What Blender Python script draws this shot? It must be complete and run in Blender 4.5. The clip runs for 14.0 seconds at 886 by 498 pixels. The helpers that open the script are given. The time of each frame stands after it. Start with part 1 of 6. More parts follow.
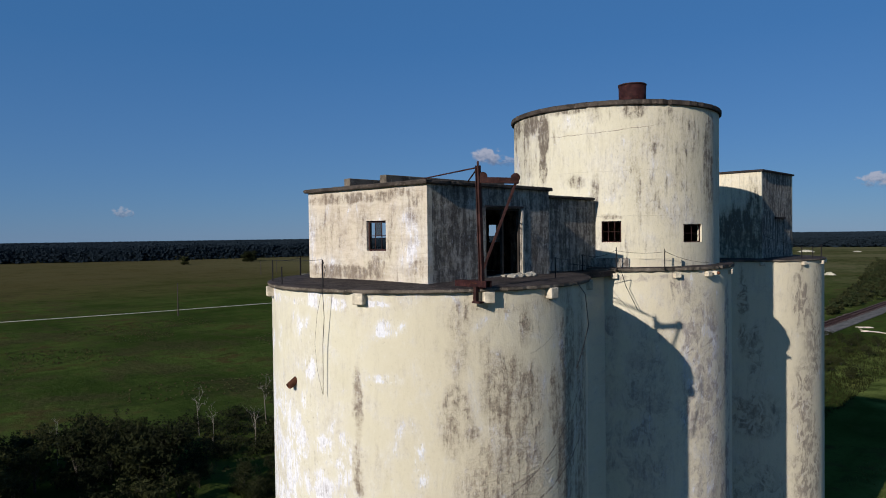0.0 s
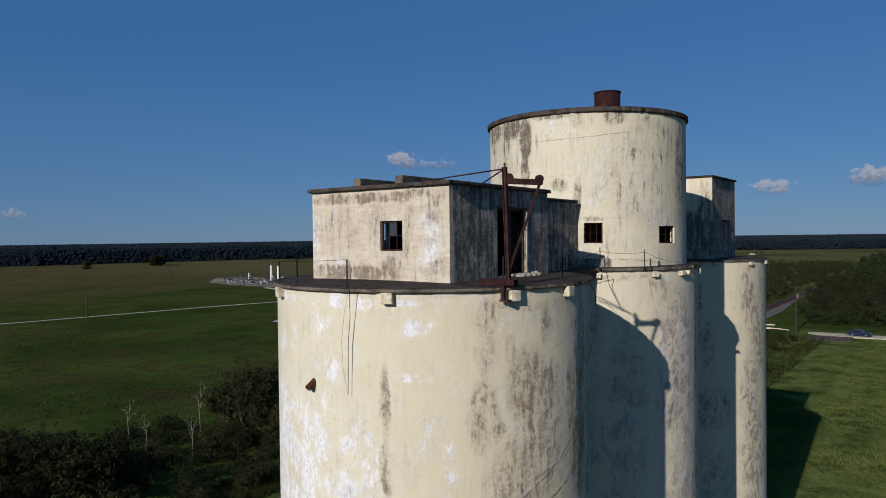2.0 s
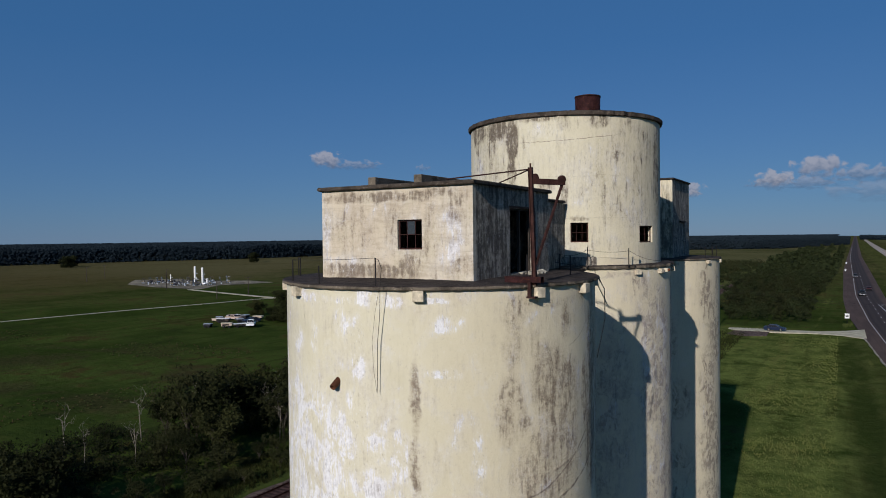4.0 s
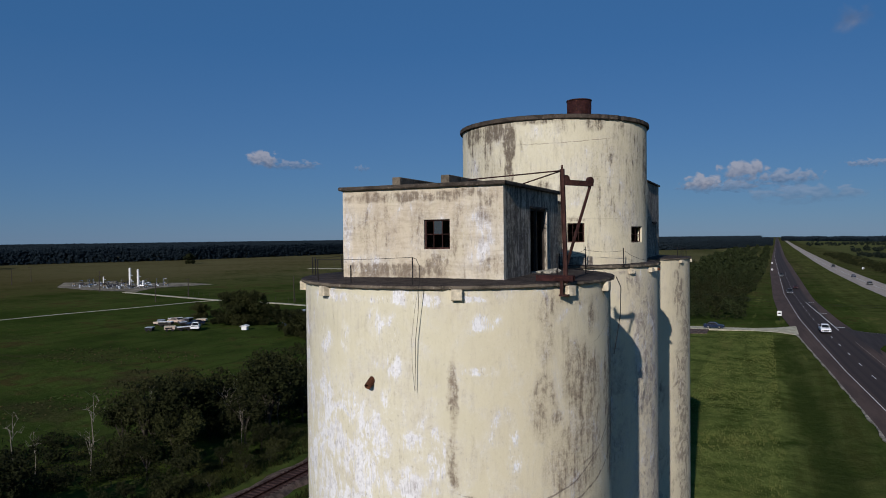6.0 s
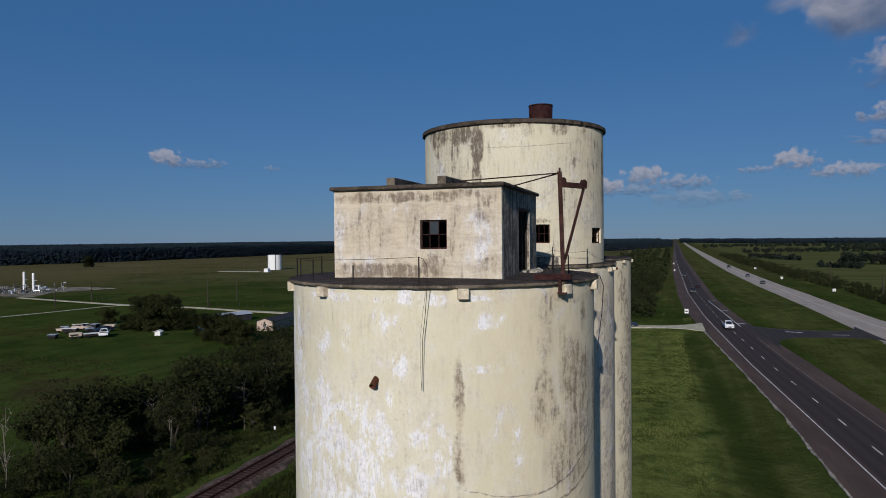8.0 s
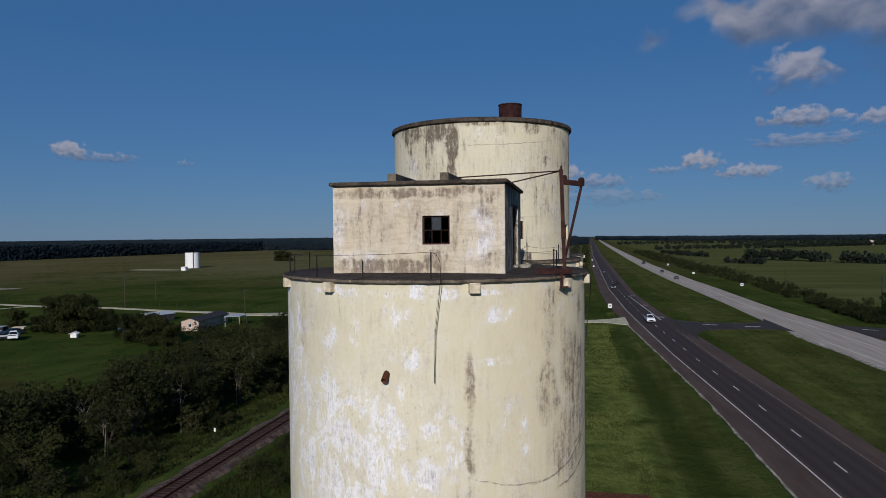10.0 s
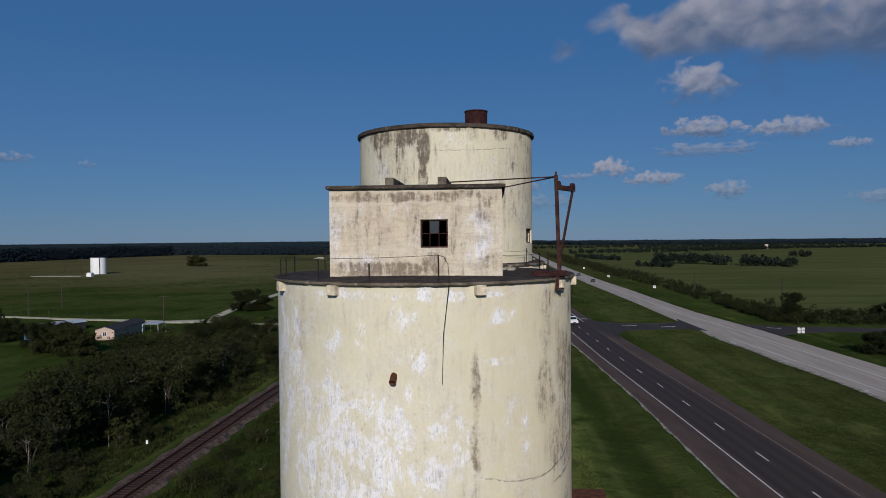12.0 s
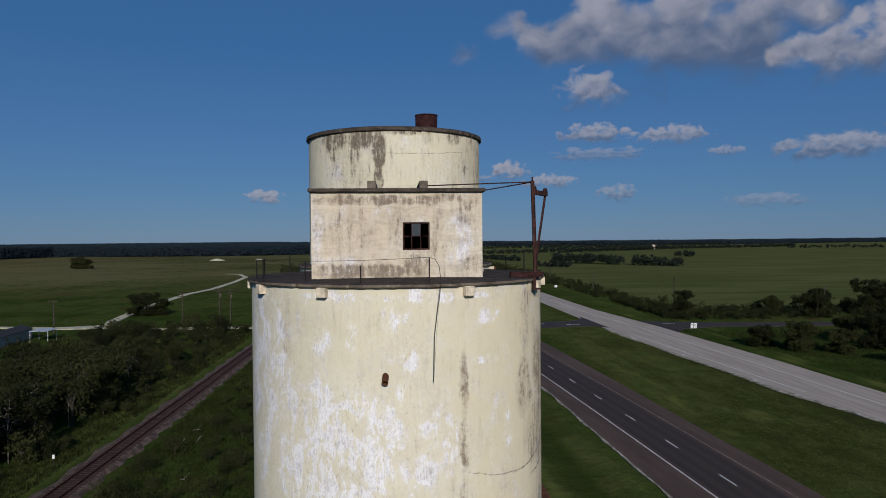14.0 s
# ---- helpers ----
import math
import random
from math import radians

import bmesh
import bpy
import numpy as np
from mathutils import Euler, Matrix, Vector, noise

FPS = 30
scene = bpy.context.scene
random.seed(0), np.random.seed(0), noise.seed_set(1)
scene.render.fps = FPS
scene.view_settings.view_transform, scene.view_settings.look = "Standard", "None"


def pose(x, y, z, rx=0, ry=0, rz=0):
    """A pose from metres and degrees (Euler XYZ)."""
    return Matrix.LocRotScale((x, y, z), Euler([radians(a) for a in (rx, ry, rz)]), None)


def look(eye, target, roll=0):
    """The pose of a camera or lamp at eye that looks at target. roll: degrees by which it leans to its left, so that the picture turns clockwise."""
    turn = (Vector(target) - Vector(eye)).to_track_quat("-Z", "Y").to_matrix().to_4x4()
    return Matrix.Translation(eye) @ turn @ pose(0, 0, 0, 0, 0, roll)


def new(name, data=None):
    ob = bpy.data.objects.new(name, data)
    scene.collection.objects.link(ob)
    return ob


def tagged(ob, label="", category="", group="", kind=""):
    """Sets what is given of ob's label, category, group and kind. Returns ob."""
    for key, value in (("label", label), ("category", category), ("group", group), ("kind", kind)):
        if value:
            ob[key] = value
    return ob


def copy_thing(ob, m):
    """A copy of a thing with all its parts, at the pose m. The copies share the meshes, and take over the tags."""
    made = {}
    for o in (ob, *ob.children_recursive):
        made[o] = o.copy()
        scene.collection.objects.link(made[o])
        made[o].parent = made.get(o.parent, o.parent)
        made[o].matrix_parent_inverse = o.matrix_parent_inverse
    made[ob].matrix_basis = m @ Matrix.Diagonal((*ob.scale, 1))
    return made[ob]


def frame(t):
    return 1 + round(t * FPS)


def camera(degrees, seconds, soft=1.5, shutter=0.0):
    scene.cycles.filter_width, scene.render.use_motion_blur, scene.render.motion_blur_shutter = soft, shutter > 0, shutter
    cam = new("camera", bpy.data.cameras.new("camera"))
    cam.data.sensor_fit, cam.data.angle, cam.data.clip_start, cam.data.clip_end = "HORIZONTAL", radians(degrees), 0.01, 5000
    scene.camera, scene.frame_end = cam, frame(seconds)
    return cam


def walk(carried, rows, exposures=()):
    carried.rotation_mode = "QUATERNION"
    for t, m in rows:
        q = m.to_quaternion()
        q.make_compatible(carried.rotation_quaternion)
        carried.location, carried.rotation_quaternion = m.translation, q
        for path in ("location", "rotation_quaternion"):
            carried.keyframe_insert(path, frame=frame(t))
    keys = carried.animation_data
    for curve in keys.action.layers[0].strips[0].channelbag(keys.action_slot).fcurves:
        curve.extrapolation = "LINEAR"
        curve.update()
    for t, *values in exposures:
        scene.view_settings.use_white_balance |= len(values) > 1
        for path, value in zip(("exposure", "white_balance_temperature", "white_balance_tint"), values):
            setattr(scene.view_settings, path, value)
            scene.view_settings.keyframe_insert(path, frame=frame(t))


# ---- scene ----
import functools

cam = camera(65.5, 14.0, 0.95)
PATH = [
    (0, (17.130, -17.052, 22.514), (15.757, -15.599, 22.472), -0.75),
    (0.5, (16.570, -17.650, 22.491), (15.241, -16.156, 22.452), -0.73),
    (1, (16.006, -18.223, 22.473), (14.720, -16.692, 22.435), -0.72),
    (1.5, (15.437, -18.774, 22.459), (14.202, -17.202, 22.422), -0.71),
    (2, (14.864, -19.302, 22.448), (13.680, -17.690, 22.413), -0.69),
    (2.5, (14.288, -19.807, 22.440), (13.155, -18.159, 22.404), -0.68),
    (3, (13.707, -20.290, 22.434), (12.627, -18.608, 22.398), -0.67),
    (5.5, (10.755, -22.393, 22.414), (9.861, -20.604, 22.378), -0.62),
    (6, (10.154, -22.754, 22.410), (9.310, -20.941, 22.375), -0.61),
    (6.5, (9.550, -23.096, 22.404), (8.759, -21.259, 22.370), -0.60),
    (7, (8.942, -23.419, 22.397), (8.209, -21.559, 22.365), -0.59),
    (7.5, (8.330, -23.726, 22.390), (7.659, -21.842, 22.358), -0.58),
    (8, (7.713, -24.015, 22.382), (7.105, -22.109, 22.350), -0.57),
    (8.5, (7.093, -24.287, 22.373), (6.544, -22.364, 22.340), -0.56),
    (11, (3.905, -25.422, 22.335), (3.633, -23.441, 22.296), -0.52),
    (11.5, (3.247, -25.609, 22.333), (3.037, -23.620, 22.301), -0.52),
    (12, (2.581, -25.783, 22.336), (2.432, -23.788, 22.305), -0.51),
    (12.5, (1.906, -25.946, 22.344), (1.818, -23.948, 22.314), -0.50),
    (13, (1.222, -26.098, 22.359), (1.204, -24.098, 22.330), -0.50),
    (13.5, (0.527, -26.240, 22.382), (0.590, -24.241, 22.353), -0.49),
    (14, (-0.180, -26.373, 22.415), (-0.041, -24.378, 22.384), -0.49),
]
walk(cam, [(t, look(eye, target, roll)) for t, eye, target, roll in PATH],
     [(0.0, 0.18, 6000, 15), (0.5, 0.11, 6000, 15), (1.0, 0.06, 6000, 15), (1.5, 0.03, 6000, 15), (3.0, -0.08, 6000, 15), (6.5, -0.14, 6000, 15), (11.0, -0.18, 6000, 15), (14.0, -0.18, 6000, 15)])

# ---------------------------------------------------------------- light
SUN = Vector((0.060, -0.911, 0.408)).normalized()
world = bpy.data.worlds.new("world")
scene.world = world
world.use_nodes = True
wn = world.node_tree
wn.nodes.clear()
sky = wn.nodes.new("ShaderNodeTexSky")
sky.sky_type, sky.sun_disc = "NISHITA", False
sky.sun_elevation = math.asin(SUN.z)
sky.sun_rotation = math.atan2(SUN.x, SUN.y)
sky.air_density, sky.dust_density, sky.ozone_density = 1.0, 0.0, 7.0
wbg = wn.nodes.new("ShaderNodeBackground")
wbg.inputs["Strength"].default_value = 0.050
wout = wn.nodes.new("ShaderNodeOutputWorld")
tone = wn.nodes.new("ShaderNodeMix")
tone.data_type, tone.blend_type = "RGBA", "MULTIPLY"
tone.inputs[0].default_value = 1.0
tone.inputs[7].default_value = (0.86, 1.0, 1.11, 1.0)
wn.links.new(sky.outputs[0], tone.inputs[6])
haze = wn.nodes.new("ShaderNodeMix")
haze.data_type = "RGBA"
haze.inputs[0].default_value = 0.62
air = wn.nodes.new("ShaderNodeMix")
air.data_type = "RGBA"
air.inputs[6].default_value, air.inputs[7].default_value = (1.80, 3.72, 6.60, 1.0), (0.90, 3.02, 6.35, 1.0)
height = wn.nodes.new("ShaderNodeSeparateXYZ")
wn.links.new(wn.nodes.new("ShaderNodeTexCoord").outputs["Generated"], height.inputs[0])
rise = wn.nodes.new("ShaderNodeMapRange")
rise.inputs["From Max"].default_value = 0.26
wn.links.new(height.outputs[2], rise.inputs[0])
wn.links.new(rise.outputs[0], air.inputs[0])
wn.links.new(air.outputs[2], haze.inputs[7])
wn.links.new(tone.outputs[2], haze.inputs[6])
wn.links.new(haze.outputs[2], wbg.inputs[0])
wn.links.new(wbg.outputs[0], wout.inputs[0])
lamp = bpy.data.lights.new("sun", "SUN")
lamp.energy, lamp.angle, lamp.color = 4.3, radians(0.53), (1.0, 0.925, 0.80)
new("sun", lamp).matrix_world = look((0, 0, 90), Vector((0, 0, 90)) - SUN)


# ---------------------------------------------------------------- materials
class Graph:
    """A small writer of shader nodes."""

    def __init__(self, name):
        self.mat = bpy.data.materials.new(name)
        self.mat.use_nodes = True
        self.t = self.mat.node_tree
        self.bsdf = self.t.nodes["Principled BSDF"]
        self.bsdf.inputs["Specular IOR Level"].default_value = 0.12

    def put(self, node, socket, value):
        if value is None:
            return
        if isinstance(value, bpy.types.NodeSocket):
            self.t.links.new(value, node.inputs[socket])
        else:
            node.inputs[socket].default_value = value

    def n(self, kind, **kw):
        node = self.t.nodes.new("ShaderNode" + kind)
        for k, v in kw.items():
            if k == "operation":
                node.operation = v
            elif k == "blend":
                node.blend_type = v
        return node

    def coord(self):
        return self.n("TexCoord").outputs["Object"]

    def random(self):
        return self.n("ObjectInfo").outputs["Random"]

    def math(self, op, a, b=0.0, c=None):
        m = self.n("Math", operation=op)
        self.put(m, 0, a)
        self.put(m, 1, b)
        self.put(m, 2, c)
        return m.outputs[0]

    def scaled(self, v, s):
        m = self.n("Mapping")
        self.put(m, "Vector", v)
        m.inputs["Scale"].default_value = s
        return m.outputs[0]

    def shifted(self, v, d):
        m = self.n("Mapping")
        self.put(m, "Vector", v)
        m.inputs["Location"].default_value = d
        return m.outputs[0]

    def around(self, v, radius):
        """Unrolls a cylinder about z: (arc length from -y, 0, height)."""
        s = self.n("SeparateXYZ")
        self.put(s, 0, v)
        a = self.math("ARCTAN2", s.outputs[0], self.math("MULTIPLY", s.outputs[1], -1.0))
        c = self.n("CombineXYZ")
        self.put(c, 0, self.math("MULTIPLY", a, radius))
        self.put(c, 2, s.outputs[2])
        return c.outputs[0]

    def xyz(self, v):
        s = self.n("SeparateXYZ")
        self.put(s, 0, v)
        return s.outputs

    def warped(self, v, scale, amount):
        """v pushed about by a noise of its own, to fray outlines."""
        m = self.n("TexNoise")
        self.put(m, "Vector", v)
        self.put(m, "Scale", scale)
        self.put(m, "Detail", 4.0)
        off = self.n("VectorMath", operation="SUBTRACT")
        self.put(off, 0, m.outputs["Color"])
        off.inputs[1].default_value = (0.5, 0.5, 0.5)
        grown = self.n("VectorMath", operation="SCALE")
        self.put(grown, 0, off.outputs[0])
        self.put(grown, "Scale", amount * 2.0)
        out = self.n("VectorMath", operation="ADD")
        self.put(out, 0, v)
        self.put(out, 1, grown.outputs[0])
        return out.outputs[0]

    def noise(self, v, scale, detail=4.0, rough=0.55, warp=0.0):
        m = self.n("TexNoise")
        self.put(m, "Vector", v)
        self.put(m, "Scale", scale)
        self.put(m, "Detail", detail)
        self.put(m, "Roughness", rough)
        self.put(m, "Distortion", warp)
        return m.outputs["Fac"]

    def step(self, v, lo, hi):
        m = self.n("MapRange")
        m.interpolation_type = "SMOOTHSTEP"
        self.put(m, "Value", v)
        m.inputs["From Min"].default_value, m.inputs["From Max"].default_value = lo, hi
        return m.outputs[0]

    def mix(self, f, a, b):
        m = self.n("Mix")
        m.data_type = "RGBA"
        self.put(m, 0, f)
        self.put(m, 6, (*a, 1) if isinstance(a, tuple) else a)
        self.put(m, 7, (*b, 1) if isinstance(b, tuple) else b)
        return m.outputs[2]

    def mul(self, a, b):
        return self.math("MULTIPLY", a, b)

    def done(self, color, rough=0.8, height=None, depth=0.02, strength=0.6, metal=0.0):
        self.put(self.bsdf, "Base Color", (*color, 1) if isinstance(color, tuple) else color)
        self.put(self.bsdf, "Roughness", rough)
        self.put(self.bsdf, "Metallic", metal)
        if height is not None:
            b = self.n("Bump")
            self.put(b, "Height", height)
            b.inputs["Distance"].default_value, b.inputs["Strength"].default_value = depth, strength
            self.t.links.new(b.outputs[0], self.bsdf.inputs["Normal"])
        return self.mat


def plain(name, color, rough=0.7, metal=0.0, vary=0.25, scale=3.0, depth=0.004):
    """A surface of one colour with grain, stains and slight relief."""
    g = Graph(name)
    v = g.coord()
    n1 = g.noise(v, scale, 5.0)
    n2 = g.noise(v, scale * 9.0, 3.0)
    dark = tuple(c * (1 - vary) for c in color)
    light = tuple(min(1.0, c * (1 + vary)) for c in color)
    c = g.mix(g.step(n1, 0.35, 0.68), dark, light)
    c = g.mix(g.mul(g.step(n2, 0.52, 0.75), 0.5), c, dark)
    return g.done(c, rough, n2, depth, 0.5, metal)


def spots(g, v, ovals):
    """Soft upright ovals (u, z, half width, half height, weight), to bias where wear has broken through."""
    s = g.xyz(v)
    out = None
    for u, z, w, h, k in ovals:
        du = g.math("DIVIDE", g.math("SUBTRACT", s[0], u), w)
        dz = g.math("DIVIDE", g.math("SUBTRACT", s[2], z), h)
        r = g.math("ADD", g.mul(du, du), g.mul(dz, dz))
        m = g.mul(g.step(r, 1.7, 0.25), k)
        out = m if out is None else g.math("MAXIMUM", out, m)
    return out


def arcs(g, v, lines, wobble):
    """Thin bowed scratches (u0, z0, bow, u from, u to, half width, weight) on an unrolled wall."""
    s = g.xyz(v)
    out = None
    for u0, z0, bow, lo, hi, w, k in lines:
        du = g.math("SUBTRACT", s[0], u0)
        z = g.math("SUBTRACT", g.math("SUBTRACT", s[2], z0), g.mul(g.mul(du, du), bow))
        d = g.math("ABSOLUTE", g.math("ADD", z, g.mul(g.math("SUBTRACT", wobble, 0.5), 0.22)))
        m = g.mul(g.mul(g.step(d, w, w * 0.3), g.step(s[0], lo, lo + 0.7)), g.mul(g.step(s[0], hi, hi - 0.7), k))
        out = m if out is None else g.math("MAXIMUM", out, m)
    return out


def old_paint(name, radius=None, seed=0.0, white=(), dark=(), rough=(), scratches=(), peel=0.0, grime=0.0, runny=0.0, cloudy=0.0, yellow=0.0, broken=0.0, boards=0.0, burn=0.60, tint=(0.618, 0.572, 0.420), soil=(0.262, 0.182, 0.118)):
    """Cream masonry paint on concrete: brushed chalky patches, brown weathering, upright rain streaks, rough render."""
    g = Graph(name)
    v = g.coord()
    v = g.around(v, radius) if radius else v
    q = g.shifted(v, (seed, seed * 0.7, seed * 1.3))
    frayed = g.warped(g.warped(v, 0.9, 0.22), 5.0, 0.10)
    big = g.noise(q, 0.28, 5.0, 0.6)
    ragged = g.noise(g.scaled(q, (1.0, 1.0, 0.62)), 1.35, 12.0, 0.70, 0.5)
    blot = g.noise(g.shifted(q, (31.0, 7.0, 3.0)), 0.75, 10.0, 0.64, 0.3)
    fine = g.noise(q, 9.0, 8.0, 0.72)
    grit = g.noise(g.scaled(g.shifted(q, (2.0, 8.0, 4.0)), (4.2, 4.2, 3.4)), 1.0, 9.0, 0.76, 0.5)
    comb = g.noise(g.scaled(g.shifted(q, (6.0, 1.0, 2.0)), (17.0, 17.0, 2.2)), 1.0, 6.0, 0.7)
    brush = g.noise(g.scaled(g.shifted(q, (3.0, 9.0, 5.0)), (5.0, 5.0, 0.75)), 1.0, 9.0, 0.66)
    drip = g.noise(g.scaled(g.shifted(q, (5.0, 3.0, 9.0)), (7.0, 7.0, 0.36)), 1.0, 9.0, 0.68)
    odd = lambda n, amount: g.mul(g.math("SUBTRACT", n, 0.5), amount)
    add = lambda *t: functools.reduce(lambda x, y: g.math("ADD", x, y), t)
    c = g.mix(g.step(big, 0.36, 0.64), tuple(t * 0.955 for t in tint), tuple(min(1, t * 1.045) for t in tint))
    c = g.mix(g.mul(g.step(blot, 0.44, 0.60), 0.40), c, (0.655, 0.615, 0.500))
    c = g.mix(g.mul(g.step(ragged, 0.50, 0.36), 0.32), c, (0.560, 0.512, 0.355))
    c = g.mix(g.mul(g.step(brush, 0.53, 0.66), 0.22), c, tuple(t * 0.80 for t in tint))
    # Yellower paint towards +x, with warm fill light put into the shaded flank's colour.
    if yellow:
        c = g.mix(g.mul(g.step(g.xyz(v)[0], 0.5, 5.5), yellow), c, (0.632, 0.545, 0.372))
    weave = g.step(add(g.mul(brush, 0.40), g.mul(grit, 0.35), g.mul(ragged, 0.25)), 0.40, 0.60)
    flake = g.step(add(g.mul(ragged, 0.50), g.mul(brush, 0.30), g.mul(comb, 0.20)), 0.455, 0.545)
    chalk = g.mul(g.step(add(g.mul(ragged, 0.7), g.mul(blot, 0.3)), 0.46, 0.66), 0.42 + 2.0 * peel)
    if white:
        chalk = g.math("ADD", chalk, spots(g, frayed, white))
    crisp = g.step(add(g.mul(g.math("MINIMUM", chalk, 1.0), 0.60), odd(ragged, 2.3), odd(brush, 1.6), odd(comb, 1.3)), 0.54, 0.68)
    bare = g.math("MINIMUM", g.math("ADD", g.mul(g.mul(chalk, g.math("ADD", g.mul(flake, 1.05), 0.16)), 0.42), g.mul(crisp, 0.62)), 1.0)
    c = g.mix(g.mul(bare, 0.92), c, g.mix(g.step(fine, 0.40, 0.60), (0.715, 0.710, 0.715), (0.815, 0.810, 0.825)))
    dashes = g.mul(g.step(add(g.mul(comb, 0.42), g.mul(ragged, 0.27), g.mul(grit, 0.31)), 0.508, 0.585), g.math("MINIMUM", chalk, 1.0))
    c = g.mix(g.mul(dashes, 0.55), c, (0.370, 0.350, 0.350))
    k = runny
    wash = g.step(add(g.mul(blot, 0.62 - 0.40 * k), g.mul(brush, 0.38), g.mul(drip, 0.40 * k)), 0.455, 0.640)
    d = g.mul(wash, 0.36 + 0.55 * k)
    if grime > 0.0:
        d = g.math("ADD", d, grime)
    marks = spots(g, frayed, dark) if dark else None
    if cloudy:
        wavy = g.noise(g.scaled(g.warped(q, 0.7, 0.5), (1.7, 1.7, 1.15)), 1.0, 7.0, 0.60, 1.1)
        drift = g.math("ADD", g.mul(g.step(wavy, 0.44, 0.56), cloudy), 1.0 - cloudy)
        marks = g.mul(marks, drift)
        weave = g.step(add(g.mul(grit, 0.55), g.mul(ragged, 0.45)), 0.36, 0.60)
    if dark:
        d = g.math("ADD", d, marks)
    stain = g.math("MINIMUM", g.mul(d, g.math("ADD", g.mul(weave, 0.85), 0.24)), 1.0)
    if broken:
        scuff = g.noise(g.scaled(g.shifted(q, (14.0, 2.0, 6.0)), (6.0, 6.0, 8.5)), 1.0, 8.0, 0.72, 0.4)
        stain = g.mul(stain, g.math("ADD", g.mul(g.step(scuff, 0.43, 0.57), 1.35 * broken), 1.0 - broken))
    c = g.mix(g.mul(stain, 0.74), c, soil)
    c = g.mix(g.mul(g.step(add(g.mul(d, 0.62), odd(grit, 2.0), odd(brush, 1.5)), 0.42, 0.92), burn), c, tuple(t * 0.50 for t in soil))
    if k:
        c = g.mix(g.mul(g.step(add(g.mul(comb, 0.45), g.mul(drip, 0.55), g.mul(d, 0.05)), 0.530, 0.640), 0.55 * k), c, tuple(t * 0.62 for t in soil))
    c = g.mix(g.mul(g.step(fine, 0.58, 0.67), 0.22 + 0.25 * k), c, (0.22, 0.18, 0.14))
    chips = g.noise(g.scaled(g.shifted(q, (21.0, 5.0, 8.0)), (11.0, 11.0, 5.5)), 1.0, 9.0, 0.78)
    c = g.mix(g.mul(g.step(chips, 0.560, 0.605), g.math("ADD", g.mul(g.math("MINIMUM", g.math("ADD", chalk, d), 1.0), 0.34), 0.08 + 0.2 * k)), c, tuple(t * 0.70 for t in soil))
    c = g.mix(g.mul(g.step(chips, 0.440, 0.395), g.math("ADD", g.mul(g.math("MINIMUM", chalk, 1.0), 0.5), 0.10 + 0.18 * k)), c, (0.765, 0.755, 0.740))
    if boards:
        seams = g.noise(g.scaled(g.warped(q, 1.2, 0.12), (0.9, 0.9, 8.0)), 1.0, 7.0, 0.66)
        patches = g.noise(g.shifted(q, (4.0, 12.0, 1.0)), 1.9, 9.0, 0.66, 0.8)
        c = g.mix(g.mul(g.step(add(g.mul(seams, 0.5), g.mul(patches, 0.5)), 0.47, 0.60), boards), c, tuple(t * 0.95 for t in soil))
        c = g.mix(g.mul(g.step(seams, 0.40, 0.33), boards * 0.5), c, (0.66, 0.61, 0.50))
    if scratches:
        c = g.mix(g.mul(arcs(g, v, scratches, ragged), g.step(grit, 0.36, 0.52)), c, (0.16, 0.125, 0.10))
    h = add(g.mul(ragged, 0.7), g.mul(bare, -0.05), g.mul(fine, 0.22 + 0.5 * k), g.mul(g.mul(grit, stain), 0.7))
    if rough:
        ripple = g.noise(g.scaled(g.warped(q, 1.6, 0.35), (1.1, 1.1, 5.2)), 1.0, 6.0, 0.62)
        h = g.math("ADD", h, g.mul(g.mul(spots(g, frayed, rough), ripple), 3.2))
    return g.done(c, 0.9, h, 0.038, 0.80)


def grime_slab(name, base=(0.050, 0.040, 0.035)):
    g = Graph(name)
    v = g.coord()
    a, b = g.noise(v, 1.7, 9.0, 0.74), g.noise(v, 8.5, 6.0, 0.7)
    c = g.mix(g.step(a, 0.40, 0.58), tuple(t * 0.45 for t in base), base)
    c = g.mix(g.mul(g.step(b, 0.55, 0.7), 0.7), c, tuple(min(1, t * 2.8) for t in base))
    return g.done(c, 0.9, g.math("ADD", a, g.mul(b, 0.5)), 0.03, 0.8)


def rusted(name, base=(0.030, 0.014, 0.012)):
    g = Graph(name)
    v = g.coord()
    a, b = g.noise(v, 3.0, 7.0, 0.65), g.noise(v, 22.0, 4.0)
    c = g.mix(g.step(a, 0.4, 0.65), base, tuple(t * 2.2 for t in base))
    c = g.mix(g.mul(g.step(b, 0.55, 0.7), 0.4), c, (0.16, 0.06, 0.025))
    return g.done(c, 0.75, b, 0.004, 0.6, 0.25)


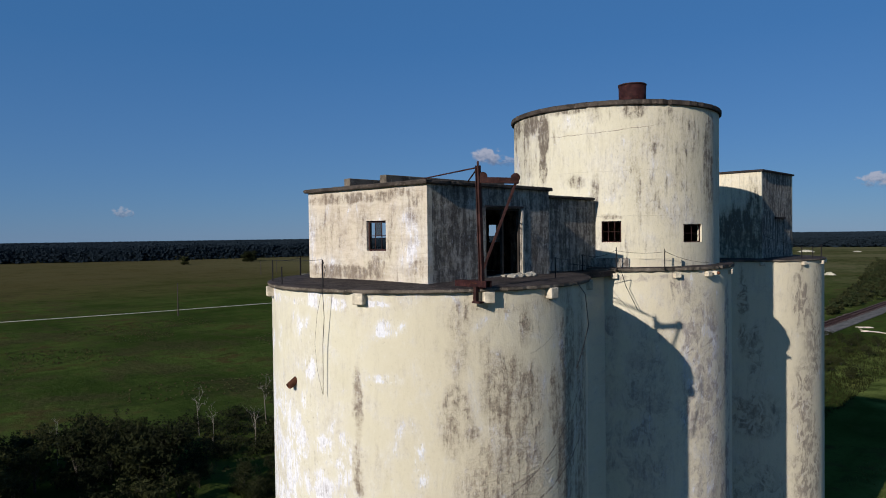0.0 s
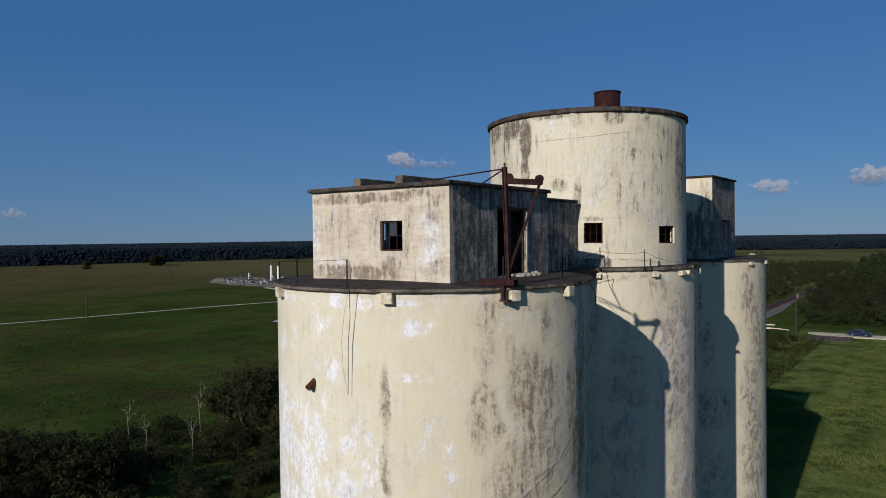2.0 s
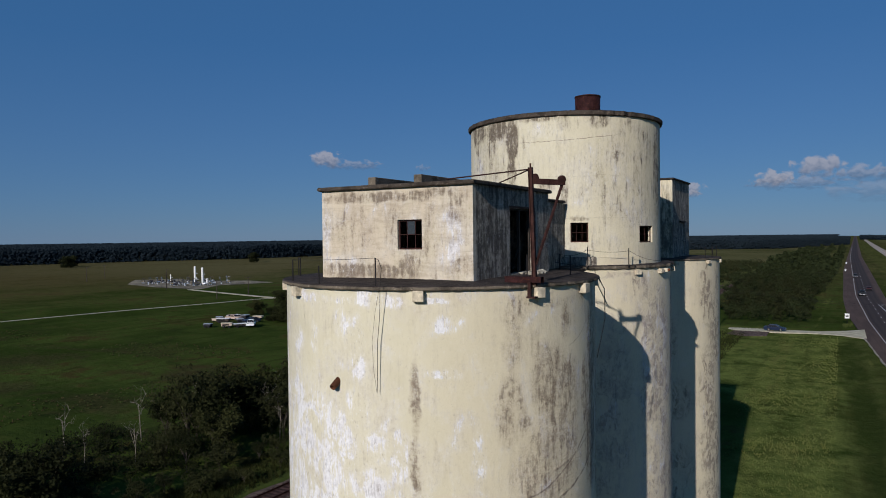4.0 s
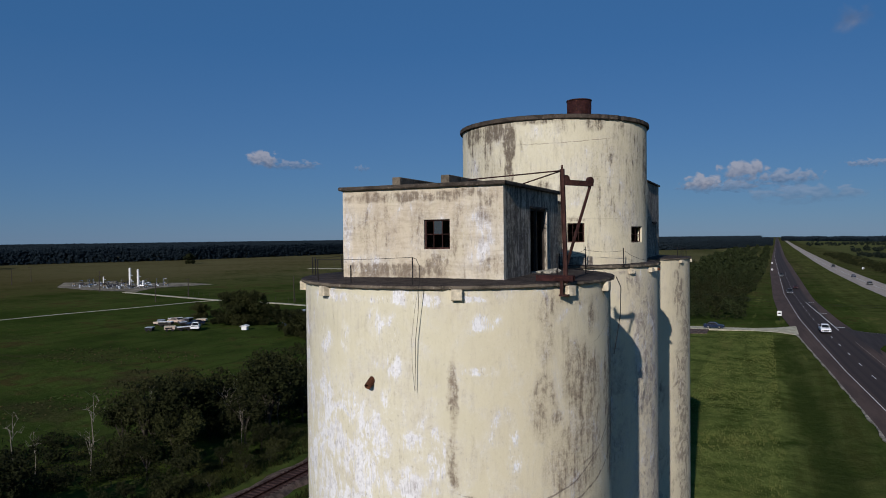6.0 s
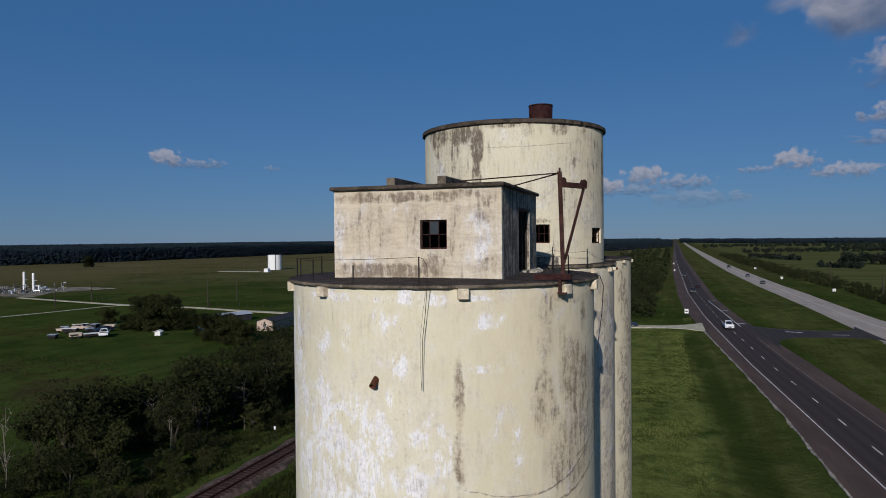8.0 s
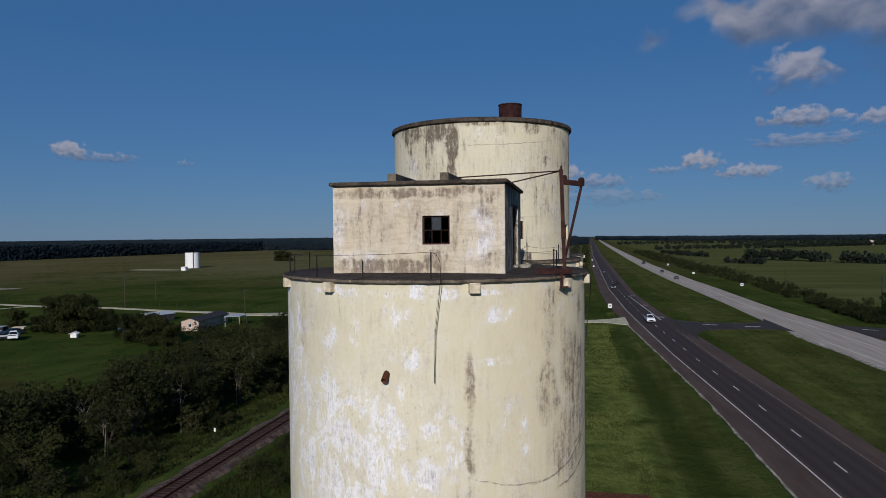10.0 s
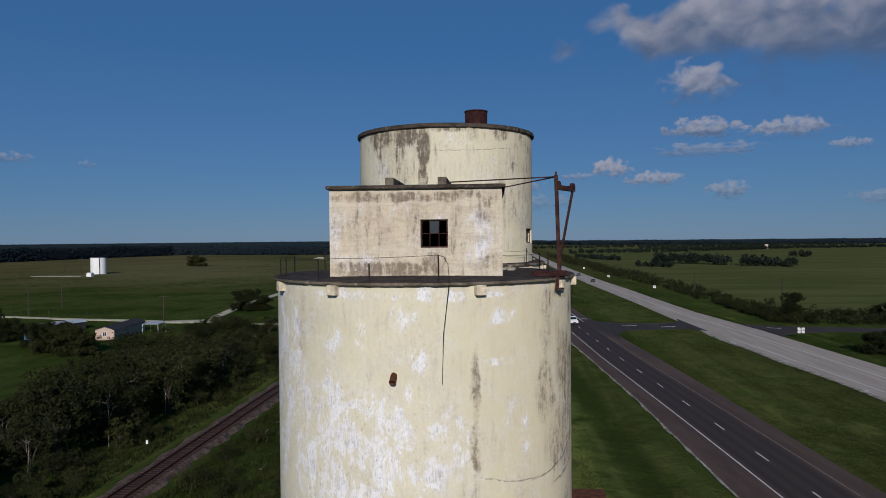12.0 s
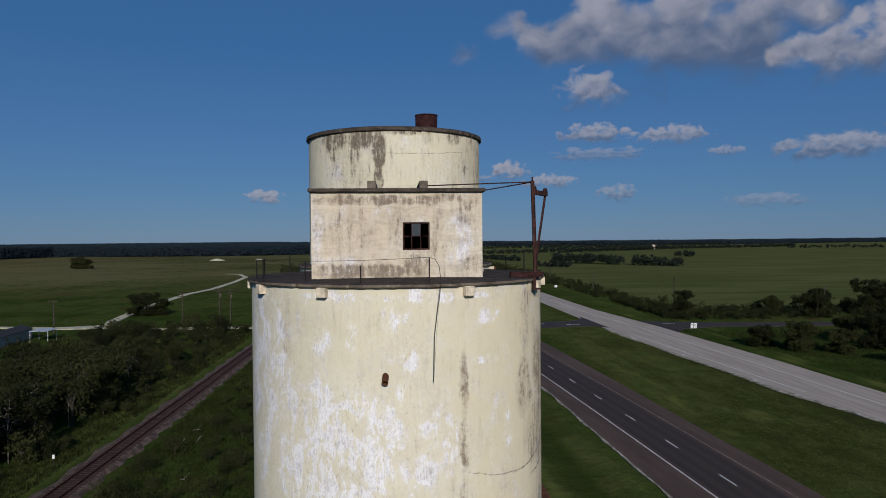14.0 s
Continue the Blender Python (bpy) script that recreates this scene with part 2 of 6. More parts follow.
def meadow(name):
    """Pasture: patches of green, straw and brown sedge at several scales."""
    g = Graph(name)
    v = g.coord()
    s = g.xyz(v)
    far, big = g.noise(v, 0.006, 4.0), g.noise(v, 0.03, 6.0, 0.6)
    mid, fine = g.noise(v, 0.22, 6.0, 0.65), g.noise(v, 1.6, 6.0, 0.7)
    lines = g.noise(g.scaled(v, (0.35, 0.03, 1.0)), 1.0, 5.0, 0.6)
    c = g.mix(g.step(big, 0.36, 0.62), (0.026, 0.042, 0.009), (0.052, 0.074, 0.0162))
    c = g.mix(g.mul(g.step(mid, 0.52, 0.70), 0.40), c, (0.064, 0.068, 0.018))
    brown = g.mul(g.step(g.math("ADD", g.mul(mid, 0.5), g.mul(big, 0.6)), 0.57, 0.68), 0.8)
    c = g.mix(brown, c, (0.054, 0.037, 0.015))
    straw = g.mul(g.step(g.math("ADD", g.math("MULTIPLY", s[0], -0.004), g.math("ADD", g.mul(far, 1.2), g.mul(big, 0.4))), 1.62, 2.35), 0.8)
    c = g.mix(straw, c, (0.084, 0.064, 0.025))
    c = g.mix(g.mul(g.step(lines, 0.46, 0.68), 0.5), c, (0.022, 0.036, 0.007))
    sedge = g.noise(g.scaled(v, (0.42, 0.30, 1.0)), 0.5, 7.0, 0.7, 0.4)
    c = g.mix(g.mul(g.step(sedge, 0.53, 0.66), 0.6), c, (0.020, 0.026, 0.009))
    c = g.mix(g.mul(g.step(fine, 0.5, 0.72), 0.5), c, (0.018, 0.026, 0.007))
    swamp = g.mul(g.mul(g.step(s[0], -52.0, -75.0), g.step(s[1], 95.0, 55.0)), g.step(g.noise(g.scaled(g.shifted(v, (3.0, 40.0, 0.0)), (0.055, 0.085, 1.0)), 1.0, 7.0, 0.66, 0.4), 0.47, 0.60))
    c = g.mix(g.mul(swamp, 0.55), c, g.mix(g.step(fine, 0.42, 0.60), (0.056, 0.044, 0.022), (0.032, 0.028, 0.013)))
    # Distance haze put into the colour, along with drier pasture far off and northward.
    d2 = g.math("ADD", g.mul(s[0], s[0]), g.mul(s[1], s[1]))
    dry = g.mul(g.step(d2, 150.0 ** 2, 480.0 ** 2), g.step(g.math("ADD", g.mul(mid, 0.5), g.mul(big, 0.5)), 0.40, 0.55))
    c = g.mix(g.mul(dry, 0.8), c, (0.078, 0.066, 0.029))
    north = g.mul(g.mul(g.step(s[1], 170.0, 430.0), g.step(g.math("ADD", g.mul(mid, 0.4), g.mul(far, 0.6)), 0.39, 0.59)), g.step(s[0], 40.0, -40.0))
    c = g.mix(g.mul(north, 0.75), c, (0.124, 0.114, 0.054))
    strip_west = g.math("ADD", s[0], g.mul(g.step(s[1], 70.0, 105.0), 17.0))
    verge = g.mul(g.math("MAXIMUM", g.mul(g.step(strip_west, 1.5, 5.0), g.mul(g.step(s[0], 24.0, 19.0), g.step(s[1], 164.0, 150.0))), g.mul(g.step(s[0], 32.0, 36.0), g.mul(g.step(s[0], 62.0, 52.0), 0.85))), g.step(mid, 0.30, 0.62))
    c = g.mix(g.mul(verge, 0.90), c, g.mix(g.step(s[0], 11.0, 16.0), (0.128, 0.152, 0.038), (0.078, 0.085, 0.025)))
    bands = g.noise(g.scaled(v, (0.30, 0.014, 1.0)), 1.0, 5.0, 0.6, 0.6)
    blobs = g.noise(g.scaled(g.shifted(v, (9.0, 4.0, 0.0)), (0.13, 0.055, 1.0)), 1.0, 8.0, 0.66, 0.3)
    side = g.mul(g.step(strip_west, 2.0, 6.0), g.step(s[0], 90.0, 70.0))
    c = g.mix(g.mul(g.mul(side, g.step(g.math("ADD", g.mul(bands, 0.5), g.mul(blobs, 0.5)), 0.50, 0.62)), 0.62), c, (0.034, 0.040, 0.010))
    c = g.mix(g.mul(g.mul(side, g.step(g.math("ADD", g.mul(bands, 0.5), g.mul(blobs, 0.5)), 0.46, 0.36)), 0.65), c, (0.122, 0.124, 0.034))
    weeds = g.noise(g.scaled(g.shifted(v, (17.0, 3.0, 0.0)), (0.42, 0.15, 1.0)), 1.0, 9.0, 0.72, 0.4)
    c = g.mix(g.mul(g.mul(side, g.step(weeds, 0.50, 0.64)), 0.55), c, (0.048, 0.060, 0.016))
    # Ditch band: weedy growth and the hollow's shade, both put into the colour.
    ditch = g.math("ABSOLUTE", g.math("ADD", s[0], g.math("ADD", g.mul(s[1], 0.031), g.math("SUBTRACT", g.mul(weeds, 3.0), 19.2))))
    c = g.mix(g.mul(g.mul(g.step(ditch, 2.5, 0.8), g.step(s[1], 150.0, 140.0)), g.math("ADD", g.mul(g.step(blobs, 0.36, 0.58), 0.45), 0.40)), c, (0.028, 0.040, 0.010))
    # Corner falloff and dark clumps, both put into the colour of the near median.
    median_dark = g.math("ADD", g.mul(s[0], 0.075), g.math("ADD", g.mul(g.step(s[1], 105.0, 45.0), 0.9), g.mul(g.math("SUBTRACT", blobs, 0.5), 5.0)))
    median_dark = g.mul(g.mul(g.step(median_dark, 3.0, 4.5), g.step(s[0], 33.0, 37.0)), g.mul(g.step(s[0], 64.0, 56.0), g.step(s[1], 140.0, 118.0)))
    c = g.mix(g.mul(g.mul(median_dark, g.math("ADD", g.mul(g.step(weeds, 0.38, 0.60), 0.6), 0.35)), 0.9), c, (0.030, 0.034, 0.011))
    bank = g.mul(g.mul(g.step(s[0], -39.5, -36.5), g.step(s[0], -32.0, -34.0)), g.mul(g.step(weeds, 0.36, 0.58), g.step(s[1], 10.0, 40.0)))
    c = g.mix(g.mul(bank, 0.75), c, (0.098, 0.112, 0.030))
    fields = g.mul(g.step(s[0], 78.0, 98.0), g.step(s[1], 150.0, 200.0))
    c = g.mix(g.mul(fields, 0.80), c, g.mix(g.step(g.noise(g.scaled(v, (0.010, 0.045, 1.0)), 1.0, 6.0, 0.62), 0.40, 0.62), (0.072, 0.082, 0.028), (0.104, 0.110, 0.042)))
    h = g.math("ADD", g.mul(mid, 3.0), fine)
    g.bsdf.inputs["Specular IOR Level"].default_value = 0.0
    return g.done(c, 0.95, h, 0.18, 0.8)


def asphalt(name, base, streak=0.35, lift=1.45):
    g = Graph(name)
    v = g.coord()
    a, b = g.noise(g.scaled(v, (0.9, 0.05, 1)), 1.0, 5.0, 0.6), g.noise(v, 3.0, 5.0, 0.7)
    pale = tuple(t * lift for t in base)
    c = g.mix(g.step(a, 0.38, 0.66), base, pale)
    c = g.mix(g.mul(g.step(b, 0.5, 0.7), streak), c, tuple(t * 0.6 for t in base))
    g.bsdf.inputs["Specular IOR Level"].default_value = 0.2
    return g.done(c, 0.9, b, 0.01, 0.5)


def leafy(name, dark, light, varied=1.0):
    g = Graph(name)
    v = g.coord()
    r = g.n("NewGeometry").outputs["Random Per Island"]
    c = g.mix(g.math("ADD", g.mul(r, 0.7), 0.1), dark, light)
    c = g.mix(g.mul(g.step(g.noise(v, 0.25, 3.0), 0.45, 0.7), 0.3 + 0.3 * varied), c, tuple(t * 0.55 for t in dark))
    own = g.random()
    c = g.mix(g.mul(g.step(own, 0.45, 1.0), 0.55 * varied), c, (0.044, 0.047, 0.015))
    c = g.mix(g.mul(g.step(own, 0.40, 0.0), 0.45 * varied), c, tuple(t * 0.5 for t in dark))
    g.bsdf.inputs["Specular IOR Level"].default_value = 0.06
    return g.done(c, 0.8)


PAINT_A = old_paint("paint_front_silo", 5.48, 0.0, yellow=0.65, grime=-0.03, peel=0.09, broken=0.42, burn=0.52, soil=(0.262, 0.194, 0.138),
    white=[(0.0, 20.56, 0.60, 0.15, 0.9), (0.77, 20.66, 0.60, 0.30, 1.0), (1.5, 20.53, 0.5, 0.17, 0.9), (-1.9, 20.6, 1.3, 0.15, 0.8), (3.05, 19.93, 0.48, 0.24, 1.1), (2.77, 20.55, 0.34, 0.10, 0.8), (3.0, 18.48, 0.46, 0.18, 0.8),
           (-2.55, 19.26, 0.42, 0.45, 0.9), (-1.5, 19.4, 0.22, 0.45, 0.9), (-0.25, 19.9, 0.30, 0.6, 0.7), (0.31, 19.0, 0.32, 0.95, 0.85), (0.3, 17.4, 0.42, 0.6, 0.75), (-2.3, 15.6, 2.6, 2.4, 0.95), (0.85, 16.3, 0.6, 0.40, 0.8), (0.7, 15.2, 0.35, 0.6, 0.9), (1.68, 16.1, 0.34, 0.75, 1.0), (3.92, 16.0, 0.22, 0.8, 0.9), (-5.2, 17.8, 1.6, 4.0, 0.85), (-2.9, 12.0, 3.4, 2.2, 0.95)],
    dark=[(2.11, 17.75, 0.14, 1.10, 0.80), (2.09, 15.9, 0.13, 1.0, 0.72), (2.1, 14.0, 0.14, 0.8, 0.62), (5.05, 20.0, 0.30, 0.6, 0.62), (7.12, 19.8, 0.26, 0.58, 0.9), (5.0, 19.2, 0.34, 0.8, 0.46), (5.84, 19.0, 0.22, 0.5, 0.6), (6.4, 18.1, 0.75, 1.1, 0.98), (7.3, 17.5, 0.5, 1.2, 0.85), (4.9, 17.25, 0.48, 1.05, 0.68), (5.4, 16.86, 0.22, 0.22, 0.65), (6.75, 16.9, 0.7, 0.24, 0.8),
          (6.5, 15.5, 1.4, 1.3, 0.74), (9.1, 18.9, 0.55, 1.9, 0.95), (8.27, 17.8, 0.24, 0.9, 0.85), (8.9, 16.2, 0.6, 2.2, 1.05), (10.2, 16.5, 0.7, 4.5, 0.8), (8.2, 20.7, 0.45, 0.45, 0.55), (7.2, 12.0, 2.0, 2.0, 0.6), (-4.0, 19.5, 0.22, 1.2, 0.45), (6.2, 20.4, 1.5, 0.15, 0.4)],
    rough=[(6.9, 15.2, 1.5, 1.9, 0.8), (6.2, 11.5, 2.2, 2.0, 0.8)],
    scratches=[(4.4, 14.55, 0.085, 1.9, 4.9, 0.028, 0.7), (4.3, 14.50, 0.10, 4.0, 10.2, 0.045, 0.8), (4.6, 14.05, 0.07, 5.2, 10.2, 0.06, 0.8), (4.2, 15.0, 0.050, 6.2, 10.2, 0.05, 0.5), (7.0, 19.0, 0.3, 6.9, 8.6, 0.03, 0.4)])
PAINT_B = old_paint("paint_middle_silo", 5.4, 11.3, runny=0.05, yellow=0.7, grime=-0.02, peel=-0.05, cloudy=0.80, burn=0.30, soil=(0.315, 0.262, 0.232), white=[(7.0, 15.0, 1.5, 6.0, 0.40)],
    # Ovals under u 5 put shade into the colour, over the flank's real streaks.
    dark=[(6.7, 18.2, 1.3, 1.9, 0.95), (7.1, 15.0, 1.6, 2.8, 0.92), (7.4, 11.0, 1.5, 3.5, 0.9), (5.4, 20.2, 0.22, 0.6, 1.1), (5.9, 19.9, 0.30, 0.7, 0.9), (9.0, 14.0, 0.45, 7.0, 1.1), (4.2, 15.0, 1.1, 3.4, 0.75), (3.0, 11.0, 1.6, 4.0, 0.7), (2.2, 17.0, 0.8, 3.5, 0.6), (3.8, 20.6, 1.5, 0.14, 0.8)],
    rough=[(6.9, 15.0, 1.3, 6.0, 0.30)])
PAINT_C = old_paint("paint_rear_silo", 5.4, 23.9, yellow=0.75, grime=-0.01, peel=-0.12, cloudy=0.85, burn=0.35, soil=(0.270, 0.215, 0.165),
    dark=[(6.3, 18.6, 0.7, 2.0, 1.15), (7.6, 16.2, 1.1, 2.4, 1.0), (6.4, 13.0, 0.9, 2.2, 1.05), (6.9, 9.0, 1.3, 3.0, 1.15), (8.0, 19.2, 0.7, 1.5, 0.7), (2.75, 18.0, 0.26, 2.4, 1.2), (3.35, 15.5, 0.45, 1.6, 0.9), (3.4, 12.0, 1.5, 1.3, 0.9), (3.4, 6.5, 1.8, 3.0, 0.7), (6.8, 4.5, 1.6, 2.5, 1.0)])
PAINT_TOWER = old_paint("paint_tower", 4.86, 5.1, runny=0.24, yellow=0.45, grime=-0.05, peel=-0.07, broken=0.2, burn=0.65, soil=(0.160, 0.121, 0.089), scratches=[(0.5, 26.75, 0.02, -0.6, 4.6, 0.022, 0.7), (0.0, 25.1, 0.004, -0.4, 5.0, 0.014, 0.3), (1.0, 23.2, 0.0, -0.6, 6.0, 0.015, 0.3)],
    white=[(1.0, 27.3, 0.9, 0.35, 0.45), (3.4, 25.0, 1.5, 1.6, 0.26), (5.6, 23.4, 1.0, 1.2, 0.30), (-3.6, 25.6, 0.8, 1.0, 0.5)],
    dark=[(-3.4, 27.6, 0.95, 0.6, 1.2), (-1.75, 27.6, 0.9, 0.6, 1.15), (-0.8, 27.0, 0.32, 1.3, 1.35), (-2.6, 26.2, 1.0, 1.2, 0.42), (0.8, 27.85, 1.2, 0.2, 0.8), (-0.8, 25.5, 0.28, 0.8, 1.1), (-3.4, 26.9, 0.5, 0.5, 0.7), (-2.1, 26.8, 0.5, 0.55, 0.6), (-2.0, 25.6, 0.8, 0.5, 0.5), (3.3, 27.7, 0.5, 0.4, 0.9), (1.7, 27.5, 0.3, 0.3, 0.6), (4.95, 27.5, 0.25, 0.4, 0.6), (6.1, 26.4, 0.7, 1.0, 0.45),
          (4.3, 26.1, 0.4, 0.25, 0.6), (5.5, 24.9, 0.3, 0.8, 0.5), (3.5, 24.4, 0.14, 1.5, 0.55), (0.86, 24.75, 0.42, 0.28, 0.75), (2.4, 23.18, 0.5, 0.12, 0.8), (7.4, 25.5, 0.55, 2.6, 0.8), (1.7, 24.0, 0.22, 0.9, 0.6), (5.0, 25.2, 2.2, 2.4, 0.24)])
PAINT_HOUSE = old_paint("paint_roof_house", None, 2.0, runny=0.24, grime=0.05, peel=-0.02, broken=0.4, boards=0.30, tint=(0.600, 0.520, 0.390), soil=(0.270, 0.210, 0.152),
    white=[(2.0, 22.3, 0.45, 1.0, 0.65), (-2.2, 21.5, 0.9, 0.3, 0.6), (-2.85, 22.4, 0.2, 0.9, 0.5), (0.7, 22.3, 0.4, 1.0, 0.4)],
    dark=[(-2.0, 21.30, 0.9, 0.28, 1.1), (-0.6, 21.26, 0.9, 0.30, 1.25), (0.5, 21.42, 0.5, 0.45, 1.1), (-1.0, 23.78, 2.2, 0.16, 0.95), (1.1, 23.8, 0.8, 0.18, 0.95), (2.35, 23.74, 0.4, 0.2, 0.55), (-1.7, 22.7, 1.0, 0.8, 0.45), (0.0, 22.7, 0.45, 0.8, 0.40), (1.25, 22.6, 0.25, 0.9, 0.5), (2.5, 21.5, 0.5, 0.3, 0.7), (2.4, 23.2, 0.5, 0.5, 0.5)])
# Side walls: mould, plus shade put into the darker tint and heavier stain.
PAINT_SIDE = old_paint("paint_mould_shade_side", None, 7.7, runny=0.4, grime=0.98, peel=-0.05, boards=0.35, broken=0.25, tint=(0.50, 0.44, 0.35), soil=(0.098, 0.081, 0.066))
# Ovals darken the part in the tower's shadow: mould and shade in one colour.
PAINT_REAR = old_paint("paint_rear_house", None, 15.1, runny=0.4, grime=-0.03, peel=-0.12, tint=(0.66, 0.59, 0.42), soil=(0.15, 0.13, 0.10), dark=[(1.9, 22.2, 1.9, 1.7, 1.25), (2.7, 24.0, 0.5, 1.6, 0.8)])
SLAB = grime_slab("roof_slab_concrete")
SLAB_RIM = grime_slab("chipped_slab_rim", (0.150, 0.125, 0.094))
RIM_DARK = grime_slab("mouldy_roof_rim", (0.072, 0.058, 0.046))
SLAB_EDGE = grime_slab("pale_slab_concrete", (0.36, 0.33, 0.26))
RUST = rusted("rusted_steel")
RUST_RED = rusted("red_oxide_steel", (0.024, 0.009, 0.009))
RUST_ORANGE = rusted("brown_rust", (0.075, 0.030, 0.016))
IRON = plain("black_iron", (0.018, 0.016, 0.016), 0.6)
CABLE = plain("black_cable", (0.014, 0.014, 0.015), 0.6)
CREAM = plain("cream_bracket_paint", (0.56, 0.49, 0.36), 0.85, vary=0.3, scale=4.0)
GRASS = meadow("pasture_grass")


def lane_asphalt(name):
    """Chip-sealed road, by metres from the edge line: two darker, tyre-polished lanes between brown shoulders."""
    g = Graph(name)
    uv = g.n("TexCoord").outputs["UV"]
    s = g.xyz(uv)
    v = g.coord()
    long = g.noise(g.scaled(uv, (1.6, 0.012, 1)), 1.0, 6.0, 0.7)
    patch = g.noise(g.scaled(uv, (0.35, 0.05, 1)), 1.0, 5.0, 0.65)
    grain = g.noise(v, 3.0, 6.0, 0.75)
    u = g.math("ADD", s[0], g.mul(g.math("SUBTRACT", patch, 0.5), 0.9))
    c = g.mix(g.step(patch, 0.35, 0.65), (0.064, 0.043, 0.035), (0.092, 0.062, 0.049))
    turning = g.mul(g.mul(g.step(s[1], 122.0, 140.0), g.step(s[1], 174.0, 158.0)), g.step(u, 0.0, 0.7))
    lane = g.math("MAXIMUM", g.mul(g.step(u, 0.0, 0.7), g.step(u, 6.9, 6.0)), turning)
    c = g.mix(g.mul(lane, 0.92), c, g.mix(long, (0.033, 0.025, 0.0225), (0.056, 0.042, 0.037)))
    for mid in (0.95, 2.45, 4.1, 5.6):
        d = g.math("ABSOLUTE", g.math("SUBTRACT", s[0], mid))
        c = g.mix(g.mul(g.mul(g.step(d, 0.55, 0.1), g.step(long, 0.30, 0.62)), 0.62), c, (0.022, 0.018, 0.018))
    c = g.mix(g.mul(g.step(long, 0.56, 0.70), 0.35), c, (0.024, 0.020, 0.019))
    c = g.mix(g.mul(g.step(grain, 0.52, 0.68), 0.30), c, (0.035, 0.027, 0.023))
    g.bsdf.inputs["Specular IOR Level"].default_value = 0.15
    return g.done(c, 0.9, grain, 0.01, 0.5)


ROAD_LANES = lane_asphalt("worn_chip_seal_lanes")
ROAD_PALE = asphalt("pale_concrete_road", (0.300, 0.255, 0.212), 0.25, 1.25)
ROAD_BLACK = asphalt("new_black_asphalt", (0.030, 0.024, 0.022))
LINE = plain("road_paint", (0.55, 0.54, 0.51), 0.7, vary=0.15, scale=1.5)
CALICHE = plain("white_caliche_gravel", (0.42, 0.385, 0.275), 0.95, vary=0.22, scale=0.8, depth=0.02)
PAD_GRAVEL = plain("mottled_pad_gravel", (0.200, 0.172, 0.122), 0.95, vary=0.55, scale=0.22, depth=0.02)
EDGE_GRAVEL = plain("dusty_edge_gravel", (0.29, 0.255, 0.20), 0.95, vary=0.45, scale=0.9, depth=0.03)
BALLAST = plain("rail_ballast", (0.098, 0.070, 0.056), 0.95, vary=0.5, scale=1.3, depth=0.06)
TIMBER = plain("sleeper_timber", (0.034, 0.019, 0.017), 0.9, vary=0.4, scale=2.0)
RAIL_STEEL = rusted("rail_steel", (0.036, 0.017, 0.013))
POLE_WOOD = plain("pole_timber", (0.050, 0.041, 0.033), 0.9, vary=0.3)
BARK = plain("grey_bark", (0.055, 0.047, 0.037), 0.95, vary=0.35, scale=2.0)
DEADWOOD = plain("bleached_deadwood", (0.185, 0.165, 0.135), 0.9, vary=0.35)
LEAF = leafy("oak_leaves", (0.0120, 0.0148, 0.0056), (0.0240, 0.0272, 0.0086))
LEAF_BROWN = leafy("dry_brush_leaves", (0.016, 0.0185, 0.0075), (0.033, 0.035, 0.0125))
# Row trees lightened and blued: distance haze painted into the leaf colour.
LEAF_ROWS_HAZED = leafy("hazed_row_leaves", (0.0125, 0.0180, 0.0140), (0.0200, 0.0275, 0.0190), 0.0)
# Blue-grey far leaves: the air's haze is put into their colour.
LEAF_HAZED = leafy("hazed_far_leaves", (0.0085, 0.0140, 0.0195), (0.0120, 0.0195, 0.0255), 0.0)
TUFT = leafy("grass_blades", (0.013, 0.017, 0.004), (0.033, 0.036, 0.009), 0.0)
WHITE = plain("white_painted_metal", (0.72, 0.72, 0.70), 0.5, vary=0.08)
LINE_WORN = plain("worn_road_paint", (0.20, 0.165, 0.135), 0.8, vary=0.4, scale=1.5)
ROOF_METAL = plain("pale_roof_metal", (0.36, 0.39, 0.43), 0.45, vary=0.15)
ROOF_DARK = plain("dark_shingle_roof", (0.035, 0.035, 0.040), 0.9, vary=0.3)
SIDING = plain("peach_siding", (0.46, 0.36, 0.29), 0.8, vary=0.1)
BLUE_WALL = plain("blue_painted_wall", (0.06, 0.11, 0.24), 0.7, vary=0.15)
DARK_GLASS = plain("dark_glass", (0.012, 0.014, 0.017), 0.12, vary=0.1)
RUBBER = plain("tyre_rubber", (0.016, 0.016, 0.017), 0.85)
CHROME = plain("bright_metal", (0.55, 0.55, 0.56), 0.25, 0.9, 0.1)
CAR_WHITE = plain("white_car_paint", (0.74, 0.75, 0.76), 0.3, vary=0.05)
CAR_DARK = plain("dark_grey_car_paint", (0.022, 0.026, 0.030), 0.3, vary=0.1)
CAR_RED = plain("maroon_car_paint", (0.055, 0.018, 0.016), 0.3, vary=0.1)
CAR_BLUE = plain("blue_car_paint", (0.016, 0.024, 0.050), 0.3, vary=0.1)
TUFT_MOWN = leafy("mown_grass_blades", (0.046, 0.054, 0.012), (0.105, 0.110, 0.030), 0.0)
TUFT_VERGE = leafy("verge_grass_blades", (0.078, 0.086, 0.020), (0.138, 0.142, 0.040), 0.0)
LEAF_SCRUB = leafy("green_scrub_leaves", (0.0155, 0.0222, 0.0086), (0.0335, 0.0420, 0.0148), 0.0)
SEDGE = leafy("brown_sedge_blades", (0.056, 0.046, 0.019), (0.088, 0.070, 0.030), 0.0)
SEDGE_GREEN = leafy("green_sedge_blades", (0.034, 0.050, 0.012), (0.060, 0.082, 0.020), 0.0)
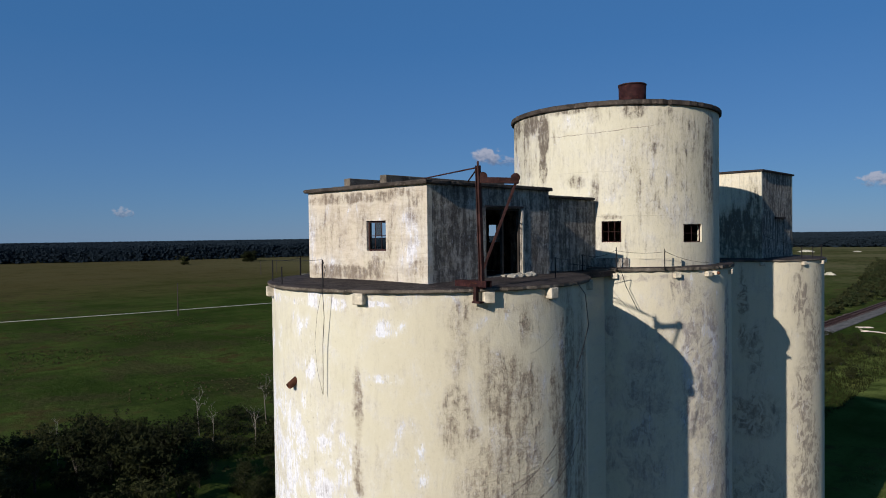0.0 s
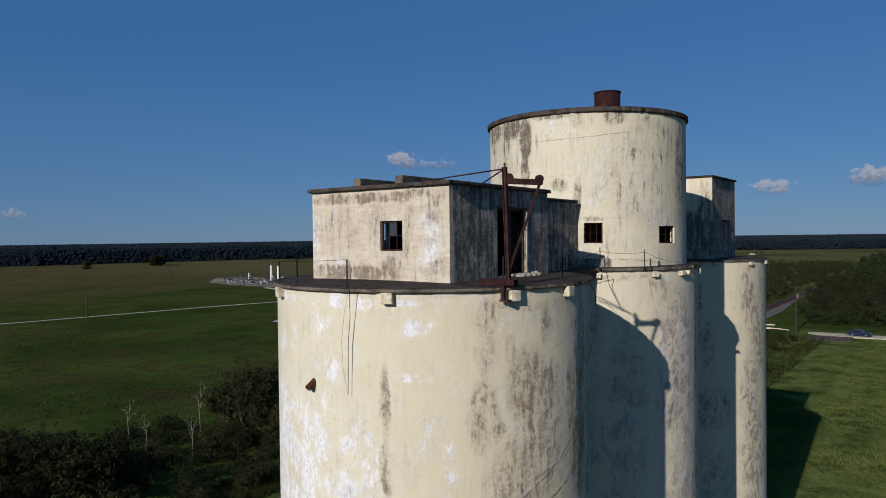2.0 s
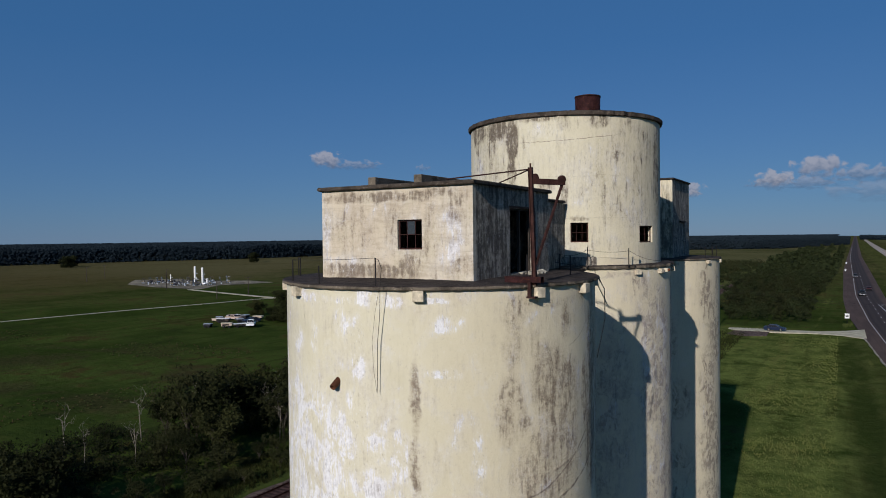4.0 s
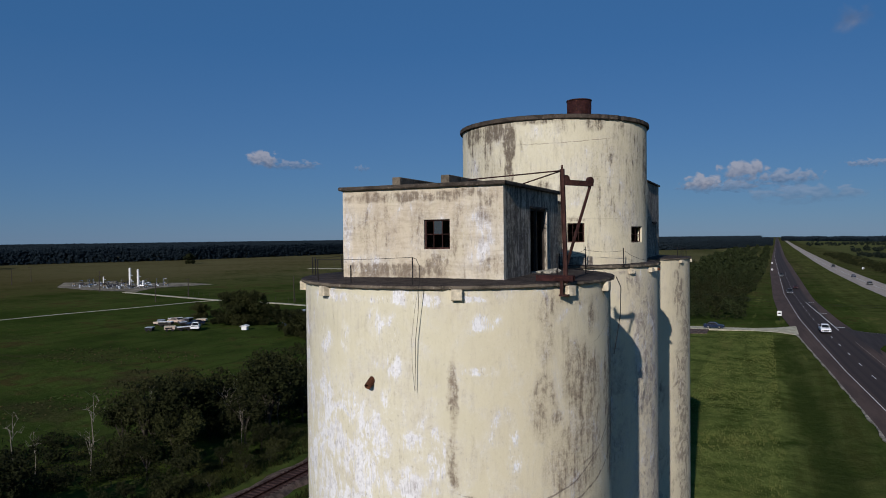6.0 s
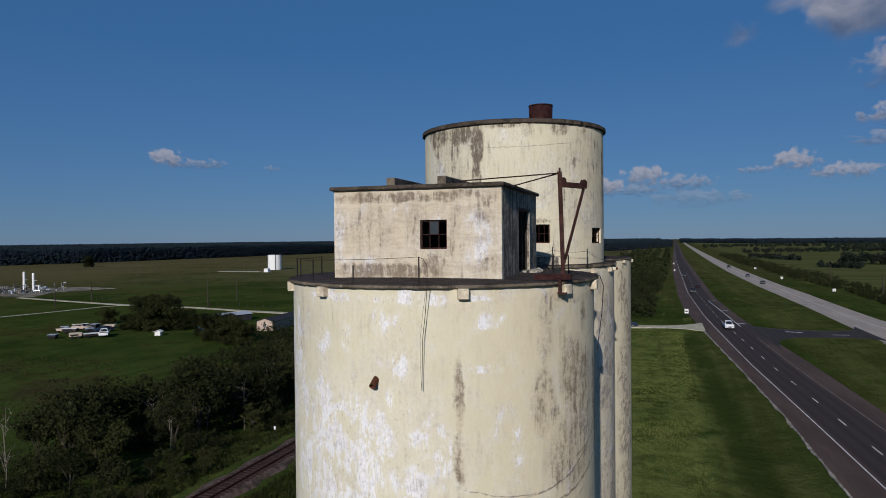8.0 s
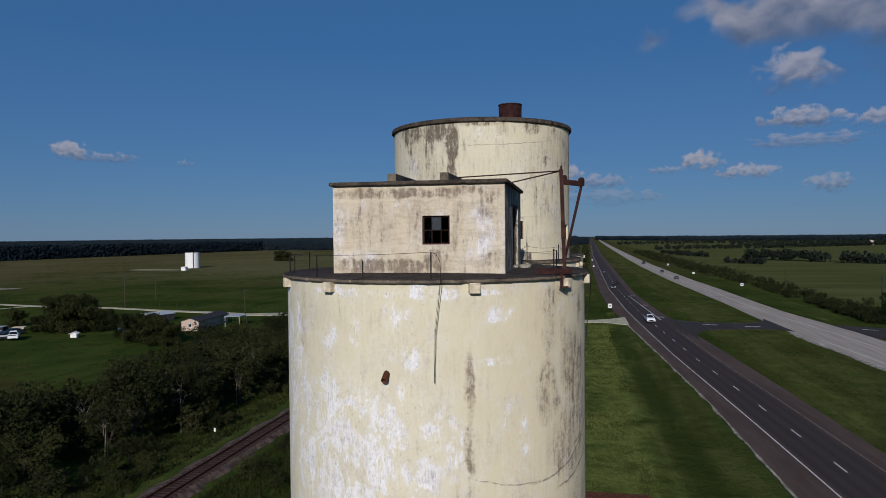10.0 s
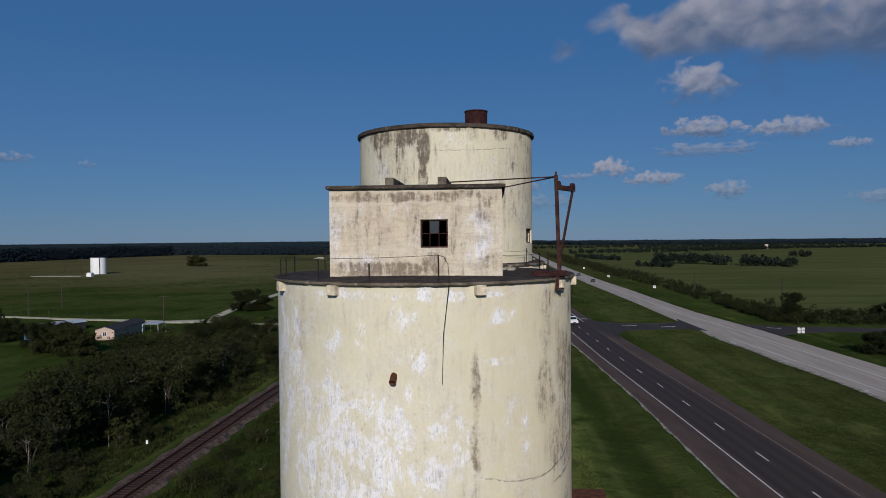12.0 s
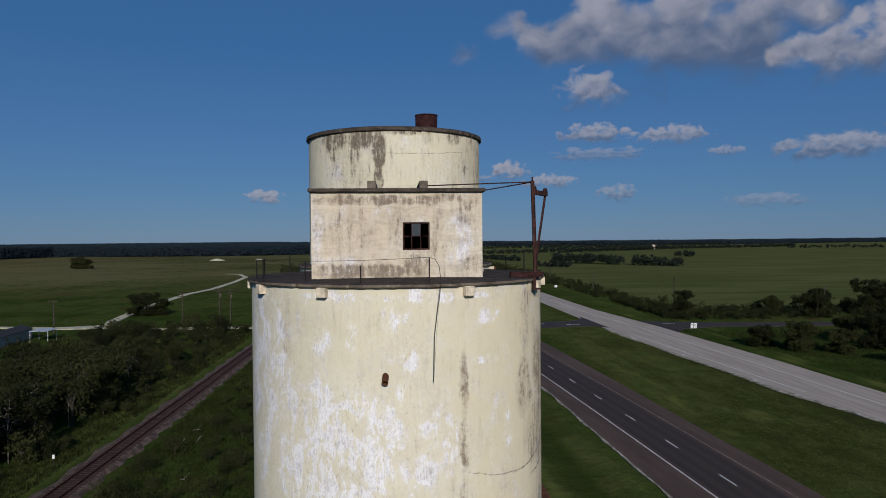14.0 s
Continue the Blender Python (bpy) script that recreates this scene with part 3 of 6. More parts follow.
APRON = plain("grey_stone_apron", (0.125, 0.115, 0.100), 0.95, vary=0.35, scale=0.8, depth=0.05)
OILED = plain("oily_ballast", (0.074, 0.042, 0.035), 0.95, vary=0.4, scale=1.6, depth=0.05)


# ---------------------------------------------------------------- mesh helpers
def mesh_of(name, bm, material, smooth=False):
    me = bpy.data.meshes.new(name)
    bm.normal_update()
    bm.to_mesh(me)
    bm.free()
    for m in material if isinstance(material, (list, tuple)) else [material]:
        me.materials.append(m)
    if smooth:
        me.shade_smooth()
    return me


def part(name, bm, material, parent=None, label="", smooth=False):
    ob = new(name, mesh_of(name, bm, material, smooth))
    ob.parent = parent
    if label:
        tagged(ob, label)
    return ob


def thing(name, label, category, at=(0, 0, 0), group="", kind="", turn=0):
    ob = new(name)
    ob.empty_display_size = 0.2
    ob.matrix_world = pose(*at, 0, 0, turn)
    return tagged(ob, label, category, group, kind)


def box(bm, lo, hi, bevel=0.0):
    size = [b - a for a, b in zip(lo, hi)]
    mid = [(a + b) / 2 for a, b in zip(lo, hi)]
    made = bmesh.ops.create_cube(bm, size=1.0, matrix=Matrix.Translation(mid) @ Matrix.Diagonal((*size, 1)))
    if bevel:
        edges = list({e for v in made["verts"] for e in v.link_edges})
        bmesh.ops.bevel(bm, geom=edges, offset=bevel, segments=2, affect="EDGES", profile=0.5)
    return bm


def boxed(lo, hi, bevel=0.0):
    return box(bmesh.new(), lo, hi, bevel)


def rod(bm, a, b, r, r2=None, n=8):
    """A round bar from a to b, tapering from r to r2."""
    a, b = Vector(a), Vector(b)
    d = b - a
    m = Matrix.Translation((a + b) / 2) @ d.to_track_quat("Z", "Y").to_matrix().to_4x4()
    bmesh.ops.create_cone(bm, cap_ends=True, segments=n, radius1=r, radius2=r if r2 is None else r2, depth=d.length, matrix=m)
    return bm


def rodded(a, b, r, r2=None, n=8):
    return rod(bmesh.new(), a, b, r, r2, n)


def bar(bm, a, b, w, h, up=(0, 0, 1)):
    """A flat bar from a to b, w wide and h high."""
    a, b = Vector(a), Vector(b)
    d = (b - a).normalized()
    s = d.cross(Vector(up)).normalized()
    u = s.cross(d)
    m = Matrix((s, d, u)).transposed().to_4x4()
    m.translation = (a + b) / 2
    bmesh.ops.create_cube(bm, size=1.0, matrix=m @ Matrix.Diagonal((w, (b - a).length, h, 1)))
    return bm


def tube_path(name, pts, r, material, parent=None):
    cu = bpy.data.curves.new(name, "CURVE")
    cu.dimensions, cu.bevel_depth, cu.bevel_resolution = "3D", r, 1
    sp = cu.splines.new("POLY")
    sp.points.add(len(pts) - 1)
    for p, q in zip(sp.points, pts):
        p.co = (*q, 1)
    tmp = bpy.data.objects.new(name, cu)
    me = bpy.data.meshes.new_from_object(tmp)
    bpy.data.objects.remove(tmp)
    me.materials.append(material)
    ob = new(name, me)
    ob.parent = parent
    return ob


def cells(us, vs, holes, where, thick, closed=False):
    """A wall skin over a grid, with openings through it. where(u, v, d) gives the place at depth d."""
    us, vs = sorted(set(us)), sorted(set(vs))
    bm = bmesh.new()
    nu, nv = len(us), len(vs)
    wrap = nu if closed else nu - 1
    outer = [[bm.verts.new(where(u, v, 0)) for v in vs] for u in us]
    inner = [[bm.verts.new(where(u, v, thick)) for v in vs] for u in us]

    def filled(i, j):
        if not closed and not 0 <= i < nu - 1 or not 0 <= j < nv - 1:
            return False
        i %= nu
        u = (us[i] + (us[i + 1] if i + 1 < nu else us[i] + 1e-4)) / 2
        v = (vs[j] + vs[j + 1]) / 2
        return not any(a < u < b and c < v < d for a, b, c, d in holes)

    for i in range(wrap):
        k = (i + 1) % nu
        for j in range(nv - 1):
            if not filled(i, j):
                continue
            bm.faces.new((outer[i][j], outer[k][j], outer[k][j + 1], outer[i][j + 1]))
            bm.faces.new((inner[i][j + 1], inner[k][j + 1], inner[k][j], inner[i][j]))
            for ok, (a, b) in ((filled(i - 1, j), ((i, j + 1), (i, j))), (filled(i + 1, j), ((k, j), (k, j + 1))),
                               (filled(i, j - 1), ((i, j), (k, j))), (filled(i, j + 1), ((k, j + 1), (i, j + 1)))):
                if not ok:
                    bm.faces.new((outer[b[0]][b[1]], outer[a[0]][a[1]], inner[a[0]][a[1]], inner[b[0]][b[1]]))
    loose = [v for v in bm.verts if not v.link_faces]
    bmesh.ops.delete(bm, geom=loose, context="VERTS")
    return bm


def smooth_by_angle(ob, angle=30):
    for p in ob.data.polygons:
        p.use_smooth = True
    bmx = bmesh.new()
    bmx.from_mesh(ob.data)
    for e in bmx.edges:
        if len(e.link_faces) != 2 or e.calc_face_angle(0) > radians(angle):
            e.smooth = False
    bmx.to_mesh(ob.data)
    bmx.free()
    return ob


def round_wall(name, centre, radius, z0, z1, thick, holes, material, parent, steps=96, rows=8):
    """A cylinder wall in the thing's own axes; holes as (angle0, angle1, z0, z1), degrees from -y towards +x."""
    us = [i * 360 / steps - 180 for i in range(steps)] + [a for h in holes for a in h[:2]]
    vs = [z0 + (z1 - z0) * i / rows for i in range(rows + 1)] + [z for h in holes for z in h[2:]]

    def where(u, v, d):
        a = radians(u)
        return ((radius - d) * math.sin(a), -(radius - d) * math.cos(a), v)
    ob = part(name, cells(us, vs, holes, where, thick, True), material, parent)
    return smooth_by_angle(ob)


def disc_slab(radius, z0, z1, crown=0.0, n=208, ragged=0.0, seed=1):
    """A round slab with a slightly uneven, chipped rim and a crowned top."""
    rnd = random.Random(seed)
    bm = bmesh.new()
    jit = [1 + rnd.uniform(-ragged, ragged) - (ragged * 2.2 if rnd.random() < 0.06 else 0.0) for _ in range(n)]

    def ring(r, z, j=True):
        return [bm.verts.new((r * (jit[i] if j else 1) * math.sin(2 * math.pi * i / n), -r * (jit[i] if j else 1) * math.cos(2 * math.pi * i / n), z + rnd.uniform(-ragged, ragged) * 1.2)) for i in range(n)]
    loops = [ring(radius * 0.93, z0, False), ring(radius - 0.03, z0), ring(radius, z0 + 0.03), ring(radius, z1 - 0.03), ring(radius - 0.04, z1)]
    loops += [ring(radius * f, z1 + crown * (1 - f * f), False) for f in (0.8, 0.5, 0.2)]
    for a, b in zip(loops, loops[1:]):
        for i in range(n):
            face = bm.faces.new((a[i], a[(i + 1) % n], b[(i + 1) % n], b[i]))
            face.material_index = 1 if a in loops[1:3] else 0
    bm.faces.new(loops[-1])
    bm.faces.new(list(reversed(loops[0])))
    return bm


def chipped_slab(lo, hi, seed, chip=0.014, step=0.13):
    """A flat slab whose rim is broken into small uneven chips."""
    rnd = random.Random(seed)
    bm = bmesh.new()
    (x0, y0, z0), (x1, y1, z1) = lo, hi
    nx, ny = int((x1 - x0) / step), int((y1 - y0) / step)
    rim = [(x0 + (x1 - x0) * i / nx, y0) for i in range(nx)] + [(x1, y0 + (y1 - y0) * i / ny) for i in range(ny)]
    rim += [(x1 - (x1 - x0) * i / nx, y1) for i in range(nx)] + [(x0, y1 - (y1 - y0) * i / ny) for i in range(ny)]
    mid = ((x0 + x1) / 2, (y0 + y1) / 2)

    def loop(z, inset):
        out = []
        for x, y in rim:
            k = inset + rnd.uniform(0, chip) + (rnd.uniform(0.5, 2.0) * chip if rnd.random() < 0.10 else 0.0)
            out.append(bm.verts.new((x - math.copysign(k, x - mid[0]), y - math.copysign(k, y - mid[1]), z + rnd.uniform(-0.3, 0.3) * chip)))
        return out
    loops = [loop(z0, 0.02), loop(z0 + 0.03, 0.0), loop(z1 - 0.03, 0.0), loop(z1, 0.03)]
    for a, b in zip(loops, loops[1:]):
        for i in range(len(rim)):
            k = (i + 1) % len(rim)
            bm.faces.new((a[i], a[k], b[k], b[i]))
    bm.faces.new(loops[-1])
    bm.faces.new(list(reversed(loops[0])))
    return bm


def polar(radius, degrees, z):
    a = radians(degrees)
    return (radius * math.sin(a), -radius * math.cos(a), z)


# ---------------------------------------------------------------- the grain elevator
A, B, C = (-0.08, 0.46, 0), (-0.15, 13.45, 0), (0.1, 27.55, 0)


def corbel(parent, radius, degrees, z0=20.58, z1=20.90, w=0.33, out=0.24, material=None):
    """A concrete corbel block under the slab, its lower edge worn round."""
    bm = boxed((-w / 2, -out, z0), (w / 2, 0.1, z1), 0.025)
    bmesh.ops.transform(bm, matrix=pose(*polar(radius, degrees, 0), 0, 0, degrees), verts=bm.verts)
    return part("corbel", bm, material or CREAM, parent)


front_silo = thing("grain_silo", "tall round concrete silo in peeling cream and white paint", "silo", A, "row of silos")
round_wall("wall", A, 5.48, -0.5, 20.9, 0.35, [], PAINT_A, front_silo, rows=24)
part("roof_slab", disc_slab(5.62, 20.89, 21.02, 0.09, ragged=0.0045, seed=3), [SLAB, SLAB_RIM], front_silo, "dark weathered concrete roof slab with a chipped pale rim")
for deg in (23.5, -25.5, 61.5, 85.0, -57.0, -88.0, 120.0, 160.0):
    corbel(front_silo, 5.45, deg)
bm = bmesh.new()
bmesh.ops.create_cone(bm, cap_ends=False, segments=14, radius1=0.11, radius2=0.10, depth=0.44, matrix=pose(*polar(5.53, -4.5, 18.10), 122, 0, -4.5))
spout = part("spout", bm, RUST_ORANGE, front_silo, "short rusty pipe stub in the wall")
spout.modifiers.new("thickness", "SOLIDIFY").thickness = 0.02

middle_silo = thing("grain_silo", "tall round concrete silo in streaked cream paint under the tower", "silo", B, "row of silos")
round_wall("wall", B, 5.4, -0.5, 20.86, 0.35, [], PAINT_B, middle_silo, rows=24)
part("roof_slab", disc_slab(5.52, 20.86, 21.03, 0.03, ragged=0.0045, seed=5), [SLAB, SLAB_RIM], middle_silo, "weathered concrete roof slab with a chipped pale rim")
for deg in (58, 76, 100, 30):
    corbel(middle_silo, 5.38, deg, 20.58, 20.80, 0.28, 0.2)
rear_silo = thing("grain_silo", "tall round concrete silo, cream paint weathered grey", "silo", C, "row of silos")
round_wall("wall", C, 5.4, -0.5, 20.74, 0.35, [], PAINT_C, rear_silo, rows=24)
part("roof_slab", disc_slab(5.5, 20.74, 20.86, 0.05, ragged=0.0045, seed=7), [SLAB, SLAB_RIM], rear_silo)
for deg in (68, 90, 40, 112):
    corbel(rear_silo, 5.38, deg, 20.50, 20.72, 0.26, 0.2)
for y, name in ((6.95, "link_wall"), (20.5, "link_wall")):
    bm = boxed((1.2, y - 2.6, -0.5), (2.2, y + 2.6, 20.7))
    tagged(part(name, bm, PAINT_B), "plain concrete wall closing the gap between two silos", "wall", kind="structure")


def wall_panel(name, a, b, z0, z1, thick, holes, material, parent):
    """An upright wall from a to b (plan), outside to the right of a -> b; holes as (s0, s1, z0, z1) along it."""
    a, b = Vector(a), Vector(b)
    d = b - a
    length = d.length
    d.normalize()
    out = Vector((d.y, -d.x))

    def where(u, v, t):
        p = a + d * u - out * t
        return (p.x, p.y, v)
    n = max(2, int(length / 0.5))
    us = [length * i / n for i in range(n + 1)] + [s for h in holes for s in h[:2]]
    vs = [z0 + (z1 - z0) * i / 5 for i in range(6)] + [s for h in holes for s in h[2:]]
    return part(name, cells(us, vs, holes, where, thick), material, parent)


def steel_window(parent, w, h, where, across, up, panes=(), material=None):
    """A steel sash in a wall opening; where(u, v, d) maps opening coordinates; panes: glazed cells (column, row)."""
    frame_ob = None
    bm = bmesh.new()
    t = 0.05

    def strip(u0, u1, v0, v1, d0=0.09, d1=0.13):
        vs = [bm.verts.new(where(u, v, d)) for d in (d0, d1) for u, v in ((u0, v0), (u1, v0), (u1, v1), (u0, v1))]
        for f in ((0, 1, 2, 3), (7, 6, 5, 4), (0, 4, 5, 1), (1, 5, 6, 2), (2, 6, 7, 3), (3, 7, 4, 0)):
            bm.faces.new([vs[i] for i in f])
    for u0, u1, v0, v1 in ((0, w, 0, t), (0, w, h - t, h), (0, t, t, h - t), (w - t, w, t, h - t)):
        strip(u0, u1, v0, v1)
    for i in range(1, across):
        strip(w * i / across - 0.012, w * i / across + 0.012, t, h - t, 0.10, 0.12)
    for j in range(1, up):
        strip(t, w - t, h * j / up - 0.012, h * j / up + 0.012, 0.10, 0.12)
    frame_ob = part("window_frame", bm, material or IRON, parent, "rusted steel window frame with bars")
    for i, j in panes:
        bm = bmesh.new()
        u0, u1, v0, v1 = w * i / across + 0.012, w * (i + 1) / across - 0.012, h * j / up + 0.012, h * (j + 1) / up - 0.012
        vs = [bm.verts.new(where(u, v, d)) for d in (0.108, 0.112) for u, v in ((u0, v0), (u1, v0), (u1, v1), (u0, v1))]
        for f in ((0, 1, 2, 3), (7, 6, 5, 4), (0, 4, 5, 1), (1, 5, 6, 2), (2, 6, 7, 3), (3, 7, 4, 0)):
            bm.faces.new([vs[k] for k in f])
        part("pane", bm, DUSTY, frame_ob, "dusty window pane")
    return frame_ob


def dusty_glass():
    g = Graph("dusty_glass")
    g.bsdf.inputs["Transmission Weight"].default_value = 0.7
    return g.done((0.12, 0.145, 0.165), 0.22)


DUSTY = dusty_glass()

# the house on the front silo
HX0, HX1, HY0, HY1, HZ0, HZ1 = -3.03, 2.85, -2.60, 3.64, 21.04, 24.02
roof_house = thing("roof_house", "square concrete hut, stained cream front, on the silo roof", "hut")
wall_panel("front_wall", (HX0, HY0), (HX1, HY0), HZ0, HZ1, 0.2, [(3.12, 4.05, 22.02, 22.98)], PAINT_HOUSE, roof_house)
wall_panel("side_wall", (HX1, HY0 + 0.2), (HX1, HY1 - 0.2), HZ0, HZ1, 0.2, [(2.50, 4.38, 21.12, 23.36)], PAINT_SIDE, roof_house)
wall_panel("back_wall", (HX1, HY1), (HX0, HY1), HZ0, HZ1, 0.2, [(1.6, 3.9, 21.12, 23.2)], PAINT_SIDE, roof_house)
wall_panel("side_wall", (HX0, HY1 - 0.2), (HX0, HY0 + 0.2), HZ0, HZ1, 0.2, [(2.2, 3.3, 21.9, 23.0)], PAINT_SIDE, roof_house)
bm = chipped_slab((HX0 - 0.1, HY0 - 0.14, HZ1), (HX1 + 0.12, HY1 + 0.1, HZ1 + 0.13), 5)
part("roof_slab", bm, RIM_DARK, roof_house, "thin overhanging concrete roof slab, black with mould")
for x0 in (-1.12, 0.68):
    bm = boxed((x0, HY0 + 0.08, HZ1 + 0.12), (x0 + 0.30, HY1 - 0.2, HZ1 + 0.40), 0.02)
    part("roof_beam", bm, SLAB_RIM, roof_house, "raised concrete roof beam")


def front_map(u, v, d):
    return (HX0 + 3.12 + u, HY0 + d, 22.02 + v)


steel_window(roof_house, 0.93, 0.96, front_map, 3, 2, [(1, 1)], RUST)
bm = bmesh.new()
for y in (0.10, 1.0, 1.90):
    box(bm, (HX1 - 0.16, y, 21.12), (HX1 - 0.06, y + 0.08, 23.30))
box(bm, (HX1 - 0.16, 0.10, 23.30), (HX1 - 0.06, 1.98, 23.36))
part("door_frame", bm, POLE_WOOD, roof_house, "bare door frame, door missing")
part("door_jamb", boxed((HX1 + 0.003, 2.00, 21.10), (HX1 + 0.03, 2.11, 23.30), 0.008), PAINT_HOUSE, roof_house, "peeling white door jamb")
part("lintel", boxed((HX1 + 0.003, 0.05, 23.37), (HX1 + 0.03, 2.1, 23.44), 0.01), SLAB, roof_house)
bm = boxed((HX1 - 0.3, 0.9, 21.05), (HX1 + 0.12, 1.98, 21.15), 0.02)
part("door_sill", bm, SLAB_EDGE, roof_house)

link_house = thing("link_house", "low concrete passage between the hut and the round tower", "passage")
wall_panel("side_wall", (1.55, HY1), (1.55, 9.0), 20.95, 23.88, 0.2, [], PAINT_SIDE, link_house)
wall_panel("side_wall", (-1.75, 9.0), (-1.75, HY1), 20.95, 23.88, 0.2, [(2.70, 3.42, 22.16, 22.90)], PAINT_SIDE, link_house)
part("roof_slab", chipped_slab((-1.9, HY1 + 0.02, 23.88), (1.70, 8.75, 24.0), 6), SLAB, link_house)
part("deck", boxed((-2.2, 4.5, 20.7), (2.6, 9.0, 20.93), 0.02), SLAB, link_house, "concrete deck bridging the two silo roofs")

# the round tower
tower = thing("round_tower", "round windowed headhouse tower of stained cream concrete", "tower", (-0.15, 13.56, 0))
TW = [(23.5, 33.2, 22.09, 22.99), (66.3, 80.0, 22.04, 22.83), (-40.0, -30.0, 22.09, 22.95)]
round_wall("wall", None, 4.86, 20.98, 27.9, 0.22, TW, PAINT_TOWER, tower, rows=14)
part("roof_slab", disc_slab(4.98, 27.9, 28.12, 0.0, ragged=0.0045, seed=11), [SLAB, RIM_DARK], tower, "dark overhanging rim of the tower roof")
for k, (a0, a1, z0, z1) in enumerate(TW[:2]):
    wide = 4.86 * radians(a1 - a0)

    def tower_map(u, v, d, a0=a0, z0=z0):
        return polar(4.86 - d, a0 + math.degrees(u / 4.86), z0 + v)
    steel_window(tower, wide, z1 - z0, tower_map, 3 if k == 0 else 2, 2, [], RUST)
vent_stack = thing("vent_stack", "short rusty sheet-metal vent stack on the tower roof", "vent", (1.63, 12.2, 28.03))
bm = bmesh.new()
bmesh.ops.create_cone(bm, cap_ends=False, segments=40, radius1=0.60, radius2=0.62, depth=1.25, matrix=Matrix.Translation((0, 0, 0.625)))
ob = part("pipe", bm, RUST_RED, vent_stack, smooth=True)
ob.modifiers.new("thickness", "SOLIDIFY").thickness = 0.02
for z in (0.03, 1.23):
    bm = bmesh.new()
    bmesh.ops.create_cone(bm, cap_ends=False, segments=40, radius1=0.64, radius2=0.64, depth=0.06, matrix=Matrix.Translation((0, 0, z)))
    part("band", bm, RUST, vent_stack, smooth=True).modifiers.new("thickness", "SOLIDIFY").thickness = 0.03

# the house on the rear silo
rear_house = thing("rear_house", "tall concrete hut on rear silo roof, mould and shade in paint", "hut")
RX0, RX1, RY0, RY1 = -2.6, 3.1, 24.8, 30.4
wall_panel("front_wall", (RX0, RY0), (RX1, RY0), 20.8, 25.95, 0.2, [], PAINT_REAR, rear_house)
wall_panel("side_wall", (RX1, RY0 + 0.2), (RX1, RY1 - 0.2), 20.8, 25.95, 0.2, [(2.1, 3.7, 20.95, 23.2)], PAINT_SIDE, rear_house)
wall_panel("back_wall", (RX1, RY1), (RX0, RY1), 20.8, 25.95, 0.2, [], PAINT_REAR, rear_house)
wall_panel("side_wall", (RX0, RY1 - 0.2), (RX0, RY0 + 0.2), 20.8, 25.95, 0.2, [], PAINT_REAR, rear_house)
part("roof_slab", boxed((RX0 - 0.08, RY0 - 0.1, 25.95), (RX1 + 0.1, RY1 + 0.1, 26.06), 0.015), SLAB, rear_house)
bm = boxed((RX1 - 0.1, RY0 + 2.3, 20.95), (RX1 - 0.04, RY0 + 3.9, 23.2))
door = part("door", bm, PAINT_SIDE, rear_house, "weathered pale door")
part("lintel", boxed((RX1, RY0 + 2.2, 23.2), (RX1 + 0.1, RY0 + 4.0, 23.32)), SLAB, rear_house)


# ---------------------------------------------------------------- the ground
def ground_height(x, y):
    ditch = -0.32 * math.exp(-((x - 16.0 + 0.031 * (y - 50)) / 2.0) ** 2) if -60 < y < 145 else 0.0
    rough = 0.0
    if -160 < x < 140 and -60 < y < 260:
        rough = (0.03 if 15 < x < 75 else 0.16) * noise.noise((x * 0.11, y * 0.11, 0.3)) - 0.05
    near = -0.12 if -37 < x < -25 else 0.05 if 15 < x < 75 else 0.0
    return min(ditch + rough + near - 0.04, -0.03)


def spaced(lo, hi, fine, far):
    out, x, step = [], lo, fine
    while x < hi:
        out.append(x)
        x += fine
    out.append(hi)
    up, down = [hi], [lo]
    step = fine
    while up[-1] < far:
        step *= 1.35
        up.append(min(far, up[-1] + step))
    step = fine
    while down[-1] > -far:
        step *= 1.35
        down.append(max(-far, down[-1] - step))
    return sorted(set(out + up + down))


xs, ys = spaced(-130, 100, 2.5, 4600), spaced(-40, 200, 2.5, 4600)
bm = bmesh.new()
grid = [[bm.verts.new((x, y, ground_height(x, y))) for y in ys] for x in xs]
for i in range(len(xs) - 1):
    for j in range(len(ys) - 1):
        bm.faces.new((grid[i][j], grid[i + 1][j], grid[i + 1][j + 1], grid[i][j + 1]))
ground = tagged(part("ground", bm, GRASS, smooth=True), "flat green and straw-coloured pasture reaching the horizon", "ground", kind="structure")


def ribbon(left, right, z, thick=0.3):
    """A road slab between two lists of plan points of equal length."""
    bm = bmesh.new()
    rows = [[bm.verts.new((p[0], p[1], h)) for p, h in ((l, z - thick), (l, z), (r, z), (r, z - thick))] for l, r in zip(left, right)]
    for a, b in zip(rows, rows[1:]):
        for i in range(3):
            bm.faces.new((a[i], a[i + 1], b[i + 1], b[i]))
    bm.normal_update()
    bmesh.ops.recalc_face_normals(bm, faces=bm.faces)
    return bm


def along(points, y):
    """x at y on a line of (x, y) points, sorted by y."""
    for (x0, y0), (x1, y1) in zip(points, points[1:]):
        if y <= y1:
            break
    return x0 + (x1 - x0) * (y - y0) / (y1 - y0)


YS = [-400, -100, 0, 30, 45, 60, 75, 90, 105, 120, 140, 160, 180, 205, 230, 260, 310, 370, 440, 560, 700, 900, 1200, 2500, 4200]
L_SHOULDER = [(29.0, -400), (23.3, 30), (22.6, 50), (21.9, 70), (20.9, 86), (19.8, 104), (17.9, 132), (16.7, 151), (15.0, 176), (13.7, 205), (13.1, 245), (13.0, 320), (13.6, 437), (16.6, 650), (32.0, 1600), (72, 4200)]
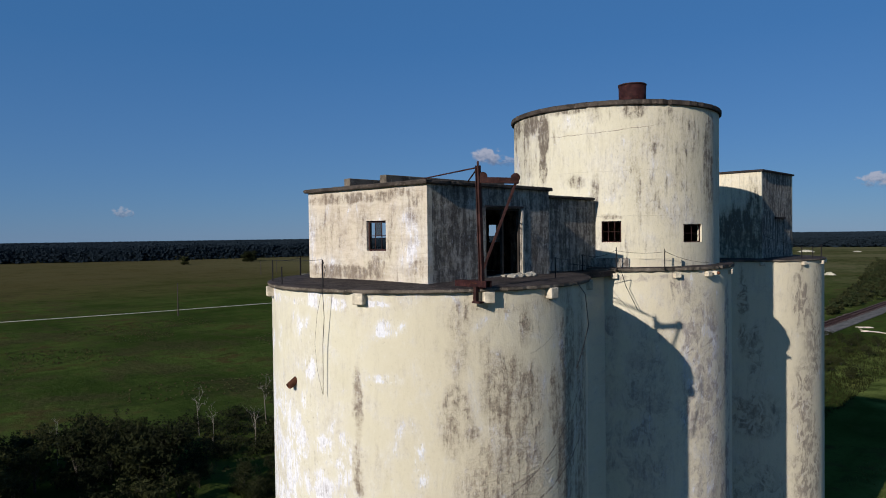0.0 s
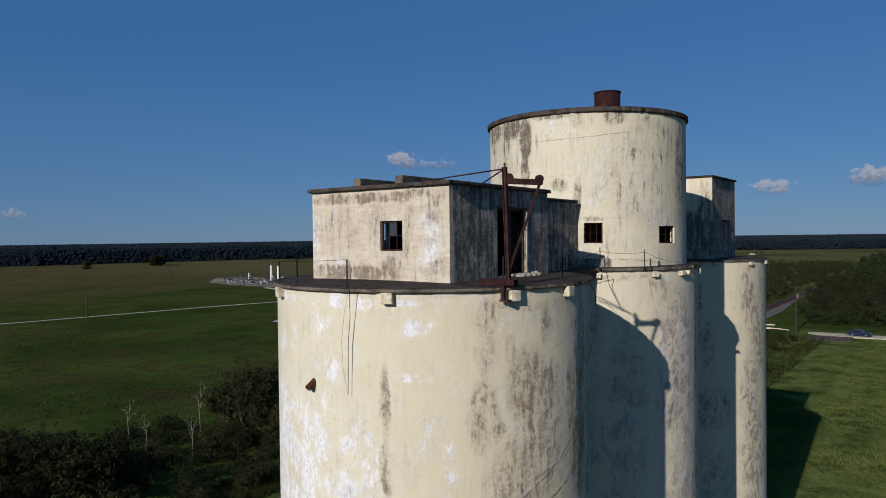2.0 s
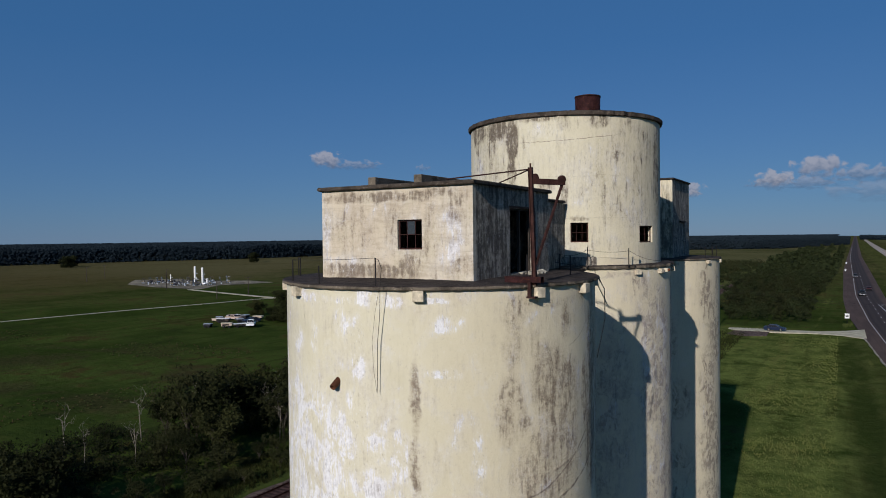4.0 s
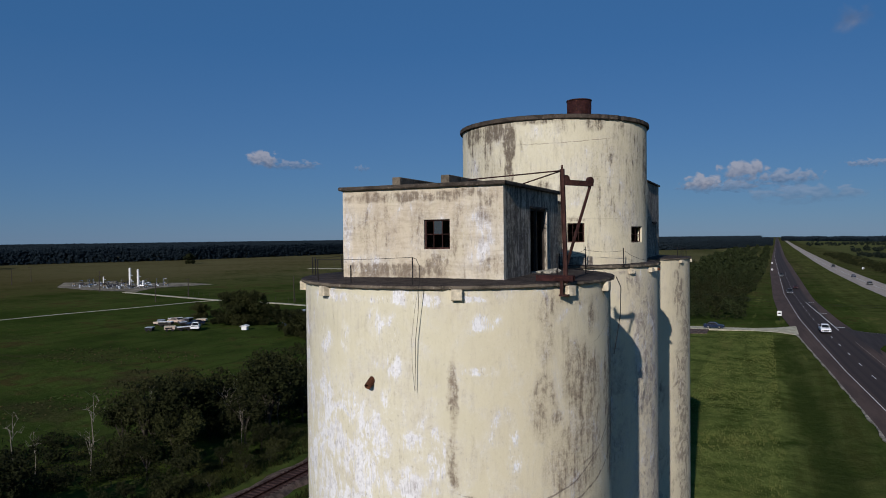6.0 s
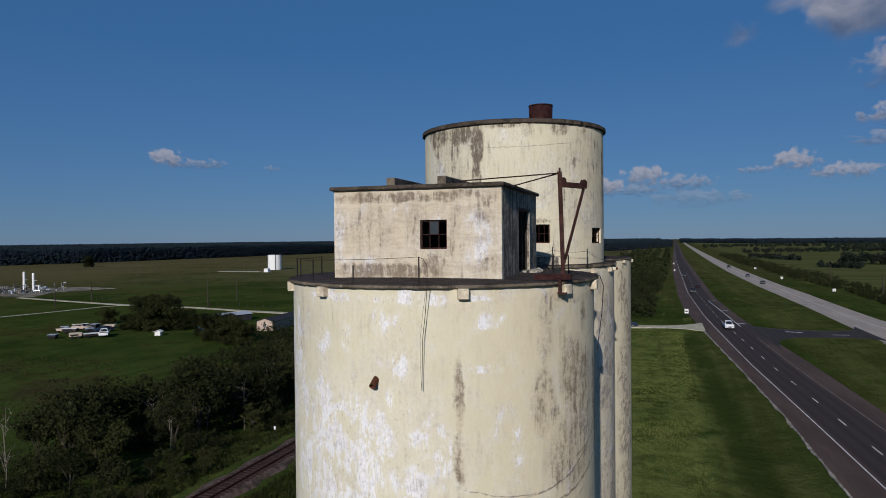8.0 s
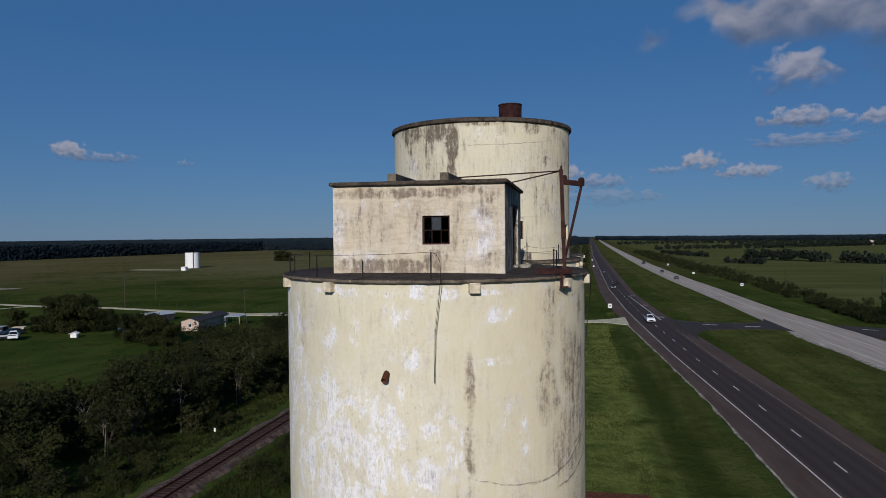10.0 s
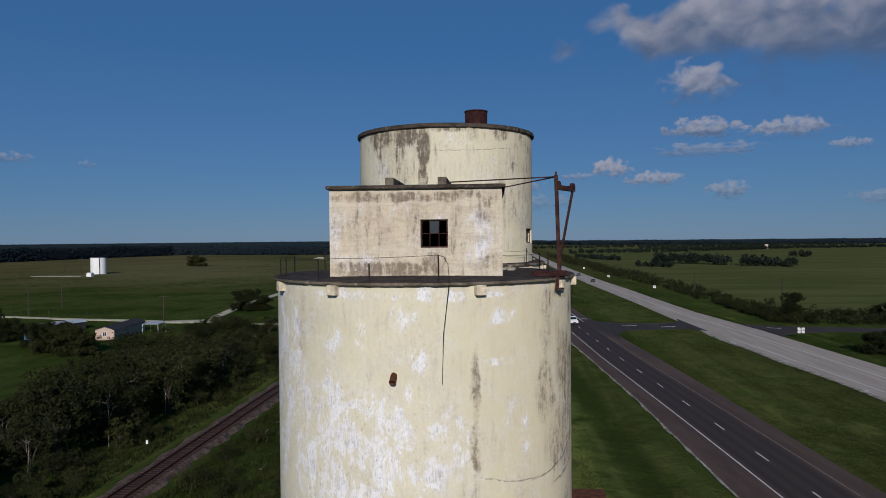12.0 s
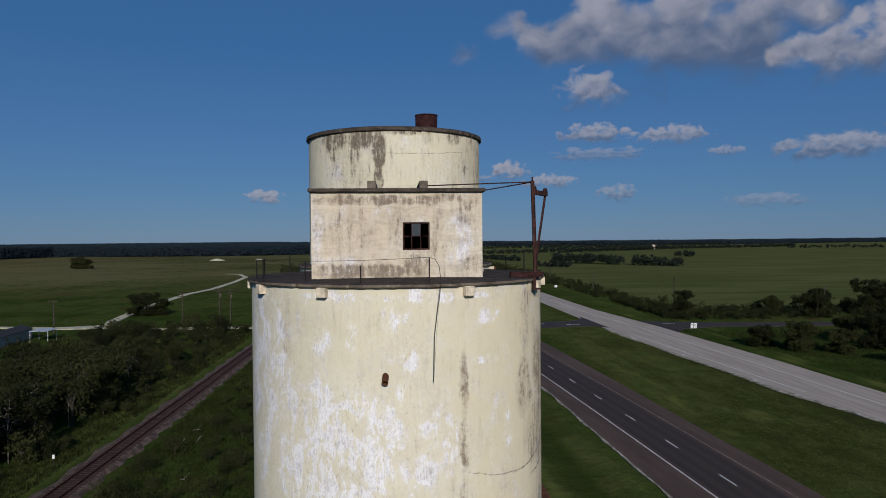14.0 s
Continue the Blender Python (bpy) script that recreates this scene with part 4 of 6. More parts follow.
L_WHITE = [(34.5, -400), (27.1, 30), (25.6, 55), (23.7, 83), (22.2, 104), (20.4, 140), (18.6, 180), (17.0, 260), (17.8, 400), (19.6, 700), (33.5, 1600), (73.5, 4200)]
R_SHOULDER = [(43.5, -400), (36.3, 30), (35.1, 51), (34.6, 62), (33.9, 77), (33.1, 90), (32.4, 103), (31.3, 118), (30.6, 127), (29.6, 145), (28.7, 162), (27.5, 180), (25.7, 230), (25.0, 300), (26.9, 440), (28.6, 700), (42.5, 1600), (82.5, 4200)]


def white(y, d):
    return along(L_WHITE, y) + d


def strip(f0, f1, z, ys=YS, thick=0.3):
    return ribbon([(f0(y), y) for y in ys], [(f1(y), y) for y in ys], z, thick)




def road_sheet(ys, cols, z):
    """The near carriageway in columns, with metres from the edge line and along the road as its UV map."""
    bm = bmesh.new()
    uv = bm.loops.layers.uv.new("across")
    rows = []
    for y in ys:
        offs = [along(L_SHOULDER, y) - white(y, 0)] + cols + [along(R_SHOULDER, y) - white(y, 0)]
        rows.append([(bm.verts.new((white(y, d), y, z)), d, y) for d in offs])
    for a, b in zip(rows, rows[1:]):
        for i in range(len(cols) + 1):
            four = (a[i], a[i + 1], b[i + 1], b[i])
            f = bm.faces.new([c[0] for c in four])
            for loop, c in zip(f.loops, four):
                loop[uv].uv = (c[1], c[2])
    for e in (0, -1):
        for a, b in zip(rows, rows[1:]):
            low = [bm.verts.new(r[e][0].co - Vector((0, 0, 0.3))) for r in (a, b)]
            bm.faces.new((a[e][0], b[e][0], low[1], low[0]))
    return bm


LANE_YS = YS[:3] + list(range(12, 260, 12)) + YS[18:]
road = tagged(part("road", road_sheet(LANE_YS, [0.0, 3.2, 6.4], 0.04), ROAD_LANES), "brown chip-sealed carriageway with two darker tyre-streaked lanes", "road", kind="structure")
R_NEAR = [(72, -400), (60.5, 30), (58.0, 52), (55.4, 70), (54.0, 92), (52.2, 115), (51.0, 139), (50.4, 165), (50.0, 205), (48.9, 245), (46.9, 313), (45.6, 440), (46.2, 600), (47.8, 740), (54.5, 1400), (64, 2022), (95, 4200)]
R_FAR = [(86, -400), (71.0, 30), (68.6, 67), (68.0, 92), (66.3, 119), (65.0, 142), (63.4, 158), (61.0, 182), (60.0, 220), (59.4, 260), (57.4, 320), (56.0, 430), (55.4, 560), (57.4, 850), (63.5, 1400), (70.4, 2022), (103, 4200)]
tagged(part("road", strip(lambda y: along(R_NEAR, y), lambda y: along(R_FAR, y), 0.04), ROAD_PALE), "pale grey concrete of the far carriageway", "road", kind="structure")
part("edge_line", strip(lambda y: white(y, -0.07), lambda y: white(y, 0.07), 0.054, [y for y in YS if y < 1300], 0.002), LINE, road)
part("edge_line", strip(lambda y: white(y, 6.70), lambda y: white(y, 6.81), 0.054, [y for y in YS if y < 141], 0.002), LINE_WORN, road)
dash_mesh = mesh_of("lane_dash", boxed((-0.07, -1.45, 0.05), (0.07, 1.45, 0.055)), LINE)
y = 1.0
while y < 420:
    ob = new("lane_dash", dash_mesh)
    lean = math.degrees(math.atan2(white(y - 1, 0) - white(y + 1, 0), 2))
    ob.matrix_world = pose(white(y, 3.2), y, 0, 0, 0, lean)
    ob.parent = road
    y += 11.15
part("turn_line", ribbon([(22.4, 228), (25.6, 158)], [(22.6, 228), (25.85, 158)], 0.056, 0.002), LINE, road)
for x0, y0 in ((24.0, 227), (25.2, 195), (26.6, 164)):
    part("stop_bar", boxed((x0 - 0.9, y0 - 0.4, 0.05), (x0 + 0.9, y0 + 0.4, 0.056)), LINE, road)
for off, far_side in ((2.4, False), (-5.3, True)):
    src = R_FAR if far_side else R_NEAR
    part("edge_line", strip(lambda y: along(src, y) + off - 0.10, lambda y: along(src, y) + off + 0.10, 0.046, [y for y in YS if y < 1300] if far_side else [67.6, 80, 92, 105, 121, 127.5], 0.002), LINE, bpy.data.objects["road.001"])
for x0, y0, lean in ((55.2, 75.6, 4), (53.5, 99.0, 4), (52.1, 121.6, 3)):
    bm = bmesh.new()
    box(bm, (-0.12, -1.6, 0.046), (0.12, 0.8, 0.050))
    for p in ((-0.55, 0.6), (0.55, 0.6)):
        bar(bm, (p[0], p[1], 0.048), (0, 1.6, 0.048), 0.2, 0.004)
    arrow = part("lane_arrow", bm, LINE, bpy.data.objects["road.001"])
    arrow.matrix_world = pose(x0, y0, 0, 0, 0, lean)
CROSS_N = [(26.8, 165.0), (28.4, 160.6), (29.8, 158.0), (32.0, 156.2), (35.0, 154.8), (40.0, 153.8), (45.0, 154.3), (48.4, 156.0), (50.6, 159.5), (51.6, 164.5)]
CROSS_S = [(29.8, 123.0), (30.0, 128.0), (30.5, 132.4), (31.5, 136.4), (33.4, 139.6), (37.0, 141.8), (42.0, 142.8), (46.0, 143.4), (49.5, 143.2), (52.4, 139.5)]
crossover = tagged(part("road", ribbon(CROSS_N, CROSS_S, 0.05), ROAD_BLACK), "black asphalt crossover through the grass median", "road", kind="structure")
part("edge_line", ribbon([(x, y - 0.35) for x, y in CROSS_N[2:8]], [(x, y - 0.52) for x, y in CROSS_N[2:8]], 0.056, 0.002), LINE_WORN, crossover)
tagged(part("road", ribbon([(64.5, 153), (70, 149.5), (80, 147), (112, 143.5), (190, 140), (600, 120)], [(65.5, 130), (70, 136), (80, 138.5), (112, 136.5), (190, 133), (600, 113)], 0.05), ROAD_BLACK), "black asphalt side road leaving the highway", "road", kind="structure")
for x0, y0, x1, y1 in ((34.5, 150.5, 38.0, 149.5), (43.5, 147.2, 47.0, 147.6), (68.0, 145.6, 71.0, 144.4)):
    bm = bar(bmesh.new(), (x0, y0, 0.056), (x1, y1, 0.056), 0.5, 0.004)
    part("lane_dash", bm, LINE, road)
EDGE_YS = [20 + 0.7 * i for i in range(184)]
ragged_edge = random.Random(77)
outer = [(along(L_SHOULDER, y) - 0.05 - 0.10 * (1 + math.sin(y * 0.7)) - ragged_edge.random() ** 2 * 0.16, y) for y in EDGE_YS]
inner = [(along(L_SHOULDER, y) + 0.02 + ragged_edge.random() * 0.08, y) for y in EDGE_YS]
tagged(part("gravel_edge", ribbon(outer, inner, 0.055), EDGE_GRAVEL), "narrow ragged strip of pale gravel along the road edge", "verge", kind="structure")
far_ys = [22 + 1.1 * i for i in range(106)]
outer = [(along(R_NEAR, y) - 0.55 - 0.25 * math.sin(y * 0.21) - ragged_edge.random() * 0.35, y) for y in far_ys]
tagged(part("gravel_edge", ribbon(outer, [(along(R_NEAR, y) + 0.05 + ragged_edge.random() * 0.15, y) for y in far_ys], 0.052), EDGE_GRAVEL), "ragged pale dirt shoulder beside the far carriageway", "verge", kind="structure")
DRIVE = [(17.2, 163, 147.5), (13.0, 158.4, 150.4), (8, 155.6, 151.4), (0, 155.0, 150.4), (-8, 154.8, 150.0), (-25, 155.0, 150.8), (-45, 155, 151.2), (-64, 154.4, 151.0), (-76, 163.5, 155.5), (-88, 159.5, 155.5), (-104, 163, 159.8), (-120, 165.3, 162.6), (-141, 170.5, 168.0), (-172, 173.0, 170.0), (-200, 179.2, 176.8), (-240, 189.5, 187.0)]
EAST_DRIVE = [d for d in DRIVE if d[0] > -9] + [(-10.5, 154.2, 152.6)]
WEST_DRIVE = [(-34.0, 155.0, 151.0)] + [d for d in DRIVE if d[0] < -40]
tagged(part("gravel_road", ribbon([(x, b) for x, a, b in EAST_DRIVE], [(x, a) for x, a, b in EAST_DRIVE], 0.06), CALICHE), "white caliche gravel drive leading off the highway", "lane", kind="structure")
tagged(part("gravel_road", ribbon([(x, b) for x, a, b in WEST_DRIVE], [(x, a) for x, a, b in WEST_DRIVE], 0.06), CALICHE), "white caliche gravel lane running west from the rails", "lane", kind="structure")
tagged(part("gravel_pad", ribbon([(-9.5, 143.0), (-6.0, 141.4), (-1.5, 143.4)], [(-9.0, 149.8), (-6.0, 149.9), (-1.5, 150.2)], 0.035), BALLAST), "grey gravel pull-off beside the drive", "pad", kind="structure")
LANE2 = [(-74, 156), (-79, 171), (-81, 186), (-82.5, 198), (-85, 228), (-87, 268), (-84, 298), (-86, 347), (-90, 396), (-101, 430), (-112, 440)]
tagged(part("gravel_road", ribbon([(x - 1.5, y) for x, y in LANE2], [(x + 1.5, y) for x, y in LANE2], 0.055), CALICHE), "narrow white gravel lane winding over the pasture", "lane", kind="structure")
LANE3 = [(-171, 172), (-175, 164.5), (-178, 146.6), (-185, 118), (-193, 69.8), (-201, 36.5), (-212, -20), (-225, -90)]
tagged(part("gravel_road", ribbon([(x - 0.6, y) for x, y in LANE3], [(x + 0.6, y) for x, y in LANE3], 0.05), CALICHE), "thin pale farm track across the pasture", "lane", kind="structure")
bm = bmesh.new()
bm.faces.new([bm.verts.new((x, y, 0.045)) for x, y in ((-330, 226), (-300, 200), (-268, 192), (-236, 191), (-248, 212), (-238, 240), (-262, 246), (-290, 232), (-312, 243))])
for f in bm.faces:
    f.normal_update()
    if f.normal.z < 0:
        f.normal_flip()
tagged(part("gravel_pad", bm, PAD_GRAVEL), "pale gravel pad of the gas well", "pad", kind="structure")

# the railway
TX = lambda y: -29.75 + 0.010 * (y - 60)
RY = [-400, -60, -20, 20, 40, 60, 80, 100, 130, 160, 200, 300, 600, 1500]
BED_YS = RY[:3] + [-14 + 1.6 * i for i in range(130)] + RY[11:]
bm = bmesh.new()
rows = [[bm.verts.new((TX(y) + dx, y, z)) for dx, z in ((-2.9 - 0.35 * math.sin(y * 0.9), -0.3), (-1.5, 0.16), (1.4, 0.16), (2.1 + 0.3 * math.sin(y * 1.3), -0.3))] for y in BED_YS]
for a, b in zip(rows, rows[1:]):
    for i in range(3):
        bm.faces.new((a[i], a[i + 1], b[i + 1], b[i]))
tagged(part("gravel_pad", ribbon([(-28.0, 132), (-28.2, 150), (-28.0, 200), (-27.0, 236)], [(-26.6, 132), (-24.2, 146), (-23.4, 196), (-26.0, 236)], 0.03), APRON), "grey stone apron beside the railway track", "pad", kind="structure")
oily = ribbon([(TX(y) - 1.12, y) for y in RY], [(TX(y) + 1.12, y) for y in RY], 0.175, 0.02)
track = tagged(part("railway_bed", bm, BALLAST), "grey stone ballast bed of a single railway track", "railway", kind="structure")
part("track_middle", oily, OILED, track, "dark oily ballast between the rails")
sleeper_mesh = mesh_of("sleeper", boxed((-1.3, -0.12, 0.10), (1.3, 0.12, 0.21), 0.01), TIMBER)
y = 18.0
rnd = random.Random(4)
while y < 185:
    ob = new("sleeper", sleeper_mesh)
    ob.matrix_world = pose(TX(y) + rnd.uniform(-0.06, 0.06), y, rnd.uniform(-0.015, 0.01), 0, 0, rnd.uniform(-1.5, 1.5))
    ob.parent = track
    y += 0.60
for side in (-0.72, 0.72):
    bm = bmesh.new()
    prof = ((-0.07, 0.21), (-0.07, 0.225), (-0.012, 0.25), (-0.012, 0.33), (-0.036, 0.345), (-0.036, 0.385), (0.036, 0.385), (0.036, 0.345), (0.012, 0.33), (0.012, 0.25), (0.07, 0.225), (0.07, 0.21))
    rows = [[bm.verts.new((TX(y) + side + px, y, pz)) for px, pz in prof] for y in RY]
    for a, b in zip(rows, rows[1:]):
        for i in range(len(prof)):
            k = (i + 1) % len(prof)
            bm.faces.new((a[i], a[k], b[k], b[i]))
    part("rail", bm, RAIL_STEEL, track, "rusty steel rail")

# ---------------------------------------------------------------- things on the elevator roofs
crane = thing("hoist_crane", "rusted steel hoist crane bolted to the silo roof", "crane")
POST_TOP, POST_FOOT = Vector((4.66, -2.40, 24.42)), Vector((4.76, -2.40, 20.98))
bm = bar(bmesh.new(), POST_FOOT, POST_TOP, 0.10, 0.02, (0, 1, 0))
for s in (-0.05, 0.05):
    bar(bm, POST_FOOT + Vector((s, 0, 0)), POST_TOP + Vector((s, 0, 0)), 0.022, 0.115, (0, 1, 0))
part("post", bm, RUST, crane)
part("pin", rodded(POST_TOP, POST_TOP + Vector((0, 0, 0.12)), 0.03), RUST, crane)
BOOM_END = Vector((5.30, -1.53, 24.00))
BOOM_ROOT = Vector((4.68, -2.38, 24.02))
bm = bmesh.new()
side = (BOOM_END - BOOM_ROOT).normalized().cross(Vector((0, 0, 1)))
for s in (-0.06, 0.06):
    bar(bm, BOOM_ROOT + side * s, BOOM_END + side * s + (BOOM_END - BOOM_ROOT) * 0.08, 0.02, 0.16)
bar(bm, BOOM_ROOT, BOOM_END + (BOOM_END - BOOM_ROOT) * 0.08, 0.1, 0.015)
part("boom", bm, RUST, crane)
for p in (BOOM_ROOT.lerp(BOOM_END, 0.10) + Vector((0, 0, 0.10)), BOOM_END + Vector((0, 0, 0.09))):
    part("sheave", rodded(p - side * 0.045, p + side * 0.045, 0.125, n=20), RUST, crane, "rusty pulley wheel")
bm = bar(bmesh.new(), BOOM_END - Vector((0, 0, 0.08)), Vector((4.77, -2.34, 21.55)), 0.07, 0.06)
part("brace", bm, RUST, crane)
for foot in ((1.0, -0.95, 24.36), (2.92, -0.85, 24.15)):
    part("tie_rod", rodded(POST_TOP - Vector((0, 0, 0.05)), foot, 0.022, n=8), RUST, crane)
bm = bmesh.new()
for y0 in (-2.52, -2.32):
    box(bm, (3.85, y0, 21.04), (5.0, y0 + 0.05, 21.2))
box(bm, (3.85, -2.52, 21.2), (5.0, -2.27, 21.215))
part("base_beam", bm, RUST_RED, crane, "red-painted channel beam base")
bm = bmesh.new()
box(bm, (4.62, -2.62, 20.62), (4.72, -2.5, 21.06))
box(bm, (4.6, -2.66, 20.60), (4.88, -2.46, 20.65))
part("hook_plate", bm, RUST, crane)


def railing(label, posts, wires, mat_post=None):
    """Thin steel posts, with slack wires between some of them."""
    rail = thing("railing", label, "railing")
    for x, y, z0, z1 in posts:
        bm = rodded((x, y, z0), (x, y, z1), 0.022, n=8)
        rod(bm, (x, y, z0), (x, y, z0 + 0.02), 0.06)
        part("post", bm, mat_post or IRON, rail)
    for pts, r in wires:
        tube_path("wire", pts, r, CABLE, rail)
    return rail


def slack(a, b, sag, n=8):
    a, b = Vector(a), Vector(b)
    return [tuple(a.lerp(b, i / n) - Vector((0, 0, sag * 4 * (i / n) * (1 - i / n)))) for i in range(n + 1)]


railing("thin rusty posts with a slack wire round the silo roof edge",
    [(0.88, -4.95, 20.98, 21.83), (-1.25, -4.93, 20.98, 21.58), (-3.05, -4.1, 20.98, 21.72), (-4.82, -1.75, 20.98, 21.7), (-5.08, -1.55, 20.98, 21.7), (-5.2, 0.6, 20.98, 21.7), (-4.6, 3.0, 21.0, 21.75),
     (4.4, -2.1, 20.98, 21.85), (4.37, 1.77, 20.98, 21.72), (1.85, 7.45, 20.93, 21.62)],
    [(slack((0.88, -4.95, 21.83), (-3.05, -4.1, 21.72), 0.03), 0.008), (slack((-3.05, -4.1, 21.72), (-4.82, -1.75, 21.7), 0.05), 0.008), (slack((-5.08, -1.55, 21.7), (-5.2, 0.6, 21.7), 0.05), 0.008),
     (slack((4.37, 1.77, 21.70), (1.85, 7.45, 21.60), 0.10), 0.008), (slack((1.85, 7.45, 21.60), (2.74, 8.64, 21.78), 0.16), 0.008)])
railing("thin rusty posts with drooping wire on the middle silo roof",
    [(2.74, 8.64, 20.95, 21.9), (4.22, 9.97, 20.95, 21.8), (2.69, 9.83, 21.0, 21.5), (4.04, 11.14, 21.0, 21.55)],
    [(slack((2.74, 8.64, 21.75), (4.22, 9.97, 21.68), 0.08), 0.008), (slack((4.22, 9.97, 21.7), (5.0, 12.6, 21.15), 0.12), 0.008), (slack((2.69, 9.83, 21.46), (4.04, 11.14, 21.5), 0.03), 0.012)])
railing("bare thin posts and wire on the rear silo roof",
    [(4.9, 26.0, 20.86, 21.55), (5.1, 27.4, 20.86, 21.5), (5.15, 29.0, 20.86, 21.6), (4.6, 31.0, 20.86, 21.5)],
    [(slack((3.1, 25.2, 22.2), (4.9, 26.0, 21.5), 0.05), 0.008), (slack((4.9, 26.0, 21.5), (5.15, 29.0, 21.5), 0.05), 0.008)])
cable = thing("hanging_cable", "loop of thin black cable hanging from a roof post", "cable")
tube_path("strand", [(0.88, -4.97, 21.82), (1.05, -5.05, 21.78), (1.18, -5.08, 21.55), (1.22, -5.2, 21.15), (1.22, -5.22, 20.95), (1.12, -5.1, 20.2), (1.02, -5.09, 19.4), (1.0, -5.08, 18.6), (0.98, -5.08, 17.95)], 0.009, CABLE, cable)
tube_path("strand", [(1.22, -5.24, 21.02), (1.14, -5.36, 20.3), (1.06, -5.40, 19.5), (1.02, -5.30, 18.7), (0.98, -5.08, 17.92)], 0.004, CABLE, cable)
cable2 = thing("hanging_cable", "black cable drooping down the silo wall by the crane", "cable")
tube_path("strand", [(5.56, 1.2, 20.98), (5.66, 1.5, 20.6), (5.58, 1.8, 19.6), (5.5, 1.6, 18.9), (5.45, 1.3, 18.3)], 0.016, CABLE, cable2)
tube_path("strand", [(2.2, 6.0, 21.3), (3.2, 8.2, 20.95), (3.1, 8.75, 20.3), (3.5, 9.0, 19.3)], 0.014, CABLE, cable2)
# low curb round the foot of the tower
curb = thing("roof_curb", "low weathered concrete curb at the tower foot", "curb", (-0.15, 13.45, 0))


def ring_block(r0, r1, a0, a1, z0, z1, n=12):
    bm = bmesh.new()
    loops = [[bm.verts.new(polar(r, a0 + (a1 - a0) * i / n, z)) for r, z in ((r0, z0), (r1, z0), (r1, z1), (r0, z1))] for i in range(n + 1)]
    for a, b in zip(loops, loops[1:]):
        for i in range(4):
            bm.faces.new((a[i], a[(i + 1) % 4], b[(i + 1) % 4], b[i]))
    bm.faces.new(loops[0])
    bm.faces.new(list(reversed(loops[-1])))
    bmesh.ops.recalc_face_normals(bm, faces=bm.faces)
    return bm


# First kerb lies in the hut's shadow; that shade is put into its darker paint.
part("kerb", ring_block(4.9, 5.1, 18, 37, 21.0, 21.42), PAINT_SIDE, curb)
part("kerb", ring_block(4.88, 5.02, 37, 64, 21.0, 21.38), PAINT_B, curb)
lamp_box = thing("flood_lamp", "small red-lensed lamp bracket under the slab rim", "lamp", (B[0], B[1], 0))
bm = boxed((-0.09, -0.26, 20.62), (0.09, 0.0, 20.80), 0.02)
bmesh.ops.transform(bm, matrix=pose(*polar(5.40, 80, 0), 0, 0, 80), verts=bm.verts)
part("housing", bm, CREAM, lamp_box)
bm = bmesh.new()
bmesh.ops.create_uvsphere(bm, u_segments=10, v_segments=8, radius=0.07, matrix=Matrix.Translation(polar(5.7, 80, 20.72)))
part("lens", bm, RUST_ORANGE, lamp_box)
for k in range(7):
    rr = random.Random(k)
    bm = bmesh.new()
    bmesh.ops.create_icosphere(bm, subdivisions=1, radius=0.10 + 0.07 * rr.random(), matrix=Matrix.Translation((3.0 + 0.25 * rr.random(), 1.0 + 0.18 * k, 21.1)) @ Matrix.Diagonal((1.2, 1.4, 0.7, 1)))
    for v in bm.verts:
        v.co += Vector((rr.uniform(-1, 1), rr.uniform(-1, 1), rr.uniform(-1, 1))) * 0.025
    tagged(part("rubble", bm, SLAB_EDGE), "broken lump of grey concrete by the doorway", "rubble", "rubble by the doorway")


# ---------------------------------------------------------------- trees and growth
def leaf_quads(rng, centres, radii, count, size, flat=0.75, tufts_each=16):
    """Little leaf sprays, gathered in tufts that fill uneven lobes: arrays of corners and triangles."""
    n_lobes = len(centres)
    d = rng.normal(size=(n_lobes, tufts_each, 3))
    d /= np.linalg.norm(d, axis=2)[:, :, None]
    reach = 0.45 + 0.62 * rng.random((n_lobes, tufts_each, 1)) ** 0.6
    hubs = centres[:, None, :] + d * reach * radii[:, None, None] * np.array([1, 1, flat])
    lobe, tuft = rng.integers(0, n_lobes, count), rng.integers(0, tufts_each, count)
    p = hubs[lobe, tuft] + rng.normal(size=(count, 3)) * (radii[lobe] * 0.17)[:, None] * np.array([1, 1, 0.8])
    n = d[lobe, tuft] * 0.5 + rng.normal(size=(count, 3)) * 0.8 + np.array([0, 0, 0.35])
    n /= np.linalg.norm(n, axis=1)[:, None]
    t = np.cross(n, rng.normal(size=(count, 3)))
    t /= np.linalg.norm(t, axis=1)[:, None]
    b = np.cross(n, t)
    s = size * (0.6 + 0.8 * rng.random(count))[:, None]
    w = s * (0.55 + 0.35 * rng.random(count))[:, None]
    v = np.stack([p - t * s - b * w * 0.5, p + b * w, p + t * s - b * w * 0.3], 1).reshape(-1, 3)
    f = np.arange(count * 3).reshape(-1, 3)
    return v, f


def leaf_mesh(name, v, f, material):
    me = bpy.data.meshes.new(name)
    me.from_pydata(v.tolist(), [], f.tolist())
    me.materials.append(material)
    me.update()
    return me


